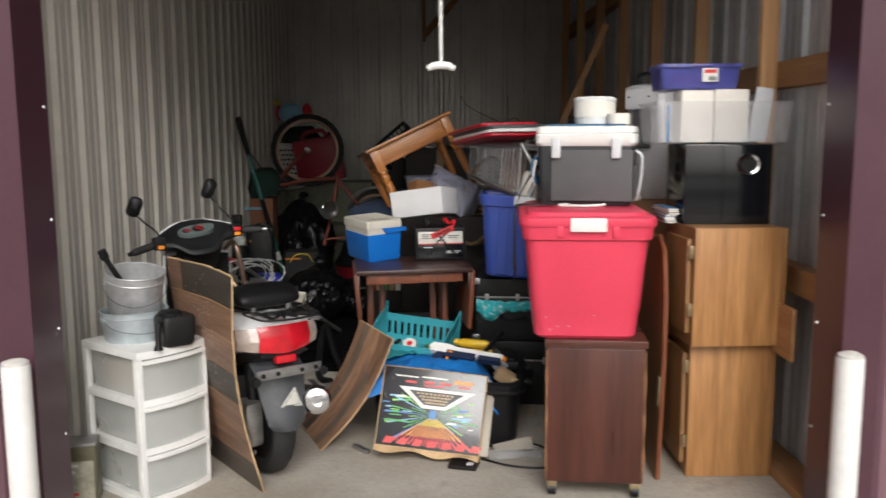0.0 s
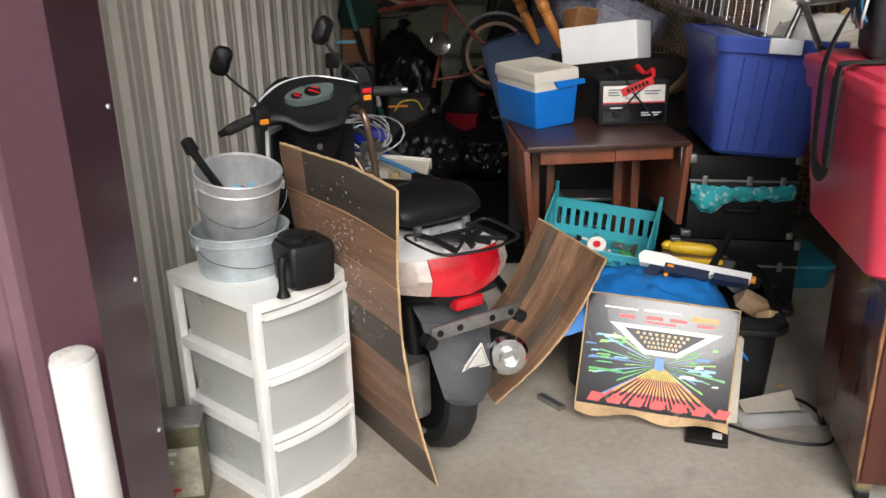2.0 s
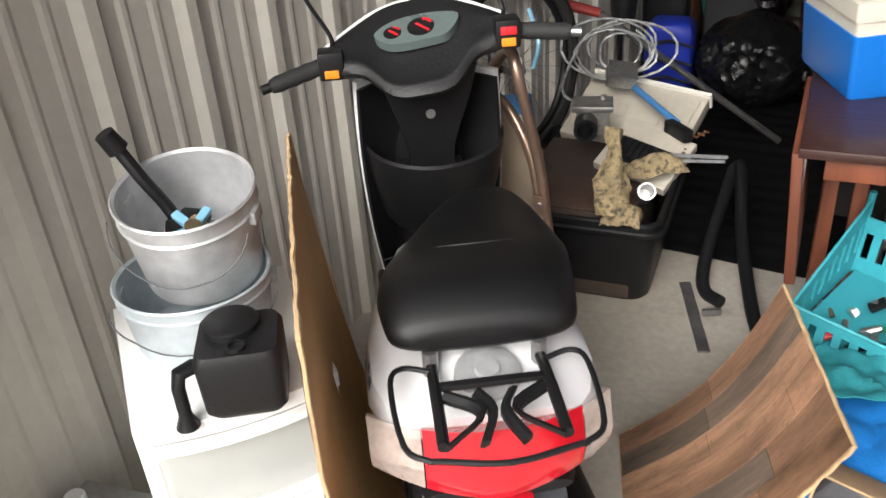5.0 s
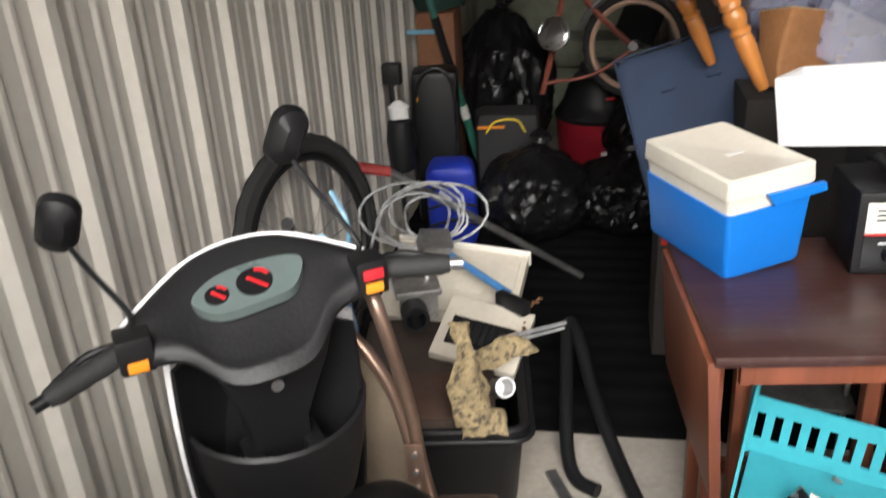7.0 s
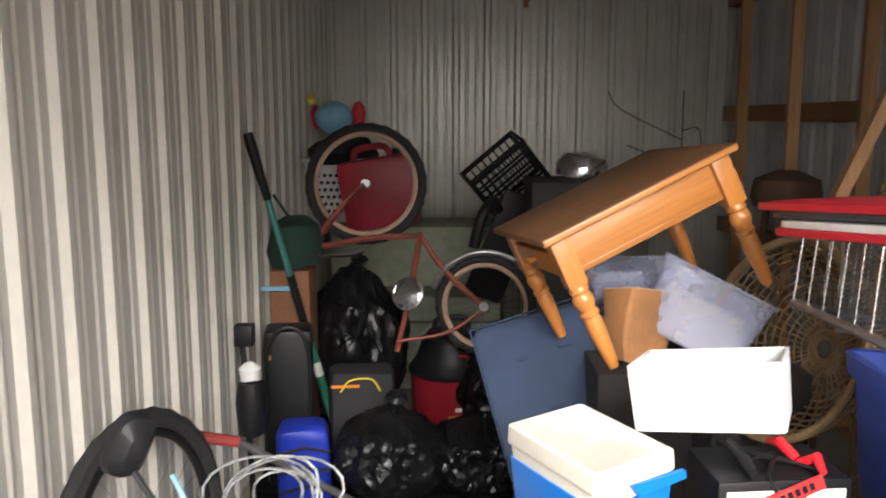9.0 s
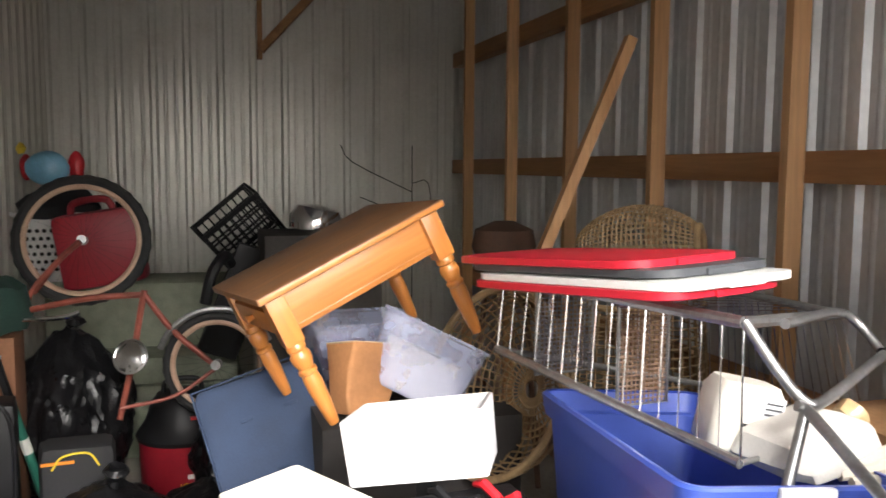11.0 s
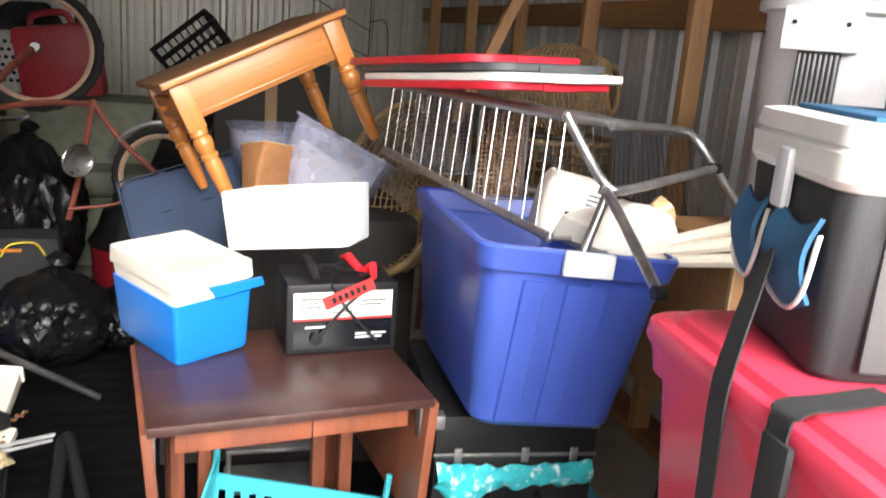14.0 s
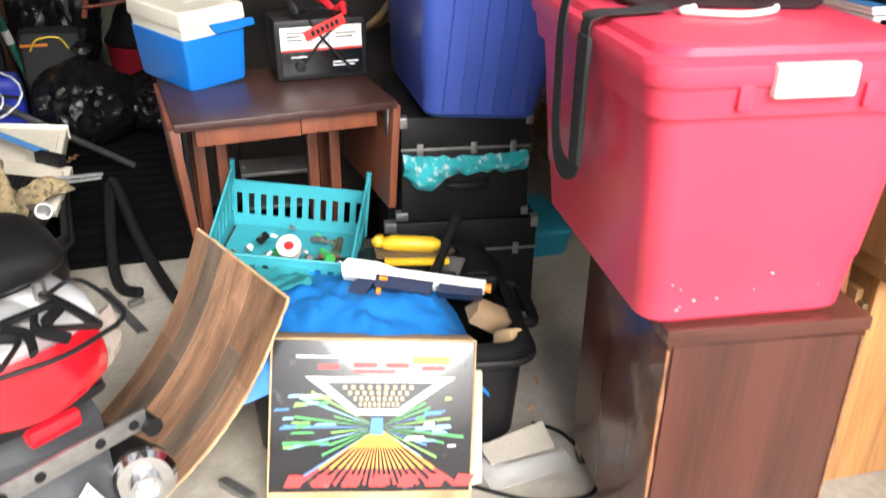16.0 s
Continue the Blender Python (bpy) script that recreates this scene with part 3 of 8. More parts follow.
# laminate sheets faced with planks
def plank_sheet(name, label, fn, rows, planks, nu=22, seed=1, flecks=0):
    """A thin bent sheet fn(u, v) whose face is made of planks laid along u; a hardboard back and a torn pale rim."""
    s = thing(name, label, "board", None, "bent plank-faced boards")
    part("backing", grid(bmesh.new(), lambda u, v: fn(u, v), nu, 10, -0.004), M_HARD, s, "tan hardboard back")
    rnd = random.Random(seed)
    v0 = 0.0
    e = 1e-3

    def nrm(u, v):
        a = Vector(fn(min(u + e, 1), v)) - Vector(fn(max(u - e, 0), v))
        b = Vector(fn(u, min(v + e, 1))) - Vector(fn(u, max(v - e, 0)))
        return b.cross(a).normalized()
    for r in range(rows):
        v1 = (r + 1) / rows
        u0 = 0.0
        while u0 < 0.999:
            u1 = min(1.0, u0 + rnd.uniform(0.4, 0.85))
            if 1 - u1 < 0.12:
                u1 = 1.0
            bm = bmesh.new()
            n = max(2, int((u1 - u0) * nu))
            g = 0.0012
            rings = []
            for i in range(n + 1):
                u = u0 + g + (u1 - u0 - 2 * g) * i / n
                va, vb = v0 + 2 * g, v1 - 2 * g
                rings.append([Vector(fn(u, va)) + nrm(u, va) * 0.0005, Vector(fn(u, vb)) + nrm(u, vb) * 0.0005, Vector(fn(u, vb)) + nrm(u, vb) * 0.0022, Vector(fn(u, va)) + nrm(u, va) * 0.0022])
            loops(bm, rings)
            part("plank", bm, planks[(r * 2 + int(u0 * 5) * 3 + seed + (r * r) % 3) % len(planks)], s)
            u0 = u1
        v0 = v1
    edge = []
    for i in range(nu * 2):
        edge.append((i / (nu * 2), 0))
    for i in range(20):
        edge.append((1, i / 20))
    for i in range(nu * 2):
        edge.append((1 - i / (nu * 2), 1))
    for i in range(20):
        edge.append((0, 1 - i / 20))
    bm = T([Vector(fn(u, v)) - nrm(u, v) * 0.002 + Vector((rnd.uniform(-1, 1), rnd.uniform(-1, 1), rnd.uniform(-1, 1))) * 0.0014 for u, v in edge], [rnd.uniform(0.0026, 0.0044) for _ in edge], 6, True)
    part("torn_edge", bm, M_CARDL, s, "ragged pale torn edge")
    if flecks:
        bm = bmesh.new()
        for _ in range(flecks):
            u, v = rnd.gauss(0.5, 0.16), rnd.gauss(0.68, 0.12)
            if 0.05 < u < 0.95 and 0.05 < v < 0.97:
                p, q = Vector(fn(u, v)) + nrm(u, v) * 0.0024, rnd.uniform(0.0008, 0.0028)
                d = (Vector(fn(u + 0.01, v)) - Vector(fn(u, v))).normalized() * q
                k = Vector((0, 0, 1)) * q * rnd.uniform(0.6, 1.6)
                loops(bm, [[p - d - k, p + d - k * 0.6, p + d * 0.7 + k, p - d * 0.8 + k * 0.7], [x + nrm(u, v) * 0.0006 for x in (p - d - k, p + d - k * 0.6, p + d * 0.7 + k, p - d * 0.8 + k * 0.7)]])
        tagged(part("paint_flecks", bm, M_PAPERW, s, "scattered white paint flecks"), kind="stuff")
    return s


def plank_set(rot):
    """Reclaimed-wood prints whose grain runs along the given turn."""
    return [wood("plank_" + n, c, tuple(x * 0.42 for x in c), 0, 26, 0.5, obj=0.3, dirt=0.55, rot=rot, var=0.3, thr=0.57) for n, c in (
        ("umber", (0.27, 0.155, 0.1)), ("tan", (0.486, 0.277, 0.169)), ("brown", (0.365, 0.203, 0.124)), ("dark", (0.085, 0.066, 0.052)), ("russet", (0.419, 0.23, 0.135)), ("grey", (0.203, 0.151, 0.113)))]




def standing_sheet(u, v):
    # u from the far edge to the near edge, v from the floor up; the near upper corner slopes down
    bot = Vector((-0.965, 3.50, 0.004)).lerp(Vector((-0.640, 3.07, 0.004)), u)
    top = Vector((-1.07, 3.40, 0.875)).lerp(Vector((-0.706, 2.965, 0.885)), u)
    top.z -= 0.022 * max(0, (u - 0.55) / 0.45) ** 1.6
    p = bot.lerp(top, v)
    n = Vector((0.76, 0.62, 0))
    return p + n * (-0.045 * math.sin(math.pi * v) * (0.4 + 0.6 * u))


plank_sheet("plank_board", "bent brown plank-faced board standing on edge", lambda u, v: standing_sheet(1 - u, v), 7, plank_set((0, 0, -53)), seed=3, flecks=260)


def lying_sheet(u, v):
    # u from the near lower edge to the raised upper edge; v across
    a0, a1 = Vector((-0.475, 3.50, 0.006)), Vector((-0.155, 3.47, 0.505))
    b0, b1 = Vector((-0.62, 3.86, 0.012)), Vector((-0.325, 3.87, 0.50))
    p = a0.lerp(a1, u).lerp(b0.lerp(b1, u), v)
    n = Vector((0.80, 0.10, -0.55)).normalized()
    return p + n * 0.040 * math.sin(math.pi * u)


plank_sheet("plank_board", "bowed plank-faced board leaning up behind the scooter", lambda u, v: lying_sheet(u, 1 - v), 6, plank_set((0, -57, 0)), seed=8)


# ---- scooter ----
def oval(y, w, z0, z1, n=16, p=2.6):
    """A rounded section across the scooter at y."""
    out = []
    for k in range(n):
        a = 2 * math.pi * k / n
        c, s = math.cos(a), math.sin(a)
        out.append(Vector((w / 2 * math.copysign(abs(c) ** (2 / p), c), y, (z0 + z1) / 2 + (z1 - z0) / 2 * math.copysign(abs(s) ** (2 / p), s))))
    return out


def wheel_x(bm, r, w, y, z, x=0.0, tread=True, n=40):
    prof = [(r - 0.065, -w * 0.40), (r - 0.03, -w * 0.5), (r - 0.010, -w * 0.36), (r, -w * 0.12), (r, w * 0.12), (r - 0.010, w * 0.36), (r - 0.03, w * 0.5), (r - 0.065, w * 0.40)]
    rings = []
    for k in range(n):
        a = 2 * math.pi * k / n
        kk = -0.004 if tread and k % 2 else 0.0
        rings.append([Vector((x + b, y + math.cos(a) * (q + (kk if q > r - 0.012 else 0)), z + math.sin(a) * (q + (kk if q > r - 0.012 else 0)))) for q, b in prof])
    return loops(bm, rings, True)


def scooter(m):
    s = thing("scooter", "white and black motor scooter with a red tail light, parked", "scooter", m)
    for nm, y in (("rear_wheel", 0.17), ("front_wheel", 1.26)):
        w = part(nm, wheel_x(bmesh.new(), 0.215, 0.095, y, 0.215), M_RUBBER, s)
        part("rim", C((-0.034, y, 0.215), (0.034, y, 0.215), 0.152, seg=32), M_BLACKP, w)
        part("hub", C((-0.05, y, 0.215), (0.05, y, 0.215), 0.045), M_ALU, w)
    # engine and swing arm on the near side
    e = part("engine", lumps(B(-0.125, 0.06, 0.15, -0.05, 0.52, 0.33, 0.02), 0.008, 26, 3), M_ALU, s, "grimy cast alloy engine case")
    part("case_cover", C((-0.132, 0.22, 0.24), (-0.115, 0.22, 0.24), 0.07), M_BLACKM, e)
    part("air_box", B(-0.125, 0.14, 0.33, -0.05, 0.40, 0.43, 0.02), M_BLACKM, e)
    part("drain_bolt", C((-0.14, 0.17, 0.19), (-0.11, 0.17, 0.19), 0.014, seg=8), M_STEELD, e)
    part("brake_arm", T([(-0.12, 0.10, 0.16), (-0.13, 0.03, 0.13), (-0.12, 0.0, 0.16)], 0.008), M_STEELD, e)
    part("shock", C((-0.07, 0.10, 0.24), (-0.07, 0.16, 0.56), 0.022), M_BLACKP, s)
    mu = part("muffler", C((0.135, -0.03, 0.325), (0.13, 0.40, 0.25), 0.056, 0.05, 24), M_BLACKM, s)
    part("end_cap", L([(0, 0), (0.057, 0), (0.057, 0.012), (0.047, 0.022), (0.028, 0.024), (0.026, 0.05), (0.020, 0.05), (0.019, 0.02), (0, 0.02)], 28, pose(0.135, -0.03, 0.325, 82, 0, -26)), M_CHROME, mu, "polished exhaust end")
    # rear mudguard
    bm = bmesh.new()
    prof = [(0.04, 0.50, 0.105), (-0.015, 0.46, 0.105), (-0.045, 0.36, 0.095), (-0.075, 0.26, 0.078), (-0.075, 0.235, 0.055)]
    grid(bm, lambda u, v: (lambda q: ((v - 0.5) * 2 * q[2], q[0] + 0.035 * (2 * v - 1) ** 2, q[1]))([tuple(a + (b - a) * (u * 4 - int(min(u * 4, 3))) for a, b in zip(prof[int(min(u * 4, 3))], prof[int(min(u * 4, 3)) + 1]))][0]), 12, 8, 0.005)
    g = part("mudguard", bm, M_GREYP, s, "grey plastic rear mudguard")
    tri = [Vector((0.045, 0, -0.038)), Vector((-0.045, 0, -0.038)), Vector((0, 0, 0.045))]
    bm = bmesh.new()
    mm = pose(0.018, -0.060, 0.362, 14, 4, 0)
    loops(bm, [[mm @ p for p in tri], [mm @ (p + Vector((0, 0.006, 0))) for p in tri]])
    part("reflector", bm, PRINT["white"], g, "white warning triangle sticker")
    bm = bmesh.new()
    for a, b in ((0, 1), (1, 2), (2, 0)):
        tube(bm, [mm @ (tri[a] * 0.78 + Vector((0, -0.001, 0))), mm @ (tri[b] * 0.78 + Vector((0, -0.0004, 0)))], 0.0009, 4)
    part("reflector_outline", bm, M_GREYP, g)
    pb = part("plate_bracket", B(-0.135, -0.075, 0.455, 0.135, -0.068, 0.492, 0.002), M_STEELD, s, "drilled grey steel bracket")
    for x in (-0.11, -0.05, 0.05, 0.11):
        part("slot", C((x, -0.0775, 0.473), (x, -0.07, 0.473), 0.009, seg=12), M_BLACKP, pb)
    for x in (-0.14, 0.14):
        part("rubber_stop", C((x, -0.085, 0.455), (x, -0.05, 0.455), 0.017, seg=14), M_BLACKP, pb)
    part("small_light", B(-0.04, -0.045, 0.50, 0.045, -0.01, 0.53, 0.006), M_RED, s, "small red lower lens")
    # tail light cluster
    def lens(x0, x1, y0, y1, z0, z1, mt, lb):
        bm = bmesh.new()
        rows = []
        for i in range(9):
            x = x0 + (x1 - x0) * i / 8
            q = abs(x) / 0.175
            yb = -0.055 + 0.075 * q * q
            rows.append([Vector((x, yb + 0.012, z0 + 0.02 * q)), Vector((x, yb, (z0 + z1) / 2)), Vector((x, yb + 0.022, z1 - 0.008 * q)), Vector((x, yb + 0.06, z1 - 0.016 - 0.02 * q)), Vector((x, yb + 0.06, z0 + 0.03 * q))])
        return part("lens", loops(bm, rows), mt, s, lb)
    lens(-0.098, 0.118, 0, 0, 0.538, 0.65, M_RED, "red tail light lens")
    lens(-0.17, -0.100, 0, 0, 0.538, 0.647, M_CLEAR, "clear indicator lens")
    lens(0.120, 0.165, 0, 0, 0.538, 0.647, M_CLEAR, "clear indicator lens")
    part("under_tray", loops(bmesh.new(), [oval(-0.03, 0.20, 0.525, 0.55), oval(0.05, 0.26, 0.49, 0.55), oval(0.3, 0.22, 0.42, 0.5)]), M_BLACKM, s)
    # body
    body = part("body", loops(bmesh.new(), [oval(0.0, 0.24, 0.615, 0.65), oval(0.03, 0.29, 0.58, 0.664), oval(0.10, 0.335, 0.53, 0.680), oval(0.22, 0.345, 0.47, 0.692), oval(0.36, 0.30, 0.42, 0.70), oval(0.5, 0.26, 0.36, 0.66), oval(0.62, 0.22, 0.30, 0.52)]), M_WHITEB, s, "white plastic rear body")
    for x in (-0.162, 0.158):
        bm = bmesh.new()
        for k in range(5):
            box(bm, x - 0.003, 0.12 + 0.012 * k, 0.61 + 0.006 * (k % 2), x + 0.003, 0.127 + 0.012 * k, 0.632 - 0.006 * (k % 3))
        part("decal", bm, PRINT["red"] if x > 0 else M_GREYP, body)
    cap = part("fuel_cap", L([(0, 0), (0.046, 0), (0.046, 0.006), (0.034, 0.010), (0.018, 0.010), (0.016, 0.016), (0, 0.017)], 28, pose(0.0, 0.055, 0.671, 12, 0, 0)), M_ZINC, s, "dull metal fuel cap")
    part("keyhole", B(-0.003, 0.053, 0.682, 0.003, 0.067, 0.6845), M_BLACKP, cap)
    # rack
    r = part("rack", T(smooth_path([(-0.075, 0.10, 0.735), (-0.075, 0.02, 0.742), (-0.075, -0.07, 0.742)], 4), 0.008), M_BLACKP, s, "black steel luggage rack")
    r.location = (0, -0.025, -0.052)
    part("bar", T(smooth_path([(0.075, 0.10, 0.735), (0.075, 0.02, 0.742), (0.075, -0.07, 0.742)], 4), 0.008), M_BLACKP, r)
    for x in (-1, 1):
        part("bar", T(smooth_path([(x * 0.075, 0.075, 0.742), (x * 0.115, 0.085, 0.745), (x * 0.132, 0.055, 0.745), (x * 0.122, -0.06, 0.742), (x * 0.09, -0.09, 0.74)], 4), 0.004, 8), M_BLACKP, r)
        part("bolt", C((x * 0.075, 0.10, 0.70), (x * 0.075, 0.10, 0.758), 0.011, seg=8), M_STEELD, r)
    part("cross_bar", B(-0.075, 0.036, 0.737, 0.075, 0.048, 0.746, 0.002), M_BLACKP, r)
    bm = bmesh.new()
    for a in range(4):
        x = (-0.055, -0.02, 0.02, 0.055)[a]
        tube(bm, smooth_path([(x * 1.2, 0.02, 0.744), (x * 0.4, -0.02, 0.744), (x * 1.3, -0.075, 0.744)], 4), [0.0042] * 9, 6, False, 2.2)
    part("rack_plate", bm, M_BLACKP, r, "cut-out black rack plate")
    part("end_hoop", T(smooth_path([(-0.09, -0.088, 0.74), (0, -0.105, 0.74), (0.09, -0.088, 0.74)], 5), 0.004, 8), M_BLACKP, r)
    # seat: the nose lies off to one side
    def pad(secs):
        rings = []
        for y, w, z0, z1 in secs:
            rings.append([v + Vector((0.075 * max(0, (y - 0.15) / 0.47), 0, 0)) for v in oval(y, w, z0, z1, 28)])
        fine = [smooth_path([q[k] for q in rings], 3) for k in range(28)]
        return loops(bmesh.new(), [list(q) for q in zip(*fine)])
    part("seat_base", pad(((0.105, 0.19, 0.682, 0.705), (0.200, 0.25, 0.670, 0.710), (0.450, 0.18, 0.630, 0.670), (0.610, 0.10, 0.590, 0.630))), M_BLACKP, s)
    st = part("seat", pad(((0.066, 0.20, 0.712, 0.738), (0.080, 0.255, 0.700, 0.758), (0.120, 0.275, 0.692, 0.782), (0.17, 0.285, 0.690, 0.784), (0.250, 0.282, 0.685, 0.768), (0.330, 0.262, 0.670, 0.742), (0.430, 0.222, 0.650, 0.722), (0.530, 0.168, 0.630, 0.705), (0.600, 0.115, 0.620, 0.685), (0.635, 0.05, 0.630, 0.660))), M_VINYL, s, "black vinyl seat with a stepped back")
    part("seam", T(smooth_path([(-0.125, 0.28, 0.735), (-0.05, 0.25, 0.764), (0.015, 0.24, 0.771), (0.08, 0.25, 0.764), (0.15, 0.28, 0.735)], 5), 0.0014, 5), M_BLACKM, st)
    # floorboard, legshield and storage bowl
    part("floorboard", B(-0.15, 0.55, 0.26, 0.15, 0.98, 0.30, 0.012), M_BLACKM, s)
    part("tunnel", loops(bmesh.new(), [oval(0.52, 0.16, 0.29, 0.62), oval(0.72, 0.14, 0.29, 0.50), oval(0.9, 0.18, 0.29, 0.58)]), M_BLACKM, s)
    bm = bmesh.new()
    grid(bm, lambda u, v: ((v - 0.5) * 2 * (0.152 - 0.03 * (1 - u) ** 2 + 0.010 * math.sin(3 * u)), 0.98 - 0.03 * u - 0.09 * (2 * v - 1) ** 2, 0.28 + 0.55 * u), 14, 12, 0.012)
    sh = part("legshield", bm, M_WHITEB, s, "white front shield")
    bm = bmesh.new()
    grid(bm, lambda u, v: ((v - 0.5) * 2 * (0.146 - 0.028 * (1 - u) ** 2 + 0.010 * math.sin(3 * u)), 0.955 - 0.03 * u - 0.09 * (2 * v - 1) ** 2, 0.29 + 0.53 * u), 14, 12, 0.008)
    part("inner_panel", bm, M_BLACKM, sh, "black inner panel")
    bm = bmesh.new()
    ring = lambda z, k, y: [Vector((0.008 + 0.156 * k * math.cos(a), y - 0.140 * k * (math.sin(a) if math.sin(a) > 0 else 0.25 * math.sin(a)), z + 0.05 * (1 - math.sin(a)) * 0.5)) for a in (2 * math.pi * q / 28 for q in range(28))]
    loops(bm, [ring(0.50, 0.80, 0.88), ring(0.60, 0.95, 0.88), ring(0.665, 1.0, 0.88), ring(0.671, 0.96, 0.88), ring(0.66, 0.91, 0.88), ring(0.53, 0.76, 0.88)])
    part("storage_bowl", bm, M_BLACKP, s, "black open glove bowl")
    for x in (-0.05, 0.05):
        part("vent_fin", B(x - 0.016, 0.80, 0.585, x + 0.016, 0.87, 0.64, 0.008), M_BLACKM, s)
    part("column_cover", loops(bmesh.new(), [[Vector((x * w, y + dy, z)) for x, y in rounded(1.0, 0.10, 0.03)] for z, w, dy in ((0.54, 0.10, 0.88), (0.68, 0.10, 0.87), (0.74, 0.13, 0.85), (0.80, 0.17, 0.835), (0.87, 0.20, 0.82))]), M_BLACKM, s)
    part("lock_bolt", C((0.0, 0.788, 0.77), (0.0, 0.80, 0.77), 0.010), M_STEELD, s)
    # handlebar cover
    H = Matrix.Translation((-0.013, 0.785, 0.888)) @ Matrix.Rotation(radians(-4), 4, "Z") @ Matrix.Rotation(radians(-6.5), 4, "Y")
    secs = []
    for x, y0, y1, z0, z1 in ((-0.185, -0.015, 0.03, 0.0, 0.045), (-0.155, -0.025, 0.05, -0.01, 0.058), (-0.11, -0.035, 0.085, -0.02, 0.072), (-0.06, -0.075, 0.108, -0.055, 0.084), (0, -0.085, 0.115, -0.06, 0.088),
                              (0.06, -0.075, 0.108, -0.055, 0.084), (0.11, -0.035, 0.085, -0.02, 0.072), (0.155, -0.025, 0.05, -0.01, 0.058), (0.185, -0.015, 0.03, 0.0, 0.045)):
        # the top slopes up towards the front
        secs.append([H @ Vector((x, y, z)) for y, z in ((y0, z0 + 0.01), (y0 + 0.006, z0 + 0.035), (y0 + 0.03, z0 + 0.05), (y1 - 0.03, z1 - 0.004), (y1 - 0.006, z1), (y1, z1 - 0.012), (y1 - 0.02, z0 + 0.01), ((y0 + y1) / 2, z0 - 0.005))])
    fine = [smooth_path([q[k] for q in secs], 4) for k in range(8)]
    hb = part("handlebar_cover", loops(bmesh.new(), [smooth_path(list(q), 3, True) for q in zip(*fine)]), M_BLACKM, s, "black handlebar cover")
    part("white_edge", T(smooth_path([H @ Vector(p) for p in ((-0.185, 0.034, 0.044), (-0.15, 0.058, 0.058), (-0.08, 0.104, 0.08), (0, 0.12, 0.088), (0.08, 0.104, 0.08), (0.15, 0.058, 0.058), (0.185, 0.034, 0.044))], 5), 0.005, 8), M_WHITEB, hb, "white cowl edge")
    DM = H @ pose(0, 0.02, 0.052, 22, 0, 0)
    bm = slab(bmesh.new(), [(v.x, v.y) for v in smooth_path([(-0.082, 0.0, 0), (-0.05, -0.038, 0), (0.02, -0.040, 0), (0.065, -0.03, 0), (0.088, 0.022, 0), (0.03, 0.040, 0), (-0.04, 0.034, 0)], 4, True)], -0.012, 0.007, DM)
    d = part("instrument_panel", bm, M_DIAL, hb, "grey instrument glass with red dials")
    for x, y, q in ((-0.045, -0.004, 0.018), (0.012, 0.0, 0.027)):
        part("dial", L([(0, 0.007), (q, 0.007), (q, 0.0085), (0, 0.0085)], 24, DM @ pose(x, y, 0)), M_BLACKP, d)
        part("needle", B(-q * 0.9, -0.0025, 0.0085, q * 0.5, 0.0025, 0.0105, 0, DM @ pose(x, y, 0, 0, 0, 10 if q > 0.03 else 130)), M_REDP, d)
        part("red_band", slab(bmesh.new(), [(q * 0.95 * math.cos(a), q * 0.95 * math.sin(a)) for a in (0.3 + 0.15 * k for k in range(8))] + [(q * 0.7 * math.cos(a), q * 0.7 * math.sin(a)) for a in (0.3 + 0.15 * k for k in range(7, -1, -1))], 0.0085, 0.0095, DM @ pose(x, y, 0)), M_REDP, d)
    for sx in (-1, 1):
        a, b = H @ Vector((sx * 0.18, 0.01, 0.022)), H @ Vector((sx * 0.298, -0.03, 0.008))
        gr = part("grip", T([a.lerp(b, k / 8) for k in range(9)], [0.016, 0.0175, 0.016, 0.0175, 0.016, 0.0175, 0.016, 0.017, 0.013], 14), M_RUBBER, s, "black ribbed rubber grip")
        part("bar_end", C(b, b + (b - a).normalized() * 0.02, 0.010), M_STEELD if sx > 0 else M_BLACKP, gr)
        sw = part("switch_box", B(-0.025, -0.028, -0.026, 0.025, 0.024, 0.03, 0.006, Matrix.Translation(H @ Vector((sx * 0.175, 0.0, 0.022)))), M_BLACKP, s)
        part("button", B(-0.014, -0.032, -0.020, 0.014, -0.026, -0.004, 0.002, Matrix.Translation(H @ Vector((sx * 0.175, 0.0, 0.022)))), M_ORANGE, sw, "orange switch")
        if sx > 0:
            part("button", B(-0.016, -0.032, 0.002, 0.016, -0.026, 0.018, 0.002, Matrix.Translation(H @ Vector((sx * 0.175, 0.0, 0.022)))), M_REDP, sw, "red kill switch")
        part("brake_lever", T(smooth_path([H @ Vector((sx * 0.175, 0.04, 0.015)), H @ Vector((sx * 0.24, 0.055, 0.01)), H @ Vector((sx * 0.295, 0.03, -0.005))], 4), [0.006] * 9, 8), M_BLACKP, s)
        base = H @ Vector((sx * 0.172, 0.03, 0.04))
        head = Vector((-0.245, 0.94, 1.05)) if sx < 0 else Vector((0.10, 0.93, 1.12))
        mi = part("mirror", T(smooth_path([base, base + Vector((0, 0, 0.03)), base.lerp(head, 0.6) + Vector((0, 0, -0.01)), head - Vector((0, 0, 0.03))], 5), 0.0045, 8), M_BLACKP, s, "black mirror on a thin stalk")
        MM = Matrix.Translation(head) @ Euler((radians(-78), radians(20), radians(15 * sx))).to_matrix().to_4x4()
        part("mirror_shell", loops(bmesh.new(), [[MM @ Vector((x * k, y * k, z)) for x, y in rounded(0.062, 0.098, 0.026)] for z, k in ((-0.03, 0.45), (-0.016, 0.9), (0, 1.0), (0.004, 0.97))]), M_BLACKP, mi)
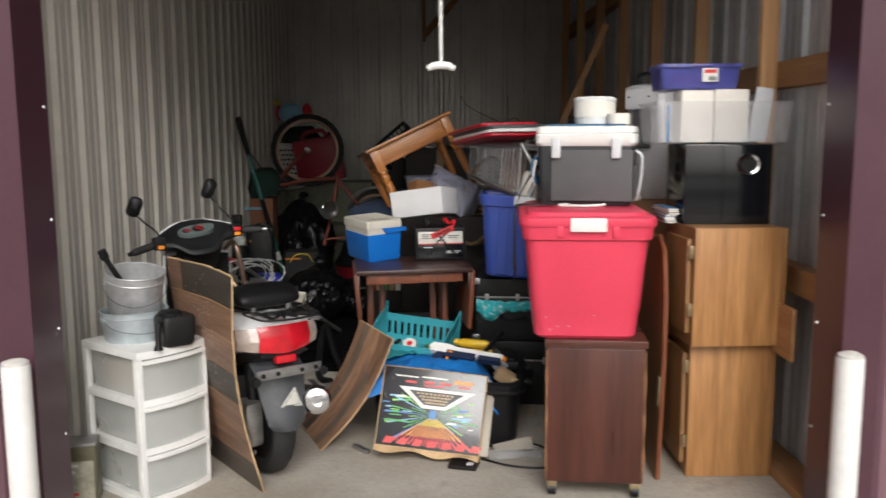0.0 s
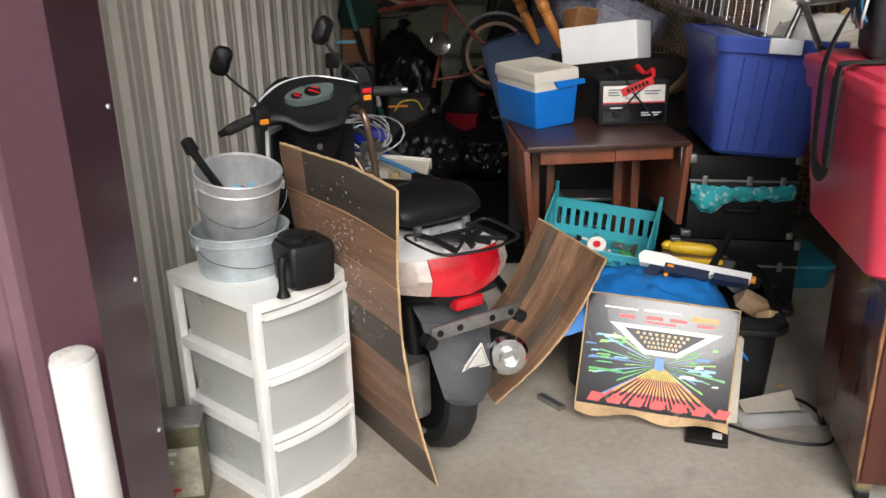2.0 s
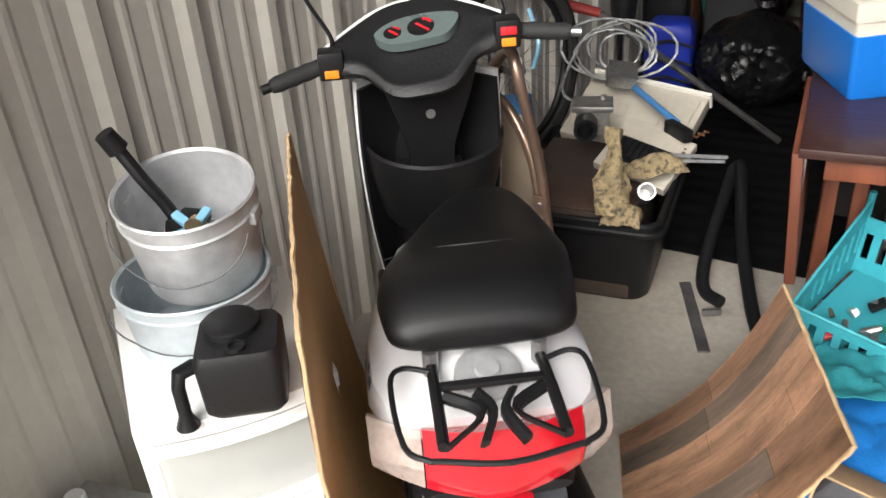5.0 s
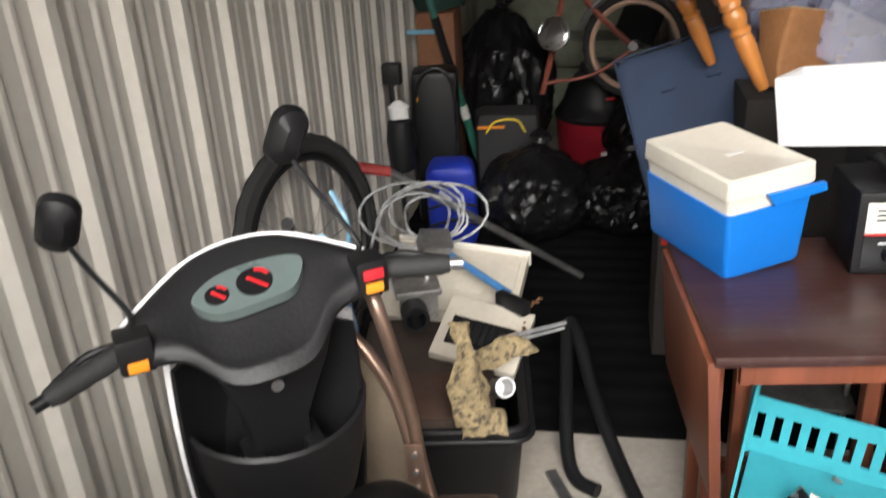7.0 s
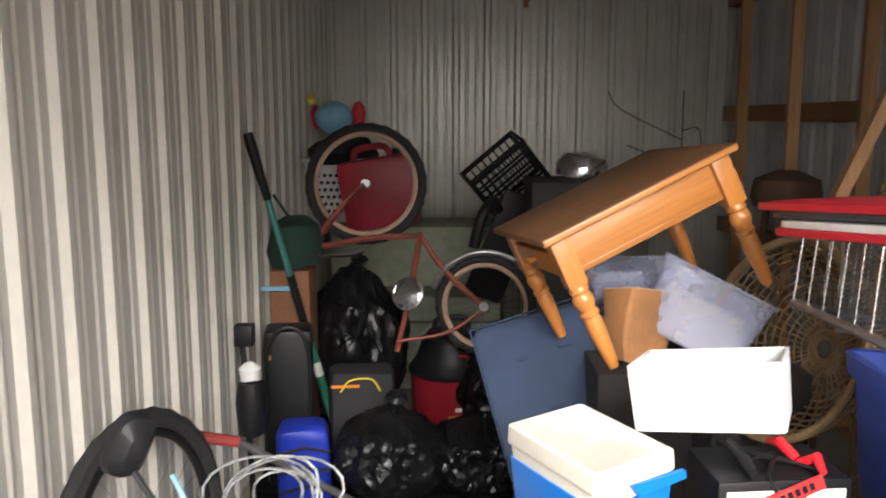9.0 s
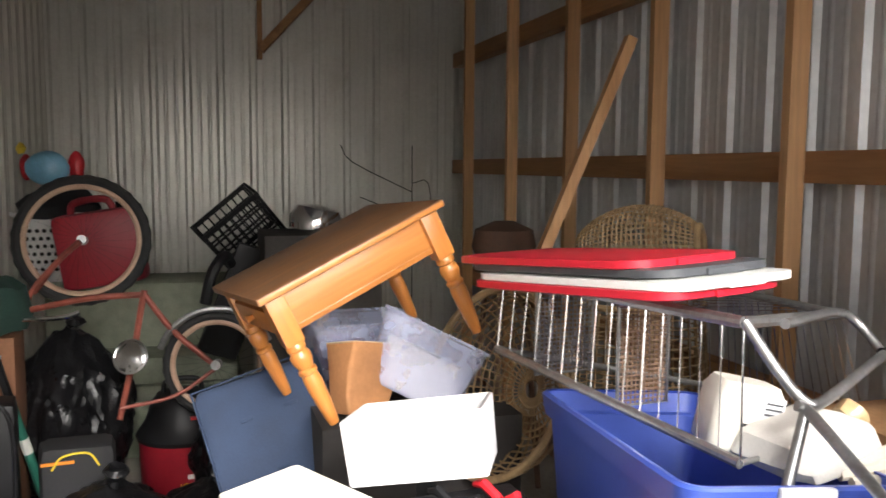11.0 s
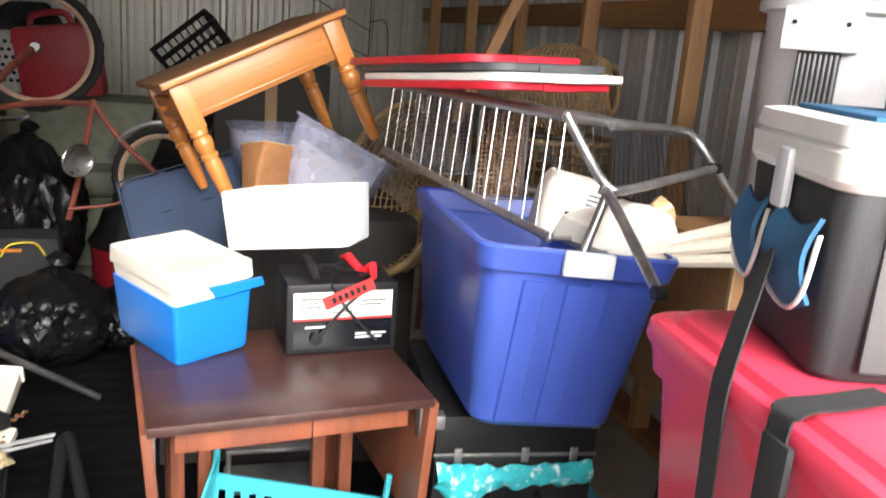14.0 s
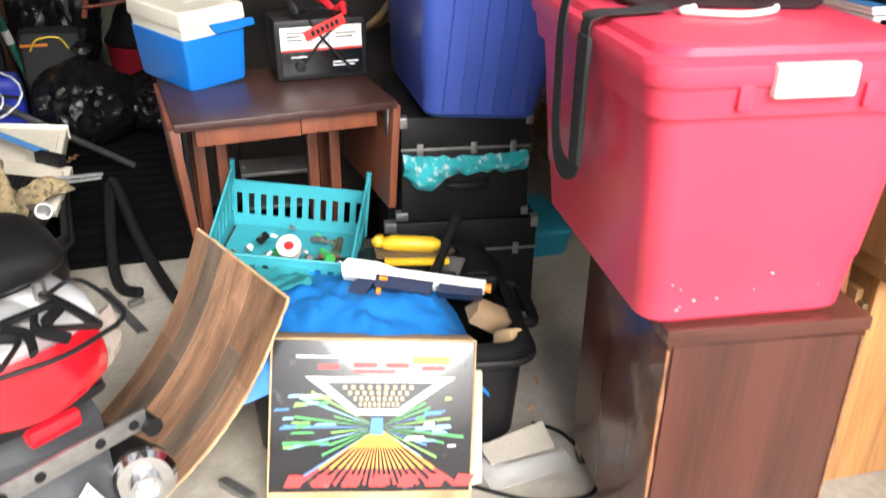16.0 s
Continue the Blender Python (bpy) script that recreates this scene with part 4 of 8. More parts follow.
        part("mirror_glass", slab(bmesh.new(), [(x * 0.9, y * 0.9) for x, y in rounded(0.062, 0.098, 0.026)], 0.0042, 0.0056, MM), M_CHROME, mi)
    part("front_mudguard", loops(bmesh.new(), [oval(1.04, 0.13, 0.36, 0.44), oval(1.2, 0.13, 0.42, 0.455), oval(1.36, 0.12, 0.38, 0.43), oval(1.46, 0.09, 0.30, 0.34)]), M_WHITEB, s)
    part("fork", T([(0, 0.95, 0.75), (0, 1.26, 0.215)], 0.028), M_BLACKP, s)
    part("stand", T([(-0.1, 0.42, 0.2), (-0.17, 0.40, 0.012)], 0.010), M_STEELD, s)
    return s


SC = pose(-0.575, 3.165, 0, 0, 0, 36)
scooter(SC)

# ---- east stack by the door ----
def tote(m, wt, dt, wb, db, h, material, label, name="storage_tote"):
    """An open moulded tote with a stiff rim and side steps."""
    t = thing(name, label, "storage box", m)
    k = lambda a: (wb + (wt - wb) * a, db + (dt - db) * a)
    lv = [(wb - 0.02, db - 0.02, 0), (*k(0.03), 0.012), (*k(0.24), h * 0.24), (k(0.25)[0] + 0.006, k(0.25)[1] + 0.006, h * 0.26), (*k(0.85), h * 0.86), (k(0.87)[0] + 0.022, k(0.87)[1] + 0.022, h * 0.87),
          (k(0.99)[0] + 0.026, k(0.99)[1] + 0.026, h * 0.985), (k(1)[0] + 0.016, k(1)[1] + 0.016, h)]
    part("tub", tub(bmesh.new(), lv, 0.045, 0.008), material, t)
    return t


dc = thing("rolling_cabinet", "dark mahogany veneer cabinet on casters", "cabinet", pose(0.642, 3.20, 0, 0, 0, -7))
part("carcass", B(-0.18, -0.208, 0.062, 0.18, 0.21, 0.585, 0.003), M_MAHOG, dc)
part("top", B(-0.188, -0.215, 0.585, 0.188, 0.215, 0.612, 0.004), M_MAHOGX, dc)
part("front_panel", B(-0.172, -0.213, 0.075, 0.172, -0.2085, 0.578, 0.002), M_MAHOG, dc)
for x in (-0.18, 0.18):
    part("chipped_edge", T([(x, -0.21, 0.07 + 0.05 * k) for k in range(11)], [0.0015 + 0.0022 * ((k * 7) % 3) for k in range(11)], 6), M_CHIP, dc, "pale chipped corner edge")
for x in (-0.155, 0.155):
    for y in (-0.18, 0.18):
        c = part("caster", C((x - 0.014, y, 0.024), (x + 0.014, y, 0.024), 0.024, seg=18), M_BLACKP, dc)
        part("fork", B(x - 0.02, y - 0.018, 0.03, x + 0.02, y + 0.018, 0.062, 0.006), M_BRASS, c)

RT = pose(0.605, 3.287, 0.613, 0, 0, -5.5)
rt = tote(RT, 0.456, 0.615, 0.375, 0.55, 0.43, M_REDTOTE, "red plastic storage tote with a lid and white latches")
lid = part("lid", tub(bmesh.new(), [(0.492, 0.65, 0.422), (0.498, 0.656, 0.432), (0.493, 0.652, 0.452), (0.485, 0.63, 0.458), (0.445, 0.59, 0.459), (0.43, 0.575, 0.470), (0.41, 0.555, 0.473)], 0.05, closed=True), M_REDTOTE, rt, "red tote lid")
part("latch", B(-0.065, -0.337, 0.405, 0.065, -0.318, 0.455, 0.006), M_WPLAST, rt, "white handle latch")
part("latch", B(-0.065, 0.312, 0.405, 0.065, 0.329, 0.455, 0.006), M_WPLAST, rt, "white handle latch")
for x in (-0.10, 0.10):
    part("lid_notch", B(x - 0.012, -0.326, 0.385, x + 0.012, -0.315, 0.43, 0.004), M_REDTOTE, rt)
bm = bmesh.new()
rnd = random.Random(12)
for _ in range(9):
    x, z = rnd.uniform(-0.15, 0.17), abs(rnd.gauss(0, 0.05)) + 0.02
    q = rnd.uniform(0.001, 0.0035)
    yy = -0.272 - z * 0.081
    box(bm, x - q, yy - 0.004, z - q * 0.5, x + q, yy + 0.004, z + q * 0.5)
tagged(part("scuffs", bm, M_PAPERW, rt, "small pale scuffs"), kind="stuff")

BC = pose(0.65, 3.395, 1.0875, 0, 0, -16) @ Matrix.Diagonal((1, 1, 0.93, 1))
bc = thing("cooler_bag", "black soft-sided cooler with a white hinged lid", "cooler", BC)
part("body", tub(bmesh.new(), [(0.34, 0.26, 0), (0.355, 0.275, 0.01), (0.375, 0.295, 0.245), (0.37, 0.29, 0.25)], 0.03, closed=True), M_COOLB, bc)
part("side_panel", B(-0.13, -0.149, 0.02, 0.185, -0.142, 0.235, 0.006), M_COOLG, bc)
l2 = part("lid", tub(bmesh.new(), [(0.375, 0.295, 0.25), (0.392, 0.31, 0.262), (0.392, 0.31, 0.296), (0.38, 0.30, 0.302), (0.388, 0.306, 0.306), (0.382, 0.30, 0.33), (0.35, 0.27, 0.334)], 0.03, closed=True), M_WPLAST, bc, "white plastic lid")
part("pad", B(-0.15, -0.11, 0.334, 0.15, 0.11, 0.342, 0.004), M_TEALF, l2, "blue felt pad")
for x in (-0.11, 0.12):
    part("latch", B(x - 0.018, -0.168, 0.20, x + 0.018, -0.15, 0.285, 0.008), M_GREYCAN, bc, "grey plastic latch")
part("latch", B(-0.205, -0.02, 0.20, -0.19, 0.02, 0.285, 0.008), M_GREYCAN, bc, "grey plastic latch")
for y, w in ((0.075, 0.05), (-0.065, 0.075)):
    bm = bmesh.new()
    grid(bm, lambda u, v: (-0.192 - 0.016 * math.sin(math.pi * u), y + (v - 0.5) * w * 1.6, 0.19 - 0.11 * u + 0.02 * (2 * v - 1) ** 2), 8, 6, 0.006)
    fl = part("pocket_flap", bm, M_TEALF, bc, "blue felt flap with white piping")
    part("piping", T(smooth_path([(-0.195, y - w * 0.8, 0.19), (-0.205, y - w * 0.8, 0.11), (-0.198, y, 0.078), (-0.205, y + w * 0.8, 0.11), (-0.195, y + w * 0.8, 0.19)], 4), 0.0035, 6), M_WPLAST, fl)
part("mesh_pocket", B(0.186, -0.10, 0.03, 0.198, 0.10, 0.17, 0.008), M_COOLG, bc)
TO_BAG = BC.inverted() @ RT


def band(pts, wide):
    bm = bmesh.new()
    pts = [Vector(p) for p in smooth_path(pts, 5)]
    rings = []
    for k, p in enumerate(pts):
        t = (pts[min(k + 1, len(pts) - 1)] - pts[max(k - 1, 0)]).normalized()
        n = Vector((0.2, 0, 1)) if p.z > 0.474 and p.y < 0 else Vector((-1, 0, 0.15))
        w = n.cross(t).normalized() * wide
        m = t.cross(w).normalized() * 0.0015
        rings.append([TO_BAG @ q for q in (p - w - m, p + w - m, p + w + m, p - w + m)])
    loops(bm, rings)
    return bm


stp = part("strap", band([(-0.155, 0.152, 0.625), (-0.20, 0.10, 0.585), (-0.245, 0.06, 0.50), (-0.258, 0.052, 0.44), (-0.260, 0.045, 0.35), (-0.260, 0.036, 0.25), (-0.258, 0.012, 0.205), (-0.257, -0.03, 0.196), (-0.257, -0.075, 0.222), (-0.259, -0.088, 0.27), (-0.260, -0.085, 0.36), (-0.262, -0.08, 0.43),
                          (-0.258, -0.078, 0.472), (-0.235, -0.072, 0.482), (-0.19, -0.065, 0.482), (-0.11, -0.05, 0.484)], 0.019), M_STRAP, bc, "black webbing shoulder strap")
pad = B(-0.268, -0.109, 0.23, -0.258, -0.061, 0.45, 0.004)
bmesh.ops.transform(pad, matrix=TO_BAG, verts=pad.verts)
part("strap_pad", lumps(pad, 0.004, 30), M_STRAP, stp, "quilted strap pad")
part("strap", T(smooth_path([(0.19, -0.06, 0.23), (0.215, -0.07, 0.20), (0.21, -0.05, 0.10), (0.195, -0.02, 0.02)], 5), 0.006, 8), M_GREYCAN, bc)
part("handle_loop", T(smooth_path([(-0.06, -0.16, 0.006), (-0.09, -0.20, 0.006), (0.0, -0.22, 0.006), (0.06, -0.19, 0.007), (0.08, -0.16, 0.008)], 5), 0.006, 8), M_WPLAST, bc, "white rope handle")

sb = thing("plaster_bucket", "small white paint-dripped plastic bucket", "bucket", BC @ pose(0.02, 0.03, 0.341))
part("tub", L([(0, 0), (0.078, 0), (0.08, 0.006), (0.083, 0.10), (0.079, 0.112), (0.072, 0.118), (0, 0.118)], 32), M_WPLAST, sb)
part("drip_coat", lumps(L([(0.081, 0.03), (0.0835, 0.03), (0.0845, 0.095), (0.0825, 0.095)], 24), 0.0018, 40), M_PAPER, sb)
part("lid_rim", L([(0.079, 0.10), (0.086, 0.10), (0.086, 0.113), (0.079, 0.113)], 32), M_WPLAST, sb)
tr = thing("tape_roll", "roll of cream masking tape", "tape", BC @ pose(0.12, -0.04, 0.341))
part("roll", L([(0.028, 0), (0.045, 0), (0.045, 0.045), (0.028, 0.045), (0.028, 0.0)], 28), M_PAPER, tr)
part("core", L([(0.026, 0), (0.0285, 0), (0.0285, 0.044), (0.026, 0.044), (0.026, 0)], 24), M_CARD, tr)


def oak_cabinet(m, w, d, h, label, door=True):
    c = thing("oak_cabinet", label, "cabinet", m, "stacked oak wall cabinets")
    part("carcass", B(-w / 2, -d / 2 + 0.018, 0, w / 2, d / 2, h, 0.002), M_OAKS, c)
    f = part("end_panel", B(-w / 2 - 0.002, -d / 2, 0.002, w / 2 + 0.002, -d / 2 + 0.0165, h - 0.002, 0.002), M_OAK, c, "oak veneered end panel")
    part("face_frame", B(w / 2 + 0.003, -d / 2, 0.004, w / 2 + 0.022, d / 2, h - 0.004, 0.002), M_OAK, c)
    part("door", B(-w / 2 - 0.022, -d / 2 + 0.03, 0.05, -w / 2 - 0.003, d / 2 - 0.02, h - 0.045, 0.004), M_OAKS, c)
    for z in (0.12, h - 0.12):
        part("hinge", B(-w / 2 - 0.016, -d / 2 + 0.010, z, -w / 2 - 0.003, -d / 2 + 0.03, z + 0.05, 0.002), M_BRASS, c, "small brass hinge")
    return c


oak_cabinet(pose(1.19, 3.35, 0, 0, 0, -1), 0.315, 0.337, 0.548, "oak wall cabinet stood on its end on the floor")
oak_cabinet(pose(1.175, 3.29, 0.549, 0, 0, 2), 0.335, 0.33, 0.462, "oak wall cabinet stacked on another cabinet")
rb = thing("table_leaf", "thin round-edged wooden table leaf standing on edge", "board", pose(0.905, 3.16, 0.0, 0, 1.5, -4))
ol = [(0.0, 0.0), (0.55, 0.0), (0.55, 0.55), (0.5, 0.75), (0.36, 0.90), (0.20, 0.95), (0.10, 0.90), (0.03, 0.72), (0.0, 0.45)]
part("panel", slab(bmesh.new(), ol, -0.009, 0.009, Matrix(((0, 0, 1, 0), (1, 0, 0, 0), (0, 1, 0, 0), (0, 0, 0, 1)))), M_OAKS, rb)
part("edge_band", T([(0, a, b + 0.004) for a, b in ((0.0, 0.0), (0.0, 0.45), (0.03, 0.72), (0.10, 0.90), (0.20, 0.95), (0.36, 0.90))], 0.0095, 8), wood("leaf_edge", (0.22, 0.07, 0.03), (0.15, 0.05, 0.025), 2), rb)
part("bracket", B(-0.015, 0.0, 0.30, -0.009, 0.04, 0.42, 0.002), M_BRASS, rb)

SP = pose(1.18, 3.40, 1.012, 0, 0, -3)
sp = thing("speaker_box", "glossy black box with a chrome-ringed port", "speaker", SP)
part("cabinet", B(-0.168, -0.15, 0, 0.168, 0.15, 0.312, 0.004), M_GLOSSB, sp)
part("front_panel", B(-0.02, -0.154, 0.004, 0.166, -0.151, 0.308, 0.001), M_GLOSSB, sp)
part("port_ring", L([(0.026, 0.0), (0.042, 0.0), (0.044, 0.006), (0.040, 0.014), (0.030, 0.012), (0.026, 0.004), (0.026, 0)], 36, pose(0.075, -0.154, 0.235, 90, 0, 0)), M_CHROME, sp, "chrome port ring")
part("port", L([(0, 0.001), (0.0262, 0.001), (0.0262, 0.003), (0, 0.003)], 24, pose(0.075, -0.154, 0.235, 90, 0, 0)), M_BLACKP, sp)

TR = pose(1.165, 3.44, 1.326, 0, 0, -1.5)
ty = thing("clear_tray", "clear shallow plastic drawer on the black box", "tray", TR)
part("tub", tub(bmesh.new(), [(0.50, 0.30, 0), (0.515, 0.315, 0.006), (0.535, 0.335, 0.155), (0.545, 0.345, 0.165)], 0.02, 0.004), M_TRAY, ty)
part("stripe", B(-0.225, -0.163, 0.01, -0.217, -0.1565, 0.155), PRINT["blue"], ty)
for x, w, h in ((-0.105, 0.125, 0.198), (0.03, 0.135, 0.202)):
    cb = thing("white_carton", "plain white cardboard carton standing in the tray", "carton", TR @ pose(x, -0.01, 0.007, 0, 0, 1), "white cartons in the tray")
    part("body", B(-w / 2, -0.13, 0, w / 2, 0.12, h, 0.003), M_PAPER, cb)
    part("flap", B(-w / 2 + 0.002, -0.128, h, w / 2 - 0.002, -0.005, h + 0.003, 0.001), M_PAPER, cb)
sl = thing("sheet_panel", "pale leaning plastic sheet in the tray", "panel", TR @ pose(0.14, -0.02, 0.008, 0, 8, 0))
part("sheet", B(-0.035, -0.10, 0, 0.035, -0.095, 0.21, 0.001), M_GREYCAN, sl)
part("edge", B(-0.035, -0.1, 0.205, 0.035, -0.09, 0.212, 0.001), M_GREYCAN, sl)
sl2 = solo("sheet_panel", B(-0.03, -0.1, 0, 0.03, -0.096, 0.19, 0.001), M_TRAY, "clear plastic sheet standing in the tray", "panel", TR @ pose(-0.21, 0.0, 0.008, 0, -3, 0))

BB = pose(1.085, 3.45, 1.541, 0, 0, -2)
bb = thing("shoe_box_bin", "blue-tinted plastic shoe bin with a lid", "storage box", BB)
part("tub", tub(bmesh.new(), [(0.295, 0.19, 0), (0.30, 0.195, 0.006), (0.32, 0.215, 0.085)], 0.02, 0.003), M_BINB, bb)
part("lid", tub(bmesh.new(), [(0.332, 0.228, 0.083), (0.338, 0.234, 0.088), (0.336, 0.232, 0.098), (0.30, 0.19, 0.10)], 0.02, closed=True), M_BINB, bb, "blue tinted lid")
lb = part("label", B(0.005, -0.110, 0.028, 0.068, -0.1055, 0.082, 0.001), PRINT["white"], bb, "white product label")
part("print_bar", B(0.012, -0.1115, 0.062, 0.060, -0.1102, 0.076), PRINT["red"], lb)
for k in range(9):
    part("print_bar", B(0.030 + 0.0034 * k, -0.1115, 0.033, 0.0315 + 0.0034 * k, -0.1102, 0.050), M_BLACKP, lb)
solo("folded_cloth", lumps(B(-0.08, -0.07, 0.008, 0.09, 0.07, 0.07, 0.015), 0.006, 25), M_REDP, "folded red cloth inside the blue bin", "cloth", BB @ pose(-0.02, 0, 0))

rnd = random.Random(3)
for k in range(7):
    mg = thing("magazine", "worn thin magazine in a small stack", "magazine", pose(0.995 + rnd.uniform(-0.006, 0.006), 3.40 + rnd.uniform(-0.01, 0.01), 1.012 + 0.0085 * k, 0, 0, rnd.uniform(-6, 6)), "stacked magazines on the cabinet")
    part("pages", B(-0.04, -0.10, 0.001, 0.0, 0.10, 0.007, 0.001), M_PAPER, mg)
    part("cover", B(-0.041, -0.101, 0.007, 0.001, 0.101, 0.0082), (M_GREYP, M_TAN, PRINT["blue"], M_GREYCAN)[k % 4], mg)

# grey wheeled bin on a carton
M_PLY = wood("plywood", (0.40, 0.22, 0.10), (0.33, 0.17, 0.075), 2, 10, 0.6)
pc = thing("plywood_box", "brown plywood box under the grey bin", "box")
part("body", B(0.87, 4.06, 0.60, 1.335, 4.44, 1.045, 0.003), M_PLY, pc)
part("edge_strip", B(0.863, 4.053, 0.60, 0.8695, 4.066, 1.045, 0.001), M_CARDL, pc, "pale raw plywood edge")
part("foot", B(1.0, 4.08, 0.0, 1.04, 4.42, 0.60, 0.002), M_MAHOG, pc)
part("foot", B(1.29, 4.08, 0.0, 1.33, 4.42, 0.60, 0.002), M_MAHOG, pc)
M_BINW = mat("white_bin_plastic", (0.83, 0.84, 0.86), 0.42, 0, 0.05, 4, 70, 0.06, dirt=0.15, dirt_c=(0.5, 0.5, 0.5))
gc = thing("plastic_bin", "tall white plastic bin with a ribbed panel", "bin", pose(1.185, 4.245, 1.047, 0, 0, -46))
part("body", L([(0, 0), (0.135, 0), (0.142, 0.01), (0.166, 0.52), (0.168, 0.525), (0, 0.525)], 48), M_BINW, gc)
part("lid", L([(0, 0.5255), (0.178, 0.5255), (0.186, 0.53), (0.186, 0.55), (0.17, 0.556), (0.15, 0.562), (0, 0.565)], 48), M_BINW, gc)
part("bracket", B(-0.10, -0.192, 0.44, 0.06, -0.14, 0.535, 0.008), M_BINW, gc)
for x in (-0.075, 0.035):
    part("rivet", C((x, -0.196, 0.50), (x, -0.190, 0.50), 0.005, seg=8), M_BLACKP, gc)
vt = part("vent_panel", B(-0.062, -0.174, 0.25, 0.028, -0.14, 0.44, 0.004), M_GREYP, gc, "dark grey ribbed vent")
for k in range(8):
    part("rib", B(-0.058 + 0.011 * k, -0.180, 0.256, -0.053 + 0.011 * k, -0.174, 0.434, 0.001), M_STEELD, vt)
part("handle", T(smooth_path([(-0.07, -0.13, 0.562), (-0.065, -0.13, 0.60), (-0.02, -0.135, 0.612), (0.03, -0.135, 0.605), (0.04, -0.13, 0.562)], 5), 0.011, 10), M_BLACKP, gc, "black carry handle")

# door rope with a handle
rp = thing("pull_rope", "white roll-up door cord with a T handle", "rope")
part("cord", T([(0.047, 2.93, 1.60), (0.046, 2.93, 2.2), (0.044, 2.92, 3.0)], 0.006, 8), M_WPLAST, rp)
part("handle", T([(-0.0, 2.93, 1.59), (0.02, 2.93, 1.60), (0.047, 2.93, 1.603), (0.074, 2.93, 1.60), (0.094, 2.93, 1.59)], [0.010, 0.013, 0.014, 0.013, 0.010], 10), M_WPLAST, rp)


# ---- middle of the floor ----
GB = Matrix.Translation((-0.016, 3.375, 0.042)) @ Euler((radians(-23), radians(4.5), radians(-9))).to_matrix().to_4x4()
W, H, D = 0.447, 0.345, 0.085
M_INNER = mat("pale_carton_inside", (0.50, 0.46, 0.39), 0.85, 0, 0.1, 8, 80, 0.15, dirt=0.25, dirt_c=(0.36, 0.30, 0.22))
gb = thing("game_box", "battered black cardboard game box with rainbow rays", "box", GB)
part("carton", B(-W / 2, 0, 0, W / 2, D, H, 0.004), M_CARD, gb, "brown cardboard sides")
fp = part("printed_face", B(-W / 2 + 0.003, -0.0032, 0.006, W / 2 - 0.003, -0.0002, H - 0.004, 0.001), M_BOXBLK, gb, "black printed face")


def flat(outline, z, mt, name="print_shape", th=0.0008):
    """A thin printed shape on the box face, outline in (x, height)."""
    bm = bmesh.new()
    loops(bm, [[Vector((x, -0.0033 - z - q, y)) for x, y in outline] for q in (0, th)])
    return part(name, bm, mt, fp, smooth=False)


cx, cy = 0.012, 0.150
rnd = random.Random(21)
for k in range(19):   # warm fan downwards
    a = math.radians(216 + 108 * k / 18)
    reach = min(0.128 / abs(math.sin(a)), 0.2 / max(0.05, abs(math.cos(a))))
    w = 0.02
    stops = (0.02, 0.35, 0.72, 1.0)
    for i, c in enumerate(("yellow", "orange", "red")):
        r0, r1 = reach * stops[i], reach * stops[i + 1]
        flat([(cx + r0 * math.cos(a - w), cy + r0 * math.sin(a - w)), (cx + r1 * math.cos(a - w * 1.4), cy + r1 * math.sin(a - w * 1.4)), (cx + r1 * math.cos(a + w * 1.4), cy + r1 * math.sin(a + w * 1.4)), (cx + r0 * math.cos(a + w), cy + r0 * math.sin(a + w))], 0.0002 * (i % 2), PRINT[c])
for k in range(20):   # green and blue sides
    s = -1 if k % 2 else 1
    a = math.radians(90 - s * (62 + 62 * (k // 2) / 9))
    reach = rnd.uniform(0.10, 0.205)
    w = rnd.uniform(0.012, 0.022)
    c = ("green", "lime", "green", "cyan", "blue")[k % 5]
    flat([(cx + 0.012 * math.cos(a), cy + 0.012 * math.sin(a)), (cx + reach * math.cos(a - w), cy + reach * math.sin(a - w)), (cx + reach * math.cos(a + w), cy + reach * math.sin(a + w))], 0.0001 * (k % 4), PRINT[c])
for k in range(26):
    s = rnd.choice((-1, 1))
    x, y = s * rnd.uniform(0.09, 0.2), rnd.uniform(0.10, 0.22)
    q, p = rnd.uniform(0.008, 0.028), rnd.uniform(0.002, 0.006)
    flat([(x - q, y - p), (x + q, y - p * 0.4), (x + q * 0.8, y + p), (x - q * 0.7, y + p * 0.8)], 0.001 + 0.0001 * (k % 5), PRINT[("lime", "cyan", "blue", "white", "cyan", "green")[k % 6]])
flat([(-0.15, 0.262), (0.18, 0.262), (0.06, 0.178), (-0.04, 0.178)], 0.0012, PRINT["white"])
flat([(-0.105, 0.25), (0.135, 0.25), (0.055, 0.192), (-0.035, 0.192)], 0.0022, M_GREYP)
for r in range(4):
    y = 0.198 + 0.0125 * r
    for k in range(9):
        x0 = -0.032 - 0.012 * r + (0.092 + 0.024 * r) * k / 9
        flat([(x0, y), (x0 + 0.0062 + 0.001 * r, y), (x0 + 0.0062 + 0.001 * r, y + 0.008), (x0, y + 0.008)], 0.0031, PRINT["tan"], "keyboard_key")
flat([(-0.006, 0.135), (0.024, 0.135), (0.022, 0.172), (-0.004, 0.172)], 0.002, PRINT["blue"])
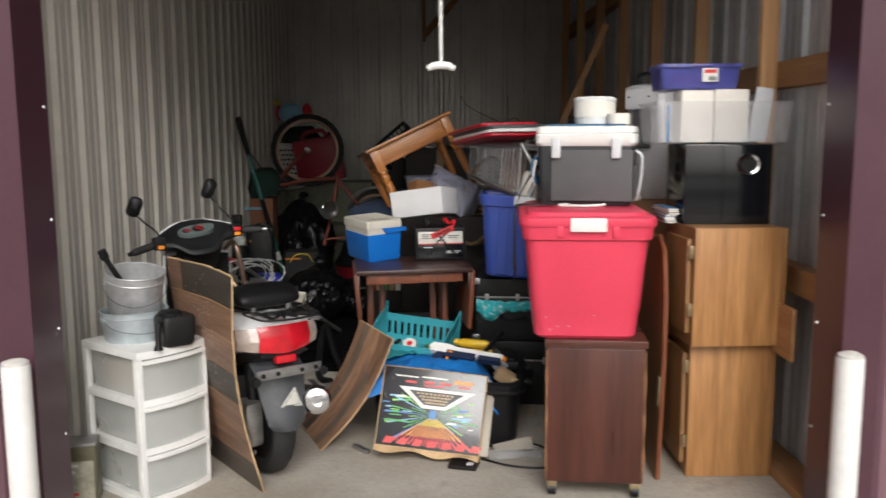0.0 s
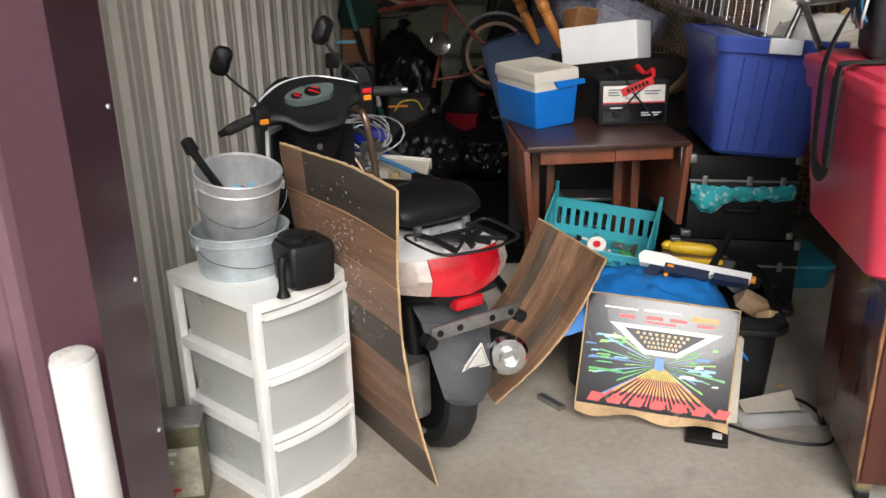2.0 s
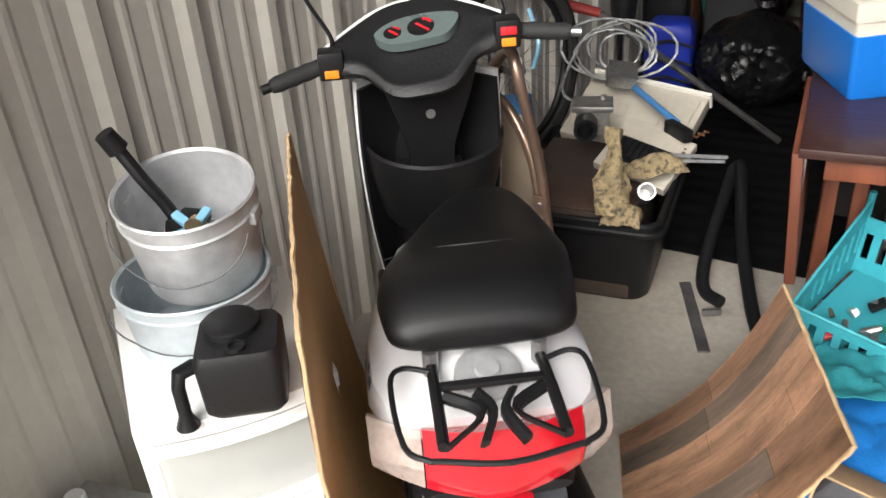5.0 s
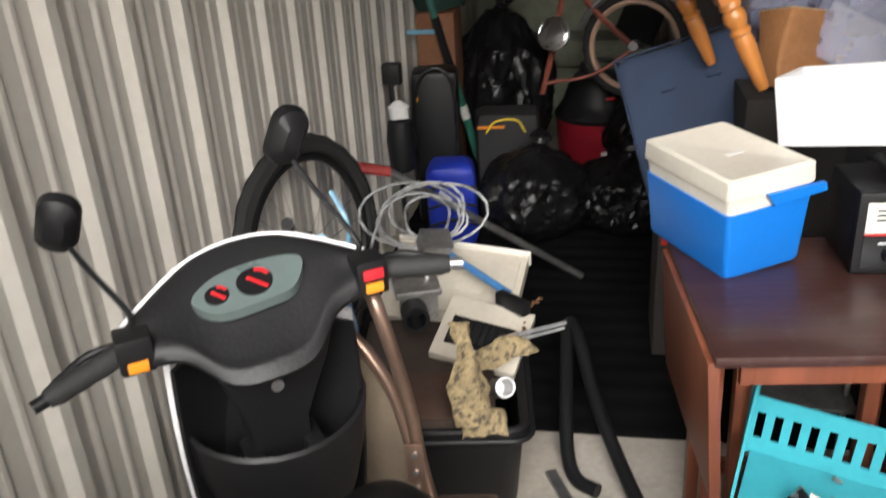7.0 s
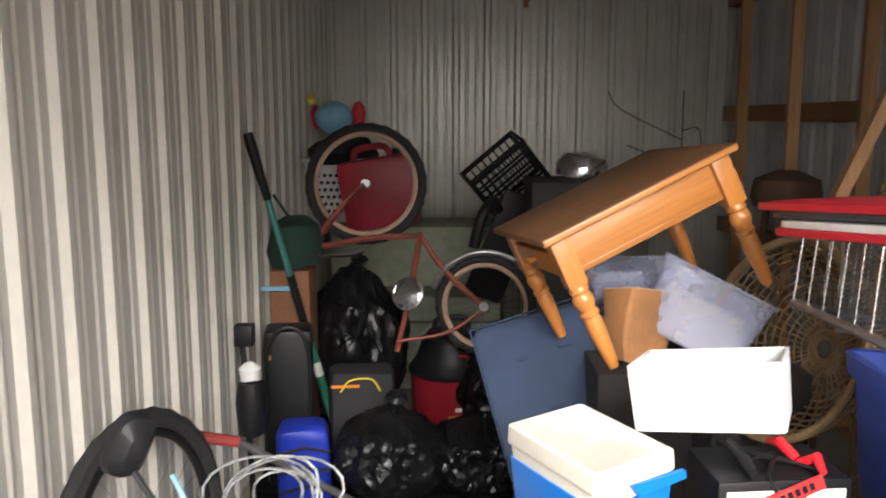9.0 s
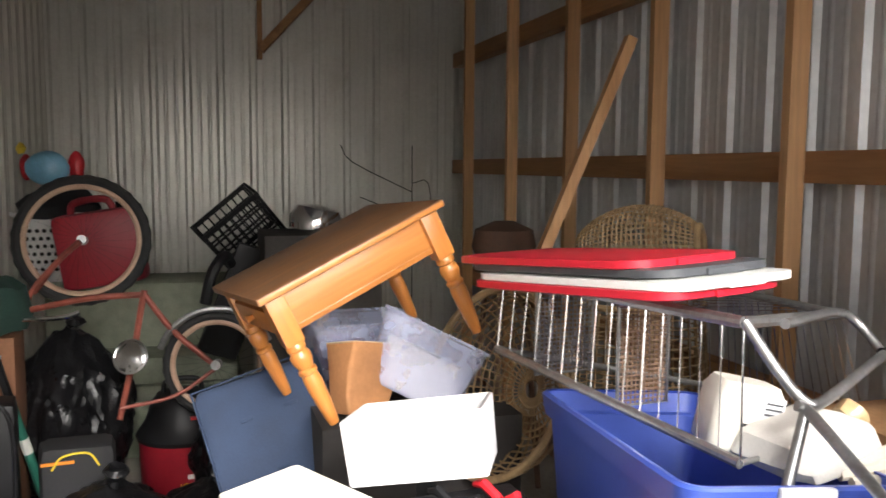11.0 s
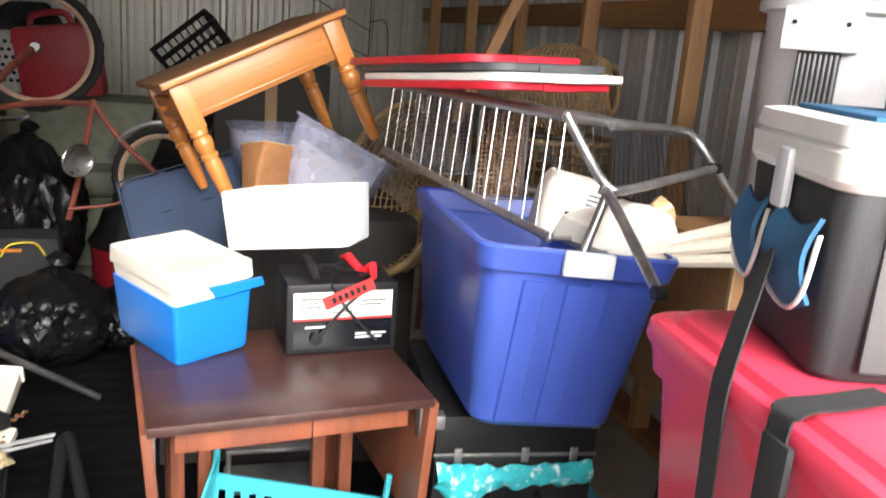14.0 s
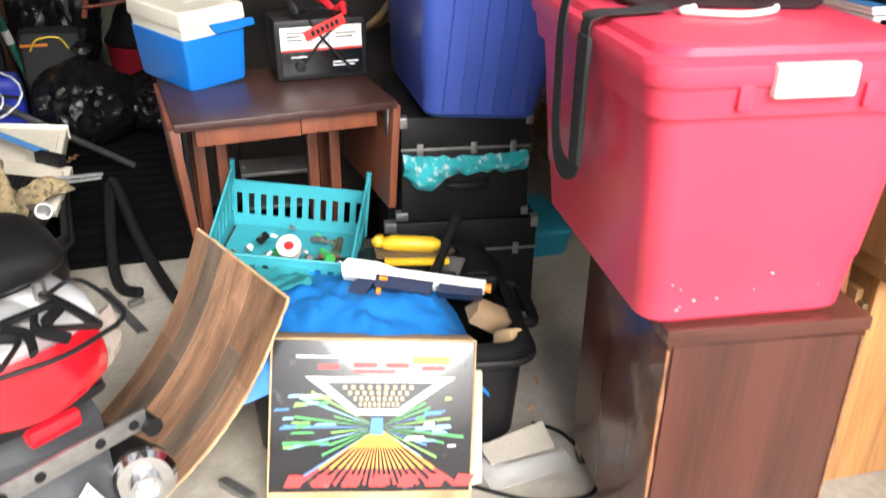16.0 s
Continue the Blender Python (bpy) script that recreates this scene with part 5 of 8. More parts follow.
for x, y, w, h, c in ((0.125, 0.300, 0.08, 0.016, "orange"), (-0.02, 0.288, 0.05, 0.010, "red"), (0.05, 0.288, 0.05, 0.010, "red"), (-0.10, 0.284, 0.045, 0.010, "red"), (0.0, 0.274, 0.09, 0.006, "red"), (0.13, 0.282, 0.05, 0.008, "red"), (-0.12, 0.306, 0.10, 0.005, "white"), (0.0, 0.309, 0.11, 0.006, "white"), (-0.145, 0.115, 0.10, 0.007, "green")):
    flat([(x - w / 2, y - h / 2), (x + w / 2, y - h / 2), (x + w / 2, y + h / 2), (x - w / 2, y + h / 2)], 0.001, PRINT[c], "print_bar")
for k in range(7):   # broad slanted red strokes along the foot
    x = -0.19 + 0.062 * k
    flat([(x, 0.018), (x + 0.035, 0.018), (x + 0.05, 0.044), (x + 0.012, 0.046)], 0.0018, PRINT["red"], "print_bar")
for x0, x1, z in ((-W / 2, W / 2, 0.0),):
    bm = bmesh.new()
    grid(bm, lambda u, v: (x0 + (x1 - x0) * u, -0.004 - 0.018 * v * (1 + 0.5 * math.sin(9 * u)), 0.006 - 0.022 * v - 0.010 * v * math.sin(13 * u)), 24, 3, 0.003)
    part("torn_flap", bm, M_CARDL, gb, "torn cardboard flap")
part("worn_edge", T([(W / 2, 0.0, 0.004), (W / 2 + 0.001, -0.001, H * 0.5), (W / 2, 0, H - 0.002), (0, -0.001, H), (-W / 2, 0, H - 0.002), (-W / 2, 0, 0.004)], [0.0035, 0.002, 0.003, 0.002, 0.003, 0.002], 6), M_CARDL, gb)
bm = bmesh.new()
grid(bm, lambda u, v: (W / 2 + 0.004 + 0.03 * u, D * 0.2 + 0.05 * v + 0.02 * u, 0.0 + H * 0.96 * (1 - u * 0.1) * v + 0.01), 4, 6, 0.003)
part("side_flap", bm, M_INNER, gb, "open side flap")

# open black trunk behind it, with a tarpaulin
TB = pose(0.10, 3.775, 0, 0, 0, -8)
tb = thing("tool_chest", "open black plastic chest full of tools", "storage chest", TB)
part("tub", tub(bmesh.new(), [(0.60, 0.44, 0.0), (0.62, 0.46, 0.02), (0.645, 0.49, 0.25), (0.67, 0.515, 0.255), (0.675, 0.52, 0.29), (0.655, 0.50, 0.298)], 0.06, 0.02), M_BLACKP, tb)
part("rim_rib", T([(x, y, 0.262) for x, y in rounded(0.685, 0.53, 0.06)], 0.010, 8, True), M_BLACKP, tb)
part("handle_grip", T(smooth_path([(0.34, -0.10, 0.27), (0.375, -0.08, 0.262), (0.375, 0.08, 0.262), (0.34, 0.10, 0.27)], 4), 0.014, 8), M_BLACKM, tb)
part("tool_tray", B(-0.05, 0.06, 0.27, 0.31, 0.26, 0.315, 0.012), M_BLACKM, tb)
for k in range(4):
    part("groove", B(-0.03 + 0.085 * k, 0.07, 0.315, 0.03 + 0.085 * k, 0.25, 0.324, 0.004), M_BLACKP, tb)


def tarp(u, v):
    x, y = -0.27 + 0.57 * u, 3.50 + 0.46 * v
    z = 0.302 + 0.045 * math.sin(math.pi * u) ** 0.6 * math.sin(math.pi * min(1, v * 1.1)) ** 0.7 + 0.020 * noise.noise(Vector((x * 9, y * 9, 0))) + 0.020 * abs(noise.noise(Vector((x * 16, y * 11, 3)))) + 0.007 * noise.noise(Vector((x * 40, y * 30, 5)))
    return (x + 0.02 * noise.noise(Vector((u * 6, v * 6, 7))), y, z - 0.10 * max(0, u - 0.85) / 0.15 - 0.06 * max(0, 0.08 - v) / 0.08)


bm = grid(bmesh.new(), tarp, 44, 40, 0.003)
solo("tarpaulin", bm, M_BLUETARP, "crumpled bright blue tarpaulin over the trunk", "tarpaulin")
bm = grid(bmesh.new(), lambda u, v: tuple(Vector(tarp(0.02 + 0.35 * u, 0.62 + 0.36 * v)) + Vector((0, 0.01, 0.012 + 0.01 * noise.noise(Vector((u * 7, v * 7, 2)))))), 18, 16, 0.003)
solo("folded_cloth", bm, mat("teal_cloth", (0.02, 0.26, 0.30), 0.8, 0, 0.12, 9, 200, 0.3), "teal cloth fold lying on the tarpaulin", "cloth")

# toy blaster
TGM = Matrix.Translation((0.165, 3.71, 0.362)) @ Euler((radians(38), radians(3), radians(-24))).to_matrix().to_4x4() @ Matrix.Scale(0.92, 4)
M_NAVY = mat("navy_plastic", (0.018, 0.028, 0.065), 0.4, 0, 0.1)
tg = thing("toy_blaster", "white and navy toy dart blaster lying on the tarpaulin", "toy", TGM)
bm = slab(bmesh.new(), [(-0.19, 0.0), (0.06, 0.0), (0.065, 0.008), (0.19, 0.008), (0.19, 0.038), (-0.05, 0.04), (-0.10, 0.052), (-0.185, 0.052), (-0.20, 0.03)], -0.014, 0.014)
part("shell", bm, M_WPLAST, tg, "white upper shell")
part("grip", slab(bmesh.new(), [(-0.15, 0.0), (-0.10, 0.0), (-0.115, -0.03), (-0.125, -0.075), (-0.165, -0.075), (-0.165, -0.03)], -0.012, 0.012), M_NAVY, tg, "navy pistol grip")
part("fore_end", slab(bmesh.new(), [(-0.10, -0.02), (0.05, -0.022), (0.055, 0.014), (-0.10, 0.016)], -0.017, 0.017), M_NAVY, tg)
part("pump", slab(bmesh.new(), [(0.07, -0.015), (0.185, -0.01), (0.185, 0.012), (0.07, 0.012)], -0.018, 0.018), M_NAVY, tg)
part("trigger", B(-0.095, -0.034, -0.006, -0.082, -0.018, 0.006, 0.002), M_ORANGE, tg, "orange trigger")
part("badge", B(-0.09, 0.0, 0.0172, -0.068, 0.010, 0.0185), M_ORANGE, tg)
part("muzzle", C((0.188, 0.022, 0), (0.206, 0.022, 0), 0.013), M_ORANGE, tg, "orange muzzle tip")

# yellow caulking gun and clutter in the trunk
yg = thing("caulking_gun", "yellow plastic glue gun on a tool tray", "tool", pose(0.215, 3.94, 0.345, 0, 0, -12))
M_YEL = mat("yellow_plastic", (0.72, 0.46, 0.02), 0.4, 0, 0.08, 9, 80, 0.08, dirt=0.25)
part("barrel", T([(-0.075, 0, 0.02), (-0.05, 0, 0.022), (0.06, -0.005, 0.018), (0.08, -0.005, 0.016)], [0.014, 0.022, 0.022, 0.012], 12), M_YEL, yg)
part("knob", lumps(L([(0, 0), (0.016, 0.002), (0.02, 0.014), (0.012, 0.028), (0, 0.03)], 12, pose(-0.085, 0.01, 0.01)), 0.003, 40), M_YEL, yg)
part("base_plate", slab(bmesh.new(), [(-0.09, -0.045), (0.09, -0.04), (0.12, -0.005), (0.09, 0.03), (-0.10, 0.02)], -0.004, 0.001), mat("brown_steel", (0.20, 0.14, 0.08), 0.5, 0.3), yg)
part("stripe", B(-0.07, -0.085, -0.004, 0.10, -0.068, 0.012, 0.003), M_YEL, yg)
for k, (x, y, z, mt, sz) in enumerate(((0.345, 3.66, 0.285, M_CARD, 0.05), (0.33, 3.78, 0.30, M_GREYCAN, 0.03), (0.31, 3.88, 0.315, M_BLACKM, 0.05), (0.36, 3.56, 0.27, PRINT["tan"], 0.035))):
    solo("loose_part", lumps(B(-sz, -sz * 0.5, -0.03, sz, sz * 0.5, 0.03, 0.008), 0.012, 18, k), mt, "loose scrap piece tucked in the trunk", "scrap", pose(x, y, z - 0.005, 20, 30, 40 * k), "scraps in the trunk")
solo("black_lever", T([(0.24, 3.80, 0.33), (0.33, 3.93, 0.40), (0.35, 3.96, 0.415)], [0.014, 0.012, 0.016], 8), M_BLACKP, "black plastic tool handle sticking up", "tool handle")

# scraps on the floor in front of the box
fl = thing("floor_flap", "clear plastic sleeve and torn card on the floor", "scrap", pose(0.36, 3.40, 0.002, 0, 0, 6))
part("sleeve", lumps(grid(bmesh.new(), lambda u, v: (-0.11 + 0.22 * u, -0.05 + 0.11 * v, 0.02 + 0.022 * noise.noise(Vector((u * 3, v * 3, 1)))), 10, 8, 0.002), 0.004, 12), M_TRAY, fl)
part("card", grid(bmesh.new(), lambda u, v: (-0.08 + 0.17 * u, 0.02 + 0.07 * v, 0.028 + 0.03 * v * u), 6, 4, 0.003), M_INNER, fl, "pale inner face of a carton flap")
cl = thing("pocket_calculator", "small black plastic gadget lying on the floor", "gadget", pose(0.14, 3.31, 0.002, 0, 0, -16))
part("case", B(-0.06, -0.04, 0, 0.06, 0.04, 0.016, 0.005), M_BLACKP, cl)
part("screen", B(0.015, -0.02, 0.016, 0.042, 0.012, 0.0175, 0.001), M_GREYCAN, cl)
solo("cable", T(smooth_path([(0.22, 3.38, 0.006), (0.34, 3.30, 0.006), (0.47, 3.28, 0.006), (0.52, 3.36, 0.006), (0.50, 3.50, 0.006), (0.44, 3.56, 0.007)], 8), 0.005, 8), M_BLACKP, "black cable loop on the floor", "cable")
solo("bracket_scrap", lumps(B(-0.05, -0.012, 0, 0.05, 0.012, 0.02, 0.003), 0.004, 20), M_STEELD, "bent grey metal bracket on the floor", "scrap", pose(-0.30, 3.50, 0.0, 0, 0, -50))
bm = bmesh.new()
for x, y, a, l in ((0.47, 3.95, 60, 0.10), (0.52, 3.72, 75, 0.03), (0.45, 3.62, 20, 0.02)):
    tube(bm, [(x, y, 0.004), (x + l * math.cos(radians(a)), y + l * math.sin(radians(a)), 0.004)], 0.004, 6)
solo("wood_splinters", bm, M_PINE, "small wood splinters on the concrete floor", "debris", kind="stuff")

# basket of hardware
BK = Matrix.Translation((-0.094, 4.13, 0.268)) @ Euler((radians(1.5), radians(4.8), radians(-16.5))).to_matrix().to_4x4()
M_TEALP = mat("teal_basket_plastic", (0.045, 0.34, 0.40), 0.4, 0, 0.06, 8, 80, 0.06)
bk = thing("stacking_basket", "teal slotted stacking basket of small hardware", "basket", BK)
part("floor", B(-0.185, -0.16, 0, 0.185, 0.165, 0.008, 0.003), M_TEALP, bk)


def slotted(a, b, h0, h1, n, nm):
    """A basket side from a to b on the plan, with upright slots."""
    a, b = Vector(a), Vector(b)
    bm = bmesh.new()
    d = (b - a)
    nn = Vector((-d.y, d.x)).normalized() * 0.003
    def q(u0, u1, z0a, z0b, z1a, z1b):
        p, r = a + d * u0, a + d * u1
        loops(bm, [[Vector((p.x + nn.x * s, p.y + nn.y * s, z0a)) for s in (-1, 1)] + [Vector((p.x + nn.x * s, p.y + nn.y * s, z1a)) for s in (1, -1)],
                   [Vector((r.x + nn.x * s, r.y + nn.y * s, z0b)) for s in (-1, 1)] + [Vector((r.x + nn.x * s, r.y + nn.y * s, z1b)) for s in (1, -1)]])
    hh = lambda u: h0 + (h1 - h0) * u
    q(0, 1, 0, 0, h0 * 0.28, h1 * 0.28)
    q(0, 1, h0 * 0.74, h1 * 0.74, h0, h1)
    for k in range(n + 1):
        u = k / n
        u0, u1 = max(0, u - 0.26 / n), min(1, u + 0.26 / n)
        q(u0, u1, hh(u0) * 0.26, hh(u1) * 0.26, hh(u0) * 0.76, hh(u1) * 0.76)
    part(nm, bm, M_TEALP, bk, smooth=False)


slotted((-0.195, 0.17), (0.195, 0.17), 0.15, 0.15, 11, "back_side")
slotted((-0.19, -0.165), (0.19, -0.165), 0.085, 0.085, 11, "front_side")
slotted((-0.192, -0.165), (-0.197, 0.17), 0.085, 0.195, 8, "end_side")
slotted((0.192, -0.165), (0.197, 0.17), 0.085, 0.195, 8, "end_side")
part("rim", T([(-0.19, -0.167, 0.087), (0.19, -0.167, 0.087), (0.2, 0.172, 0.198)], 0.005, 6), M_TEALP, bk)
part("corner_horn", T([(-0.197, 0.172, 0.0), (-0.2, 0.175, 0.212)], 0.008, 8), M_TEALP, bk)
part("corner_horn", T([(0.197, 0.172, 0.0), (0.2, 0.175, 0.208)], 0.008, 8), M_TEALP, bk)
rnd = random.Random(5)
for k in range(26):
    r = rnd.uniform(0.010, 0.028)
    bm = C((-r, 0, 0), (r, 0, 0), r * 0.6, r * 0.4, 10) if k % 2 else lumps(B(-r, -r * 0.6, -r * 0.4, r, r * 0.6, r * 0.4, 0.003), 0.005, 40, k)
    solo("fitting", bm, (M_STEELD, M_ALU, M_BLACKP, M_BRASS, M_REDP, PRINT["green"], PRINT["white"], M_STEELD)[k % 8], "small loose plumbing or tool fitting in the basket", "hardware",
         BK @ pose(rnd.uniform(-0.15, 0.15), rnd.uniform(-0.13, 0.13), 0.024 + 0.012 * (k % 3), rnd.uniform(-40, 40), rnd.uniform(-40, 40), rnd.uniform(0, 180)), "hardware in the basket")
tp = thing("tape_roll", "white roll of tape with a red centre", "tape", BK @ pose(0.01, -0.05, 0.05, 35, 0, 0))
part("roll", L([(0.014, 0), (0.034, 0), (0.034, 0.03), (0.014, 0.03), (0.014, 0)], 24), PRINT["white"], tp)
part("core", L([(0, 0.002), (0.0142, 0.002), (0.0142, 0.031), (0, 0.031)], 16), M_REDP, tp)

# equipment cases with the turquoise scarf, under the blue tote
def case(m, w, d, h, label):
    c = thing("equipment_case", label, "case", m, "stacked black cases")
    part("base", B(-w / 2, -d / 2, 0, w / 2, d / 2, h * 0.70, 0.006), M_BLACKM, c)
    part("lid", B(-w / 2 - 0.001, -d / 2 - 0.001, h * 0.705, w / 2 + 0.001, d / 2 + 0.001, h, 0.006), M_BLACKM, c)
    part("trim", B(-w / 2 - 0.003, -d / 2 - 0.003, h * 0.69, w / 2 + 0.003, -d / 2 + 0.002, h * 0.715, 0.001), M_STEELD, c)
    for x in (-w * 0.36, 0.02, w * 0.36):
        part("latch", B(x - 0.009, -d / 2 - 0.008, h * 0.65, x + 0.009, -d / 2 - 0.002, h * 0.76, 0.002), M_STEELD, c, "nickel latch")
    for sx in (-1, 1):
        for z in (0, h):
            part("corner", B(sx * w / 2 - 0.018, -d / 2 - 0.006, z - (0.03 if z else -0.004), sx * w / 2 + 0.018 * (sx > 0) * 0.25 + (0.018 if sx < 0 else 0), -d / 2 + 0.03, z + (0.003 if z else 0.03), 0.005), M_STEELD, c, "metal case corner")
    part("handle", T(smooth_path([(-0.06, -d / 2 - 0.004, h * 0.4), (-0.05, -d / 2 - 0.03, h * 0.38), (0.05, -d / 2 - 0.03, h * 0.38), (0.06, -d / 2 - 0.004, h * 0.4)], 4), 0.008, 8), M_BLACKP, c)
    return c


case(pose(0.455, 4.37, 0, 0, 0, -7), 0.44, 0.50, 0.33, "scuffed black case lying at the bottom of a stack")
case(pose(0.452, 4.365, 0.333, 0, 0, -6), 0.375, 0.48, 0.315, "black vinyl equipment case with metal corners, latched")


def scarf(u, v):
    x = -0.185 + 0.36 * u
    return (x, -0.256 - 0.022 * math.sin(math.pi * v) - 0.012 * noise.noise(Vector((u * 9, v * 3, 0))), 0.212 - (0.055 + 0.06 * math.exp(-((u - 0.2) / 0.16) ** 2)) * v * (0.85 + 0.4 * noise.noise(Vector((u * 4, 3, 0)))) - 0.012 * math.sin(math.pi * u) + 0.012 * noise.noise(Vector((u * 14, v * 6, 5))))


M_SCARF = mat("turquoise_scarf", (0.02, 0.42, 0.46), 0.8, 0, 0.15, 16, 200, 0.3, dirt=0.95, dirt_c=(0.72, 0.78, 0.78), thr=0.53)
solo("scarf", grid(bmesh.new(), scarf, 44, 12, 0.004), M_SCARF, "turquoise and white cloth caught in a case lid", "cloth", pose(0.452, 4.365, 0.333, 0, 0, -6))
tbn = thing("flat_bin", "flat dark teal plastic bin on the floor", "storage box", pose(0.80, 4.60, 0))
part("tub", tub(bmesh.new(), [(0.24, 0.30, 0), (0.25, 0.31, 0.008), (0.27, 0.33, 0.09)], 0.03, 0.004), mat("deep_teal_plastic", (0.01, 0.16, 0.24), 0.4, 0, 0.06), tbn)
part("lid", tub(bmesh.new(), [(0.28, 0.34, 0.09), (0.285, 0.345, 0.094), (0.28, 0.34, 0.105), (0.25, 0.31, 0.108)], 0.03, closed=True), mat("deep_teal_lid", (0.012, 0.19, 0.27), 0.4, 0, 0.06), tbn)

BT = Matrix.Translation((0.455, 4.31, 0.660)) @ Euler((radians(-2), radians(4), radians(-4))).to_matrix().to_4x4()
M_BTOTE = mat("blue_tote_plastic", (0.045, 0.085, 0.38), 0.36, 0, 0.06, 4, 90, 0.06, dirt=0.05, dirt_c=(0.4, 0.45, 0.6), thr=0.66)
bt = tote(BT, 0.405, 0.70, 0.312, 0.575, 0.40, M_BTOTE, "large open blue plastic tote on a case")
for x in (-0.09, 0.0, 0.09):
    bm = bmesh.new()
    loops(bm, [[Vector((x + dx, -0.288 - 0.063 * (z / 0.40) + dy, z)) for dx, dy in ((-0.03, 0.01), (-0.022, -0.006), (0.022, -0.006), (0.03, 0.01))] for z in (0.015, 0.33)])
    part("rib", bm, M_BTOTE, bt)
part("latch", B(-0.05, -0.377, 0.352, 0.055, -0.36, 0.402, 0.006), M_GREYCAN, bt, "grey handle latch")

# drop-leaf table
M_TABTOP = wood("worn_mahogany_top", (0.050, 0.020, 0.016), (0.030, 0.012, 0.010), 0, 10, 0.36, coat=0.12, dirt=0.35)
M_TABLEG = wood("mahogany_leg", (0.21, 0.065, 0.032), (0.12, 0.038, 0.02), 2, 14, 0.4)
tbl = thing("drop_leaf_table", "small worn mahogany drop-leaf table, leaves down", "table", pose(-0.085, 4.319, 0.009, 0, -0.6, 6))
part("tabletop", B(-0.292, -0.24, 0.675, 0.292, 0.245, 0.697, 0.006), M_TABTOP, tbl)
for s in (-1, 1):
    bm = B(-0.011, -0.235, -0.30, 0.011, 0.24, 0, 0.004, Matrix.Translation((s * 0.292, 0, 0.683)) @ Matrix.Rotation(radians(4 * s), 4, "Y"))
    lf = part("leaf", bm, M_TABLEG, tbl, "hanging table leaf")
    part("hinge", B(s * 0.278 - 0.004, -0.2, 0.58, s * 0.278 + 0.004, -0.17, 0.675, 0.001), M_STEELD, lf)
part("apron", B(-0.24, -0.215, 0.625, 0.03, -0.197, 0.674, 0.002), M_TABLEG, tbl)
part("apron", B(0.032, -0.215, 0.627, 0.24, -0.197, 0.674, 0.002), M_TABLEG, tbl)
part("apron", B(-0.24, 0.2, 0.59, 0.24, 0.218, 0.674, 0.002), M_TABLEG, tbl)
for x, y in ((-0.215, 0.05), (-0.15, 0.08), (0.12, 0.08), (0.18, 0.05), (-0.215, 0.19), (0.18, 0.19)):
    part("leg", B(x - 0.016, y - 0.016, -0.007, x + 0.016, y + 0.016, 0.625, 0.004), M_TABLEG, tbl)
part("stretcher", B(-0.2, 0.18, 0.10, 0.17, 0.2, 0.14, 0.003), M_TABLEG, tbl)
rd = thing("metal_rack", "silver wire rack pushed under the table", "rack", pose(-0.06, 4.62, 0))
for z in (0.22, 0.34):
    part("shelf", B(-0.13, -0.02, z, 0.13, 0.12, z + 0.012, 0.002), M_STEELD, rd)
for x in (-0.12, 0.12):
    part("upright", C((x, 0.05, 0), (x, 0.05, 0.36), 0.007), M_STEELD, rd)

# small blue cooler
M_BLUEC = mat("blue_cooler_plastic", (0.008, 0.17, 0.62), 0.35, 0, 0.05, 5, 80, 0.05)
M_CREAMC = mat("cream_cooler_lid", (0.70, 0.66, 0.57), 0.45, 0, 0.05, 5, 80, 0.08, dirt=0.2, dirt_c=(0.5, 0.44, 0.35))
ck = thing("small_cooler", "small blue cooler with a cream lid", "cooler", Matrix.Translation((-0.298, 4.505, 0.711)) @ Euler((radians(2), radians(-3), radians(31))).to_matrix().to_4x4())
part("body", tub(bmesh.new(), [(0.176, 0.258, 0), (0.184, 0.267, 0.008), (0.20, 0.283, 0.145)], 0.012, closed=True), M_BLUEC, ck)
part("collar", tub(bmesh.new(), [(0.192, 0.275, 0.145), (0.198, 0.281, 0.175)], 0.012, closed=True), M_CREAMC, ck)
part("lid", tub(bmesh.new(), [(0.206, 0.29, 0.176), (0.208, 0.292, 0.18), (0.204, 0.288, 0.215), (0.19, 0.27, 0.219), (0.18, 0.26, 0.217)], 0.012, closed=True), M_CREAMC, ck, "cream hinged lid")
part("handle", slab(bmesh.new(), [(0.0, 0.006), (0.14, 0.0), (0.145, -0.018), (0.1, -0.02), (0.02, -0.022)], -0.147 - 0.006, -0.147 + 0.004, pose(-0.02, 0, 0.172, 90, 0, 0) @ pose(0, 0, 0.0) @ Matrix.Scale(-1, 4, (0, 0, 1))), M_BLUEC, ck, "blue swing handle")
part("print_bar", B(-0.02, -0.03, 0.2172, 0.02, -0.02, 0.2185), M_WPLAST, ck)

# battery charger with clamps
ch = thing("battery_charger", "black battery charger with red and black clamps", "battery charger", Matrix.Translation((0.059, 4.468, 0.709)) @ Euler((0, radians(-0.6), radians(4))).to_matrix().to_4x4())
part("case", B(-0.13, -0.075, 0, 0.13, 0.10, 0.17, 0.008), M_BLACKM, ch)
part("bezel", B(-0.134, -0.082, 0.0, 0.134, -0.070, 0.172, 0.01), M_BLACKP, ch)
fc = part("face_plate", B(-0.118, -0.086, 0.085, 0.118, -0.082, 0.152, 0.001), PRINT["white"], ch, "white printed face")
part("lower_plate", B(-0.118, -0.085, 0.014, 0.118, -0.082, 0.082, 0.001), M_GLOSSB, ch)
part("stripe", B(-0.118, -0.0872, 0.085, 0.118, -0.0862, 0.090), PRINT["red"], fc)
part("meter", B(-0.028, -0.0885, 0.105, 0.018, -0.0862, 0.135, 0.001), M_GREYCAN, fc, "framed meter window")
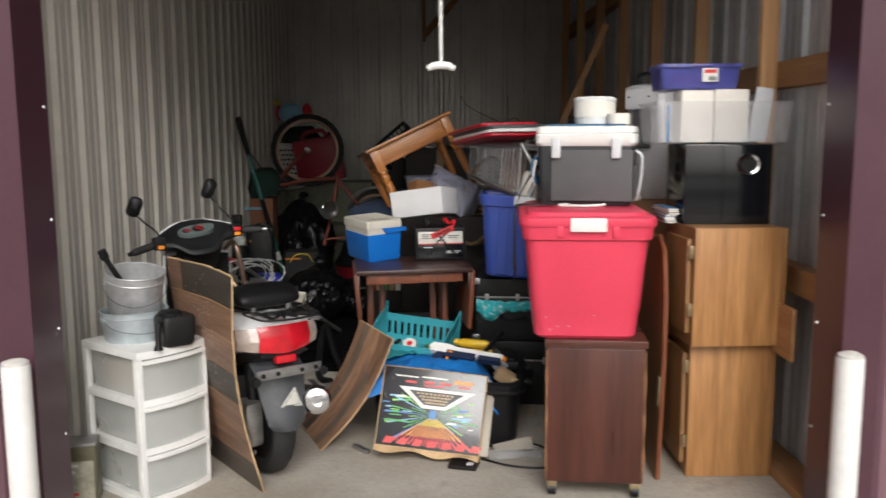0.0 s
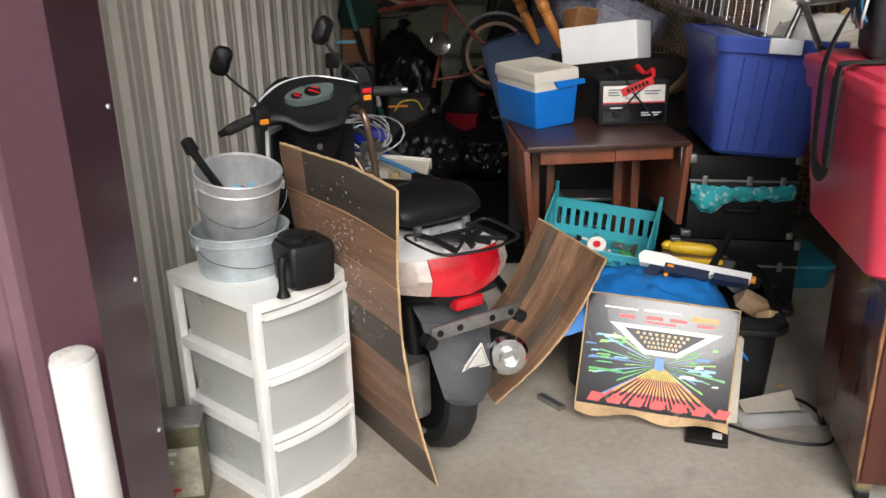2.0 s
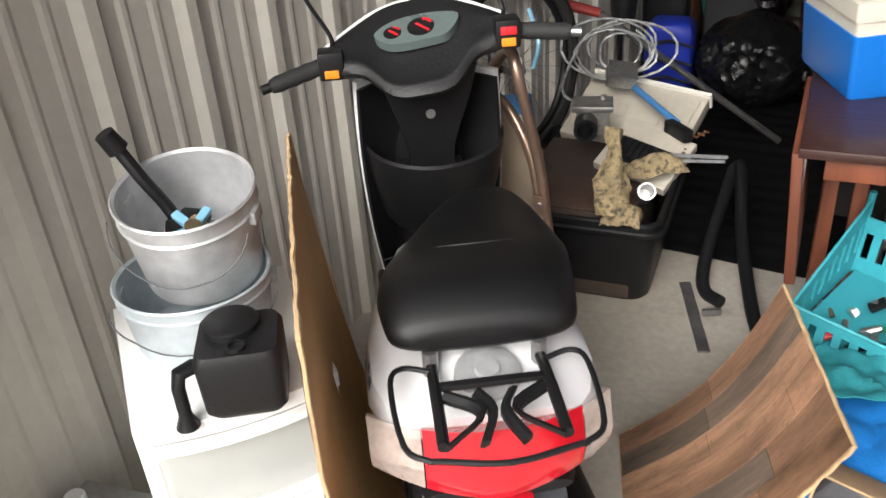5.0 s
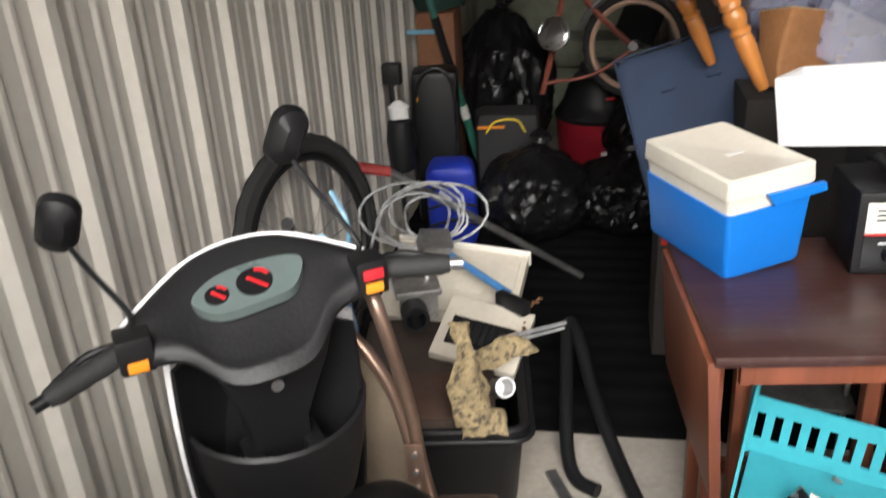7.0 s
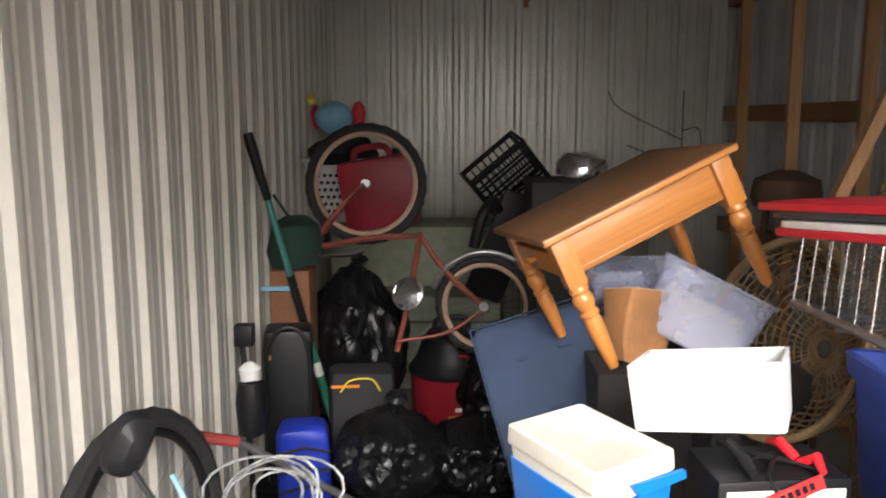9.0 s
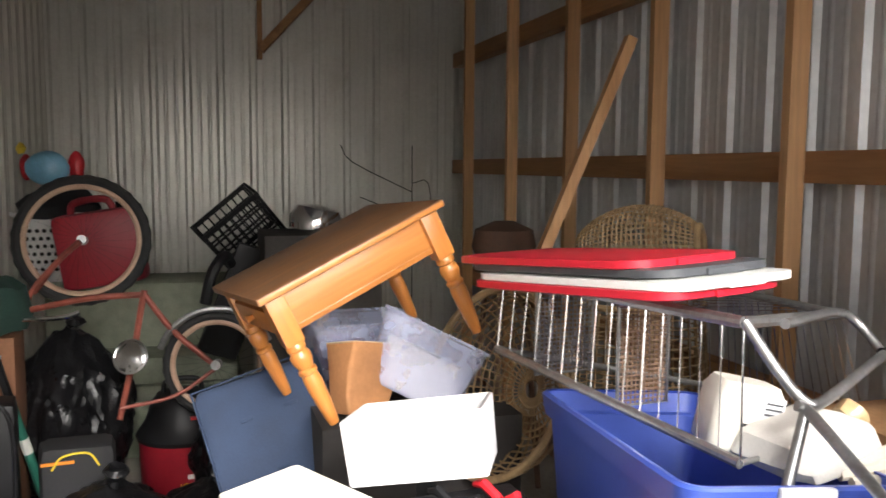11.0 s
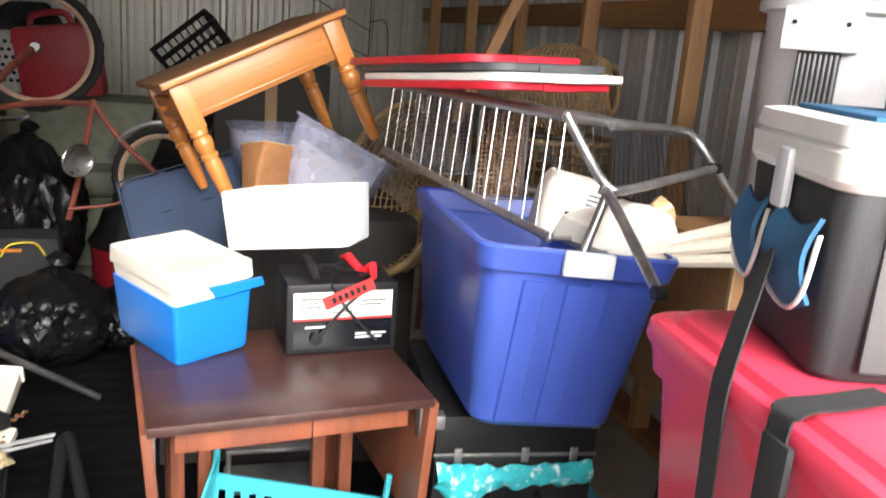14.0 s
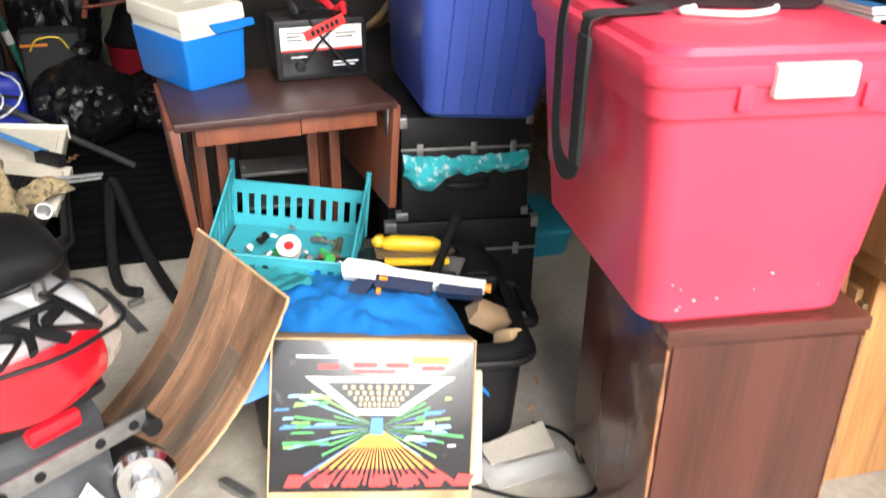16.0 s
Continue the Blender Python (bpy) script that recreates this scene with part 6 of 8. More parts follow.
part("meter_frame", T([(-0.029, -0.088, 0.104), (0.019, -0.088, 0.104), (0.019, -0.088, 0.136), (-0.029, -0.088, 0.136)], 0.0016, 4, True), M_BLACKP, fc)
for x, z, w in ((-0.1, 0.135, 0.05), (-0.1, 0.125, 0.04), (-0.1, 0.115, 0.045), (0.04, 0.128, 0.06), (0.04, 0.118, 0.05)):
    part("print_bar", B(x, -0.0875, z, x + w, -0.0862, z + 0.004), M_GREYP, fc)
for x, z, w in ((0.03, 0.045, 0.075), (0.03, 0.036, 0.065), (-0.09, 0.066, 0.05)):
    part("print_bar", B(x, -0.0862, z, x + w, -0.085, z + 0.004), M_GREYCAN, ch)
part("knob", L([(0, 0), (0.016, 0), (0.014, 0.014), (0, 0.015)], 16, pose(-0.065, -0.085, 0.042, 90, 0, 0)), M_BLACKP, ch)
for s, mt, x in ((-1, M_BLACKP, -0.05), (1, M_REDP, 0.055)):
    cp = part("clamp", T([(x, -0.02, 0.178), (x + 0.02 * s, -0.05, 0.20), (x + 0.015 * s, -0.085, 0.185)], [0.010, 0.013, 0.007], 8), mt, ch, "spring clamp")
    part("jaw", T([(x, -0.01, 0.182), (x - 0.02, 0.03, 0.205), (x - 0.03, 0.06, 0.195)], [0.010, 0.012, 0.006], 8), mt, cp)
    part("cable", T(smooth_path([(x, -0.01, 0.18), (x - 0.08 * s, 0.03, 0.18), (x + 0.02, -0.07, 0.178), (x - 0.05 * s, -0.092, 0.12), (x - 0.13 * s, -0.095, 0.03)], 6), 0.004, 6), M_BLACKP, ch)
tgx = part("warning_tag", B(-0.02, -0.094, 0.118, 0.105, -0.091, 0.148, 0, Matrix.Translation((0.02, 0, 0.01)) @ Matrix.Rotation(radians(-22), 4, "Y")), PRINT["red"], ch, "red printed cable tag")
for k in range(6):
    part("print_bar", B(0.0 + 0.015 * k, -0.0952, 0.125, 0.010 + 0.015 * k, -0.0942, 0.140, 0, Matrix.Translation((0.02, 0, 0.01)) @ Matrix.Rotation(radians(-22), 4, "Y")), M_BLACKP, tgx)

# white foam box on the charger
wb = thing("foam_box", "white open polystyrene box resting on the charger", "box", Matrix.Translation((-0.015, 4.585, 0.925)) @ Euler((radians(-6), radians(-8), radians(-24))).to_matrix().to_4x4())
part("box", tub(bmesh.new(), [(0.295, 0.205, 0), (0.30, 0.21, 0.004), (0.31, 0.225, 0.14)], 0.006, 0.012, 0.012), mat("white_foam", (0.82, 0.82, 0.83), 0.7, 0, 0.03, 10, 160, 0.1), wb)
part("rim", T([(x, y, 0.139) for x, y in rounded(0.30, 0.215, 0.006)], 0.004, 6, True), M_WPLAST, wb)

# ---- middle west: bin of junk, chair frame, bicycle, pipes on the mat ----
mt = solo("floor_mat", grid(bmesh.new(), lambda u, v: (-1.42 + 1.95 * u, 4.745 + 2.4 * v, 0.006 + 0.003 * math.sin(v * 150) + 0.004 * noise.noise(Vector((u * 9, v * 9, 0)))), 40, 160, 0.004), M_DARKMAT, "ribbed black rubber mat on the concrete", "mat")

jb = thing("junk_tub", "black plastic tub holding boxes and tools", "tub", pose(-0.985, 4.66, 0, 0, 0, 8))
part("tub", tub(bmesh.new(), [(0.40, 0.52, 0), (0.42, 0.54, 0.015), (0.455, 0.62, 0.25), (0.485, 0.65, 0.255), (0.485, 0.65, 0.28), (0.475, 0.64, 0.285)], 0.05, 0.01), M_BLACKP, jb)
part("rim_rib", T([(x, y, 0.258) for x, y in rounded(0.495, 0.66, 0.05)], 0.008, 8, True), M_BLACKP, jb)
M_PANEL = mat("dusty_beige_steel", (0.52, 0.48, 0.40), 0.5, 0, 0.08, 6, 60, 0.1, dirt=0.3, dirt_c=(0.3, 0.24, 0.16))
pb = thing("breaker_box", "dusty beige electrical box lid lying in the tub", "electrical box", Matrix.Translation((-0.985, 4.98, 0.345)) @ Euler((radians(28), radians(4), radians(-6))).to_matrix().to_4x4())
part("pan", B(-0.205, -0.14, -0.05, 0.205, 0.14, 0.0, 0.006), M_PANEL, pb)
part("door", B(-0.185, -0.10, 0.0, 0.185, 0.115, 0.006, 0.003), M_PANEL, pb)
for x in (-0.11, 0.01):
    part("knockout", B(x, -0.02, 0.006, x + 0.085, 0.03, 0.008, 0.001), M_PANEL, pb)
part("lip", B(-0.21, 0.14, -0.05, 0.21, 0.152, 0.012, 0.003), M_PAPER, pb)
p2 = thing("breaker_box", "white steel panel with a dark breaker row", "electrical box", Matrix.Translation((-0.86, 4.72, 0.335)) @ Euler((radians(24), radians(8), radians(-10))).to_matrix().to_4x4())
part("pan", B(-0.12, -0.10, -0.03, 0.12, 0.10, 0.0, 0.004), M_PANEL, p2)
br = part("breaker_strip", B(-0.09, -0.06, 0.0, 0.085, 0.03, 0.010, 0.003), M_BLACKP, p2)
for k in range(8):
    part("breaker", B(-0.082 + 0.021 * k, -0.05, 0.010, -0.067 + 0.021 * k, 0.02, 0.018, 0.002), M_BLACKM, br)
for k, (x, y, z, rz) in enumerate(((-0.775, 4.83, 0.36, 30), (-0.80, 4.66, 0.33, 70), (-0.76, 4.72, 0.335, 100))):
    bm = bmesh.new()
    for j in range(9):
        a = j * 0.7
        tube(bm, [(0.018 * math.cos(a) + 0.012 * j - 0.05, 0.018 * math.sin(a), 0.002 * j), (0.018 * math.cos(a + 0.7) + 0.012 * j - 0.04, 0.018 * math.sin(a + 0.7), 0.004 * (j % 3)), (0.012 * math.cos(a + 1.4) + 0.012 * j - 0.035, 0.012 * math.sin(a + 1.4), 0.006)], 0.004, 6)
    solo("rusty_chain", bm, mat("rust", (0.17, 0.08, 0.035), 0.85, 0.2, 0.25, 20, 90, 0.4), "short length of rusty chain in the tub", "chain", pose(x, y, z, 0, 0, rz), "rusty chains in the tub")
M_CAMO = mat("camouflage_cloth", (0.34, 0.26, 0.14), 0.9, 0, 0.2, 22, 120, 0.3, dirt=0.95, dirt_c=(0.06, 0.05, 0.035), thr=0.47)
for k, (x, y, z, a, l, w) in enumerate(((-0.80, 4.60, 0.335, 40, 0.10, 0.03), (-0.81, 4.375, 0.29, 15, 0.055, 0.04))):
    bm = lumps(lumps(grid(bmesh.new(), lambda u, v: ((u - 0.5) * 2 * l, (v - 0.5) * 2 * w, 0.055 * math.sin(math.pi * v) * math.sin(math.pi * u) ** 0.4), 26, 14, 0.006), 0.010, 18, k), 0.005, 60, k)
    solo("camouflage_cloth", bm, M_CAMO, "crumpled brown camouflage cloth in the tub", "cloth", pose(x, y, z, 0, 0, a), "camouflage cloth in the tub")
CLX = Vector((-0.043, 0.124, 0.21)).normalized()
CLY = Vector((0.45, -0.62, 0.45)).cross(CLX).normalized()
CLM = Matrix((CLX, CLY, CLX.cross(CLY))).transposed().to_4x4()
CLM.translation = (-0.852, 4.412, 0.405)
bm = lumps(lumps(grid(bmesh.new(), lambda u, v: ((u - 0.5) * 0.25, (v - 0.5) * (0.075 + 0.03 * math.sin(6 * u)), 0.035 * math.sin(math.pi * v) * math.sin(math.pi * u) ** 0.4), 26, 14, 0.006), 0.012, 20, 5), 0.006, 60, 5)
solo("camouflage_cloth", bm, M_CAMO, "bunched brown camouflage cloth standing up in the tub", "cloth", CLM, "camouflage cloth in the tub")
solo("pipe_coupling", tub(bmesh.new(), [(0.05, 0.05, 0), (0.05, 0.05, 0.10)], 0.0249, 0.005, -0.01), M_STEELD, "short grey pipe coupling in the tub", "pipe", pose(-0.80, 4.53, 0.29, 50, 30, 0))
st = thing("steel_rod", "bright steel rods sticking out of the tub", "rod")
part("rod", T([(-0.80, 4.61, 0.385), (-0.644, 4.85, 0.302)], 0.006, 8), M_ZINC, st)
part("rod", T([(-0.80, 4.60, 0.372), (-0.648, 4.838, 0.292)], 0.005, 8), M_ZINC, st)
pm = thing("pump_head", "grey cast alloy pump head with a black port", "pump", pose(-1.035, 4.74, 0.375, 0, 0, 20))
part("body", lumps(B(-0.05, -0.045, 0, 0.05, 0.045, 0.09, 0.012), 0.006, 25), M_ALU, pm)
part("flange", B(-0.065, -0.05, 0.075, 0.06, 0.05, 0.095, 0.006), M_ALU, pm)
part("port", L([(0.026, 0), (0.036, 0), (0.036, 0.06), (0.026, 0.06), (0.026, 0)], 20, pose(-0.02, -0.045, 0.04, 90, 0, 0)), M_BLACKP, pm)
part("bolt", C((0.03, 0.02, 0.095), (0.03, 0.02, 0.108), 0.009, seg=6), M_STEELD, pm)
jk = thing("jumble_box", "dark cardboard under the pump in the tub", "box", pose(-1.0, 4.62, 0.012, 0, 0, 8))
part("carton", B(-0.18, -0.24, 0, 0.18, 0.26, 0.27, 0.004), mat("dark_carton", (0.06, 0.04, 0.03), 0.8, 0, 0.2, 6, 60, 0.2), jk)
part("flap", B(-0.17, -0.23, 0.27, 0.17, -0.03, 0.274, 0.001), mat("brown_flap", (0.09, 0.05, 0.035), 0.8, 0, 0.2, 6, 60, 0.2), jk)
hm = thing("rubber_mallet", "blue-handled squeegee lying across the box", "tool")
part("handle", T([(-1.02, 5.02, 0.44), (-0.80, 4.84, 0.395)], 0.011, 10), PRINT["blue"], hm, "blue handle")
part("head", B(-0.055, -0.016, -0.018, 0.055, 0.016, 0.022, 0.006, Matrix.Translation((-0.785, 4.80, 0.385)) @ Matrix.Rotation(radians(-40), 4, "Z")), M_BLACKP, hm)

bm = bmesh.new()
pts = []
rnd = random.Random(9)
for k in range(105):
    a = k * 0.31
    r = 0.10 + 0.03 * math.sin(k * 0.09) + 0.012 * math.sin(k * 0.7)
    pts.append((-1.085 + 0.035 * math.sin(k * 0.05) + r * 1.2 * math.cos(a), 5.08 + 0.02 * math.sin(k * 0.07) + 0.05 * math.sin(a) , 0.525 + r * 0.7 * math.sin(a) + 0.012 * math.sin(k * 0.37)))
tube(bm, pts, 0.0045, 6)
M_BRAID = mat("braided_steel", (0.55, 0.56, 0.56), 0.4, 0.6, 0.3, 40, 400, 0.5)
cbl = thing("armoured_cable", "loose coil of silver armoured cable", "cable")
part("coil", bm, M_BRAID, cbl)
part("tail", T(smooth_path([(-1.2, 5.05, 0.55), (-1.23, 5.0, 0.46), (-1.2, 4.9, 0.42), (-1.14, 4.88, 0.40)], 5), 0.005, 6), M_BRAID, cbl)
ob = thing("outlet_box", "small grey steel outlet box on the cable", "electrical box", pose(-1.045, 5.0, 0.45, 30, 10, 30))
part("box", B(-0.045, -0.035, 0, 0.045, 0.035, 0.05, 0.004), M_ALU, ob)
part("cover", B(-0.047, -0.037, 0.05, 0.047, 0.037, 0.054, 0.002), M_STEELD, ob)
rh = thing("red_handled_tool", "tool with a red rubber handle by the wall", "tool")
part("grip", T([(-1.385, 5.32, 0.60), (-1.25, 5.36, 0.565)], [0.020, 0.018], 10), mat("dull_red_rubber", (0.30, 0.03, 0.025), 0.6, 0, 0.1), rh, "dull red grip")
part("shaft", T([(-1.25, 5.36, 0.565), (-0.62, 5.72, 0.015)], 0.014, 8), M_STEELD, rh)

# bronze folding chair frame beside the scooter
fc = thing("folding_chair", "folded bronze tube chair with tan cloth", "chair")
part("frame_tube", T(smooth_path([(-1.06, 4.06, 0.735), (-0.985, 4.02, 0.83), (-0.93, 3.96, 0.865), (-0.90, 3.94, 0.80), (-0.885, 4.0, 0.60), (-0.875, 4.02, 0.45), (-0.82, 3.98, 0.2), (-0.78, 3.95, 0.012)], 6), 0.0125, 12), M_BRONZE, fc)
part("frame_tube", T(smooth_path([(-1.08, 4.10, 0.72), (-1.0, 4.07, 0.70), (-0.93, 4.05, 0.60), (-0.895, 4.04, 0.46), (-0.86, 4.07, 0.2), (-0.84, 4.09, 0.012)], 6), 0.0125, 12), M_BRONZE, fc)
part("hinge_plate", B(-0.90, 3.995, 0.40, -0.865, 4.0, 0.52, 0.002), M_BRONZE, fc)
for z in (0.42, 0.46, 0.50):
    part("rivet", C((-0.882, 3.988, z), (-0.882, 3.998, z), 0.006, seg=8), M_STEELD, fc)
part("seat_cloth", grid(bmesh.new(), lambda u, v: (-1.06 + 0.16 * u, 4.09 - 0.04 * u, 0.10 + 0.58 * v - 0.05 * u * v + 0.02 * math.sin(5 * u)), 8, 10, 0.006), mat("tan_canvas", (0.22, 0.17, 0.12), 0.9, 0, 0.12, 8, 150, 0.3), fc, "tan canvas seat")

# bicycle with a fat tyre against the west wall
bi = thing("mountain_bike", "bicycle with a knobbly black tyre against the wall", "bicycle")
BW = Matrix.Translation((-1.365, 4.86, 0.50)) @ Matrix.Rotation(radians(-6), 4, "Y") @ Matrix.Rotation(radians(-16), 4, "Z")


def spoked(parent, m, r, w, tyre_m, rim_m, n=24):
    """A bicycle wheel turning about its local x axis."""
    bm = bmesh.new()
    wheel = []
    for k in range(56):
        a = 2 * math.pi * k / 56
        kk = 0.005 if k % 2 else 0
        ring = []
        for j in range(8):
            b = 2 * math.pi * j / 8
            rr = r - w / 2 + (w / 2 + (kk if math.cos(b) > 0.3 else 0)) * math.cos(b)
            ring.append(m @ Vector((w / 2 * math.sin(b), rr * math.cos(a), rr * math.sin(a))))
        wheel.append(ring)
    loops(bm, wheel, True)
    ty = part("tyre", bm, tyre_m, parent)
    bm = bmesh.new()
    q = r - w - 0.006
    tube(bm, [m @ Vector((0, q * math.cos(a), q * math.sin(a))) for a in (2 * math.pi * k / 48 for k in range(48))], 0.014, 8, True)
    part("rim", bm, rim_m, ty)
    bm = bmesh.new()
    for k in range(n):
        a = 2 * math.pi * k / n
        tube(bm, [m @ Vector((0.02 * (-1) ** k, 0.02 * math.cos(a + 0.5), 0.02 * math.sin(a + 0.5))), m @ Vector((0, q * math.cos(a), q * math.sin(a)))], 0.0006, 4)
    tagged(part("spokes", bm, M_BLACKM, ty), kind="stuff")
    part("hub", C(m @ Vector((-0.035, 0, 0)), m @ Vector((0.035, 0, 0)), 0.022, seg=14), M_STEELD, ty)
    return ty


spoked(bi, BW, 0.335, 0.055, M_RUBBER, M_BLACKP)
part("fork_leg", T([(-1.31, 4.80, 0.50), (-1.245, 4.62, 0.62), (-1.20, 4.50, 0.70)], [0.014, 0.018, 0.016], 10), PRINT["cyan"], bi, "blue and white fork leg")
part("fork_leg", T([(-1.40, 4.83, 0.50), (-1.345, 4.66, 0.63), (-1.30, 4.55, 0.72)], [0.014, 0.018, 0.016], 10), M_BLACKP, bi)
part("fork_decal", T([(-1.296, 4.775, 0.525), (-1.262, 4.675, 0.59)], 0.0185, 10), PRINT["white"], bi)
part("down_tube", T([(-1.24, 4.50, 0.72), (-1.20, 4.35, 0.40), (-1.22, 4.2, 0.2)], 0.02, 10), M_BLACKP, bi)
part("brake_arm", T(smooth_path([(-1.24, 4.72, 0.74), (-1.19, 4.68, 0.66), (-1.2, 4.66, 0.58)], 4), 0.007, 8), PRINT["cyan"], bi)
part("saddle_tube", T([(-1.23, 4.2, 0.2), (-1.26, 4.15, 0.03)], 0.018, 8), M_BLACKP, bi)
vb = thing("drink_can_box", "small blue printed carton behind the scooter", "carton", pose(-1.18, 4.62, 0.0, 0, -8, 10))
part("carton", B(-0.05, -0.03, 0, 0.05, 0.05, 0.50, 0.004), PRINT["blue"], vb)
part("print_panel", B(-0.04, -0.032, 0.30, 0.04, -0.0302, 0.46, 0.0005), PRINT["white"], vb)

# black bent pipes and a flat bar on the floor
pp = thing("exhaust_pipe", "bent black steel tube standing on the mat", "pipe")
part("tube", T(smooth_path([(-0.545, 4.49, 0.02), (-0.60, 4.53, 0.02), (-0.625, 4.60, 0.05), (-0.635, 4.72, 0.11), (-0.64, 4.86, 0.16), (-0.645, 4.98, 0.20), (-0.655, 5.06, 0.17)], 6), 0.019, 12), M_BLACKP, pp)
part("tube", T(smooth_path([(-0.655, 5.06, 0.17), (-0.62, 4.98, 0.21), (-0.55, 4.72, 0.12), (-0.47, 4.50, 0.05), (-0.42, 4.38, 0.02)], 6), 0.019, 12), M_BLACKP, pp)
part("wing_nut", lumps(B(-0.025, -0.008, 0, 0.025, 0.008, 0.02, 0.004, pose(-0.555, 4.44, 0.005, 0, 0, 30)), 0.004, 40), M_STEELD, pp)
solo("flat_bar", B(-0.016, -0.17, 0, 0.016, 0.17, 0.006, 0.001), M_STEELD, "flat drilled steel bar on the floor", "bar", pose(-0.60, 4.42, 0.001, 0, 0, 24))

# ---- back of the unit ----
M_BAG = mat("black_bin_bag", (0.007, 0.007, 0.008), 0.3, 0, 0.1, 10, 55, 1.0, spec=0.35)


def bin_bag(x, y, r, ry, h, seed, label, knot=True):
    """A tied refuse sack with creases."""
    bm = bmesh.new()
    bmesh.ops.create_icosphere(bm, subdivisions=5, radius=1)
    for v in bm.verts:
        c = v.co.copy()
        f = 1 + 0.18 * noise.noise(c * 1.4 + Vector((seed, 0, 0))) + 0.09 * noise.noise(Vector((c.x * 5, c.y * 5, c.z * 1.6 + seed))) - 0.13 * abs(noise.noise(Vector((c.x * 6 + seed, c.y * 6, c.z * 4)))) - 0.09 * abs(noise.noise(Vector((c.x * 12, c.y * 12 + seed, c.z * 7)))) + 0.05
        top = max(0, c.z - 0.55) / 0.45
        f2 = 1 - 0.55 * top
        v.co = Vector((c.x * r * f * f2, c.y * ry * f * f2, max(0.004, (c.z * 0.5 + 0.5) * h * (1 + 0.06 * noise.noise(c * 3 + Vector((0, seed, 0)))))))
    b = thing("bin_bag", label, "refuse bag", pose(x, y, 0), "black refuse bags at the back")
    part("sack", bm, M_BAG, b)
    if knot:
        part("knot", lumps(L([(0, 0), (0.025, 0), (0.016, 0.03), (0.045, 0.07), (0.03, 0.09), (0, 0.075)], 14, pose(0.02, -0.02, h * 0.95, 20, 10, 0)), 0.012, 25, seed), M_BAG, b)
    return b


bin_bag(-1.07, 7.0, 0.26, 0.26, 0.86, 1.0, "tall shiny black refuse bag standing behind others")
bin_bag(-0.83, 6.12, 0.23, 0.22, 0.42, 4.0, "slumped shiny black refuse bag on the mat")
bin_bag(-0.46, 6.20, 0.20, 0.22, 0.36, 7.0, "low black refuse bag beside a vacuum")
bin_bag(-0.30, 6.75, 0.24, 0.24, 0.55, 9.0, "black refuse bag behind the blue cushion")

M_VACR = mat("dark_red_plastic", (0.26, 0.014, 0.024), 0.35, 0, 0.08)
va = thing("shop_vacuum", "dark red and black drum workshop vacuum", "vacuum cleaner", pose(-0.575, 7.02, 0.0, 0, 0, 5))
part("drum", L([(0, 0.03), (0.185, 0.03), (0.20, 0.06), (0.208, 0.27), (0.212, 0.29), (0, 0.29)], 40), M_VACR, va)
hd = part("motor_head", L([(0, 0.29), (0.218, 0.29), (0.222, 0.31), (0.20, 0.34), (0.175, 0.38), (0.15, 0.46), (0.12, 0.50), (0.07, 0.515), (0, 0.517)], 40), M_BLACKP, va, "black motor head")
part("handle", T(smooth_path([(-0.09, 0, 0.49), (-0.07, 0, 0.56), (0.07, 0, 0.56), (0.09, 0, 0.49)], 5), 0.013, 10), M_BLACKP, hd)
part("hose_port", L([(0.022, 0), (0.034, 0), (0.034, 0.03), (0.022, 0.03), (0.022, 0.0)], 20, pose(0.075, -0.20, 0.235, 90, 0, 20)), M_BLACKP, va)
for k, (x, z, w) in enumerate(((0.02, 0.42, 0.05), (0.03, 0.395, 0.06))):
    part("print_bar", B(x, -0.188 + 0.03 * k, z - 0.01, x + w, -0.155, z, 0.001), PRINT["white"] if k else PRINT["red"], hd)
part("print_bar", B(0.0, -0.2125, 0.135, 0.12, -0.195, 0.155, 0.002), PRINT["white"], va)
writing("HEAVY DUTY", 0.030, PRINT["yellow"], pose(0.055, -0.2095, 0.108, 90, 0, 8), va, bold=0.0008)
for k in range(4):
    a = math.pi / 4 + k * math.pi / 2
    part("caster", C((0.17 * math.cos(a), 0.17 * math.sin(a) - 0.012, 0.02), (0.17 * math.cos(a), 0.17 * math.sin(a) + 0.012, 0.02), 0.02, seg=14), M_BLACKP, va)

br = thing("push_broom", "green-handled garden tool with a black grip", "garden tool")
P0, P1 = Vector((-1.435, 6.40, 1.51)), Vector((-1.105, 6.67, 0.01))
M_GREENP = mat("green_handle", (0.03, 0.17, 0.12), 0.4, 0, 0.08)
part("grip", T([P0, P0.lerp(P1, 0.03), P0.lerp(P1, 0.19)], [0.020, 0.024, 0.018], 12), M_BLACKP, br, "black foam grip")
part("upper_pole", T([P0.lerp(P1, 0.19), P0.lerp(P1, 0.42)], 0.015, 10), mat("teal_pole", (0.08, 0.26, 0.23), 0.35, 0.2), br)
part("mid_pole", T([P0.lerp(P1, 0.42), P0.lerp(P1, 0.58)], 0.018, 10), M_BLACKP, br)
part("lower_pole", T([P0.lerp(P1, 0.58), P1], 0.020, 10), M_GREENP, br)
part("label", T([P0.lerp(P1, 0.70), P0.lerp(P1, 0.745)], 0.0205, 10), PRINT["white"], br)

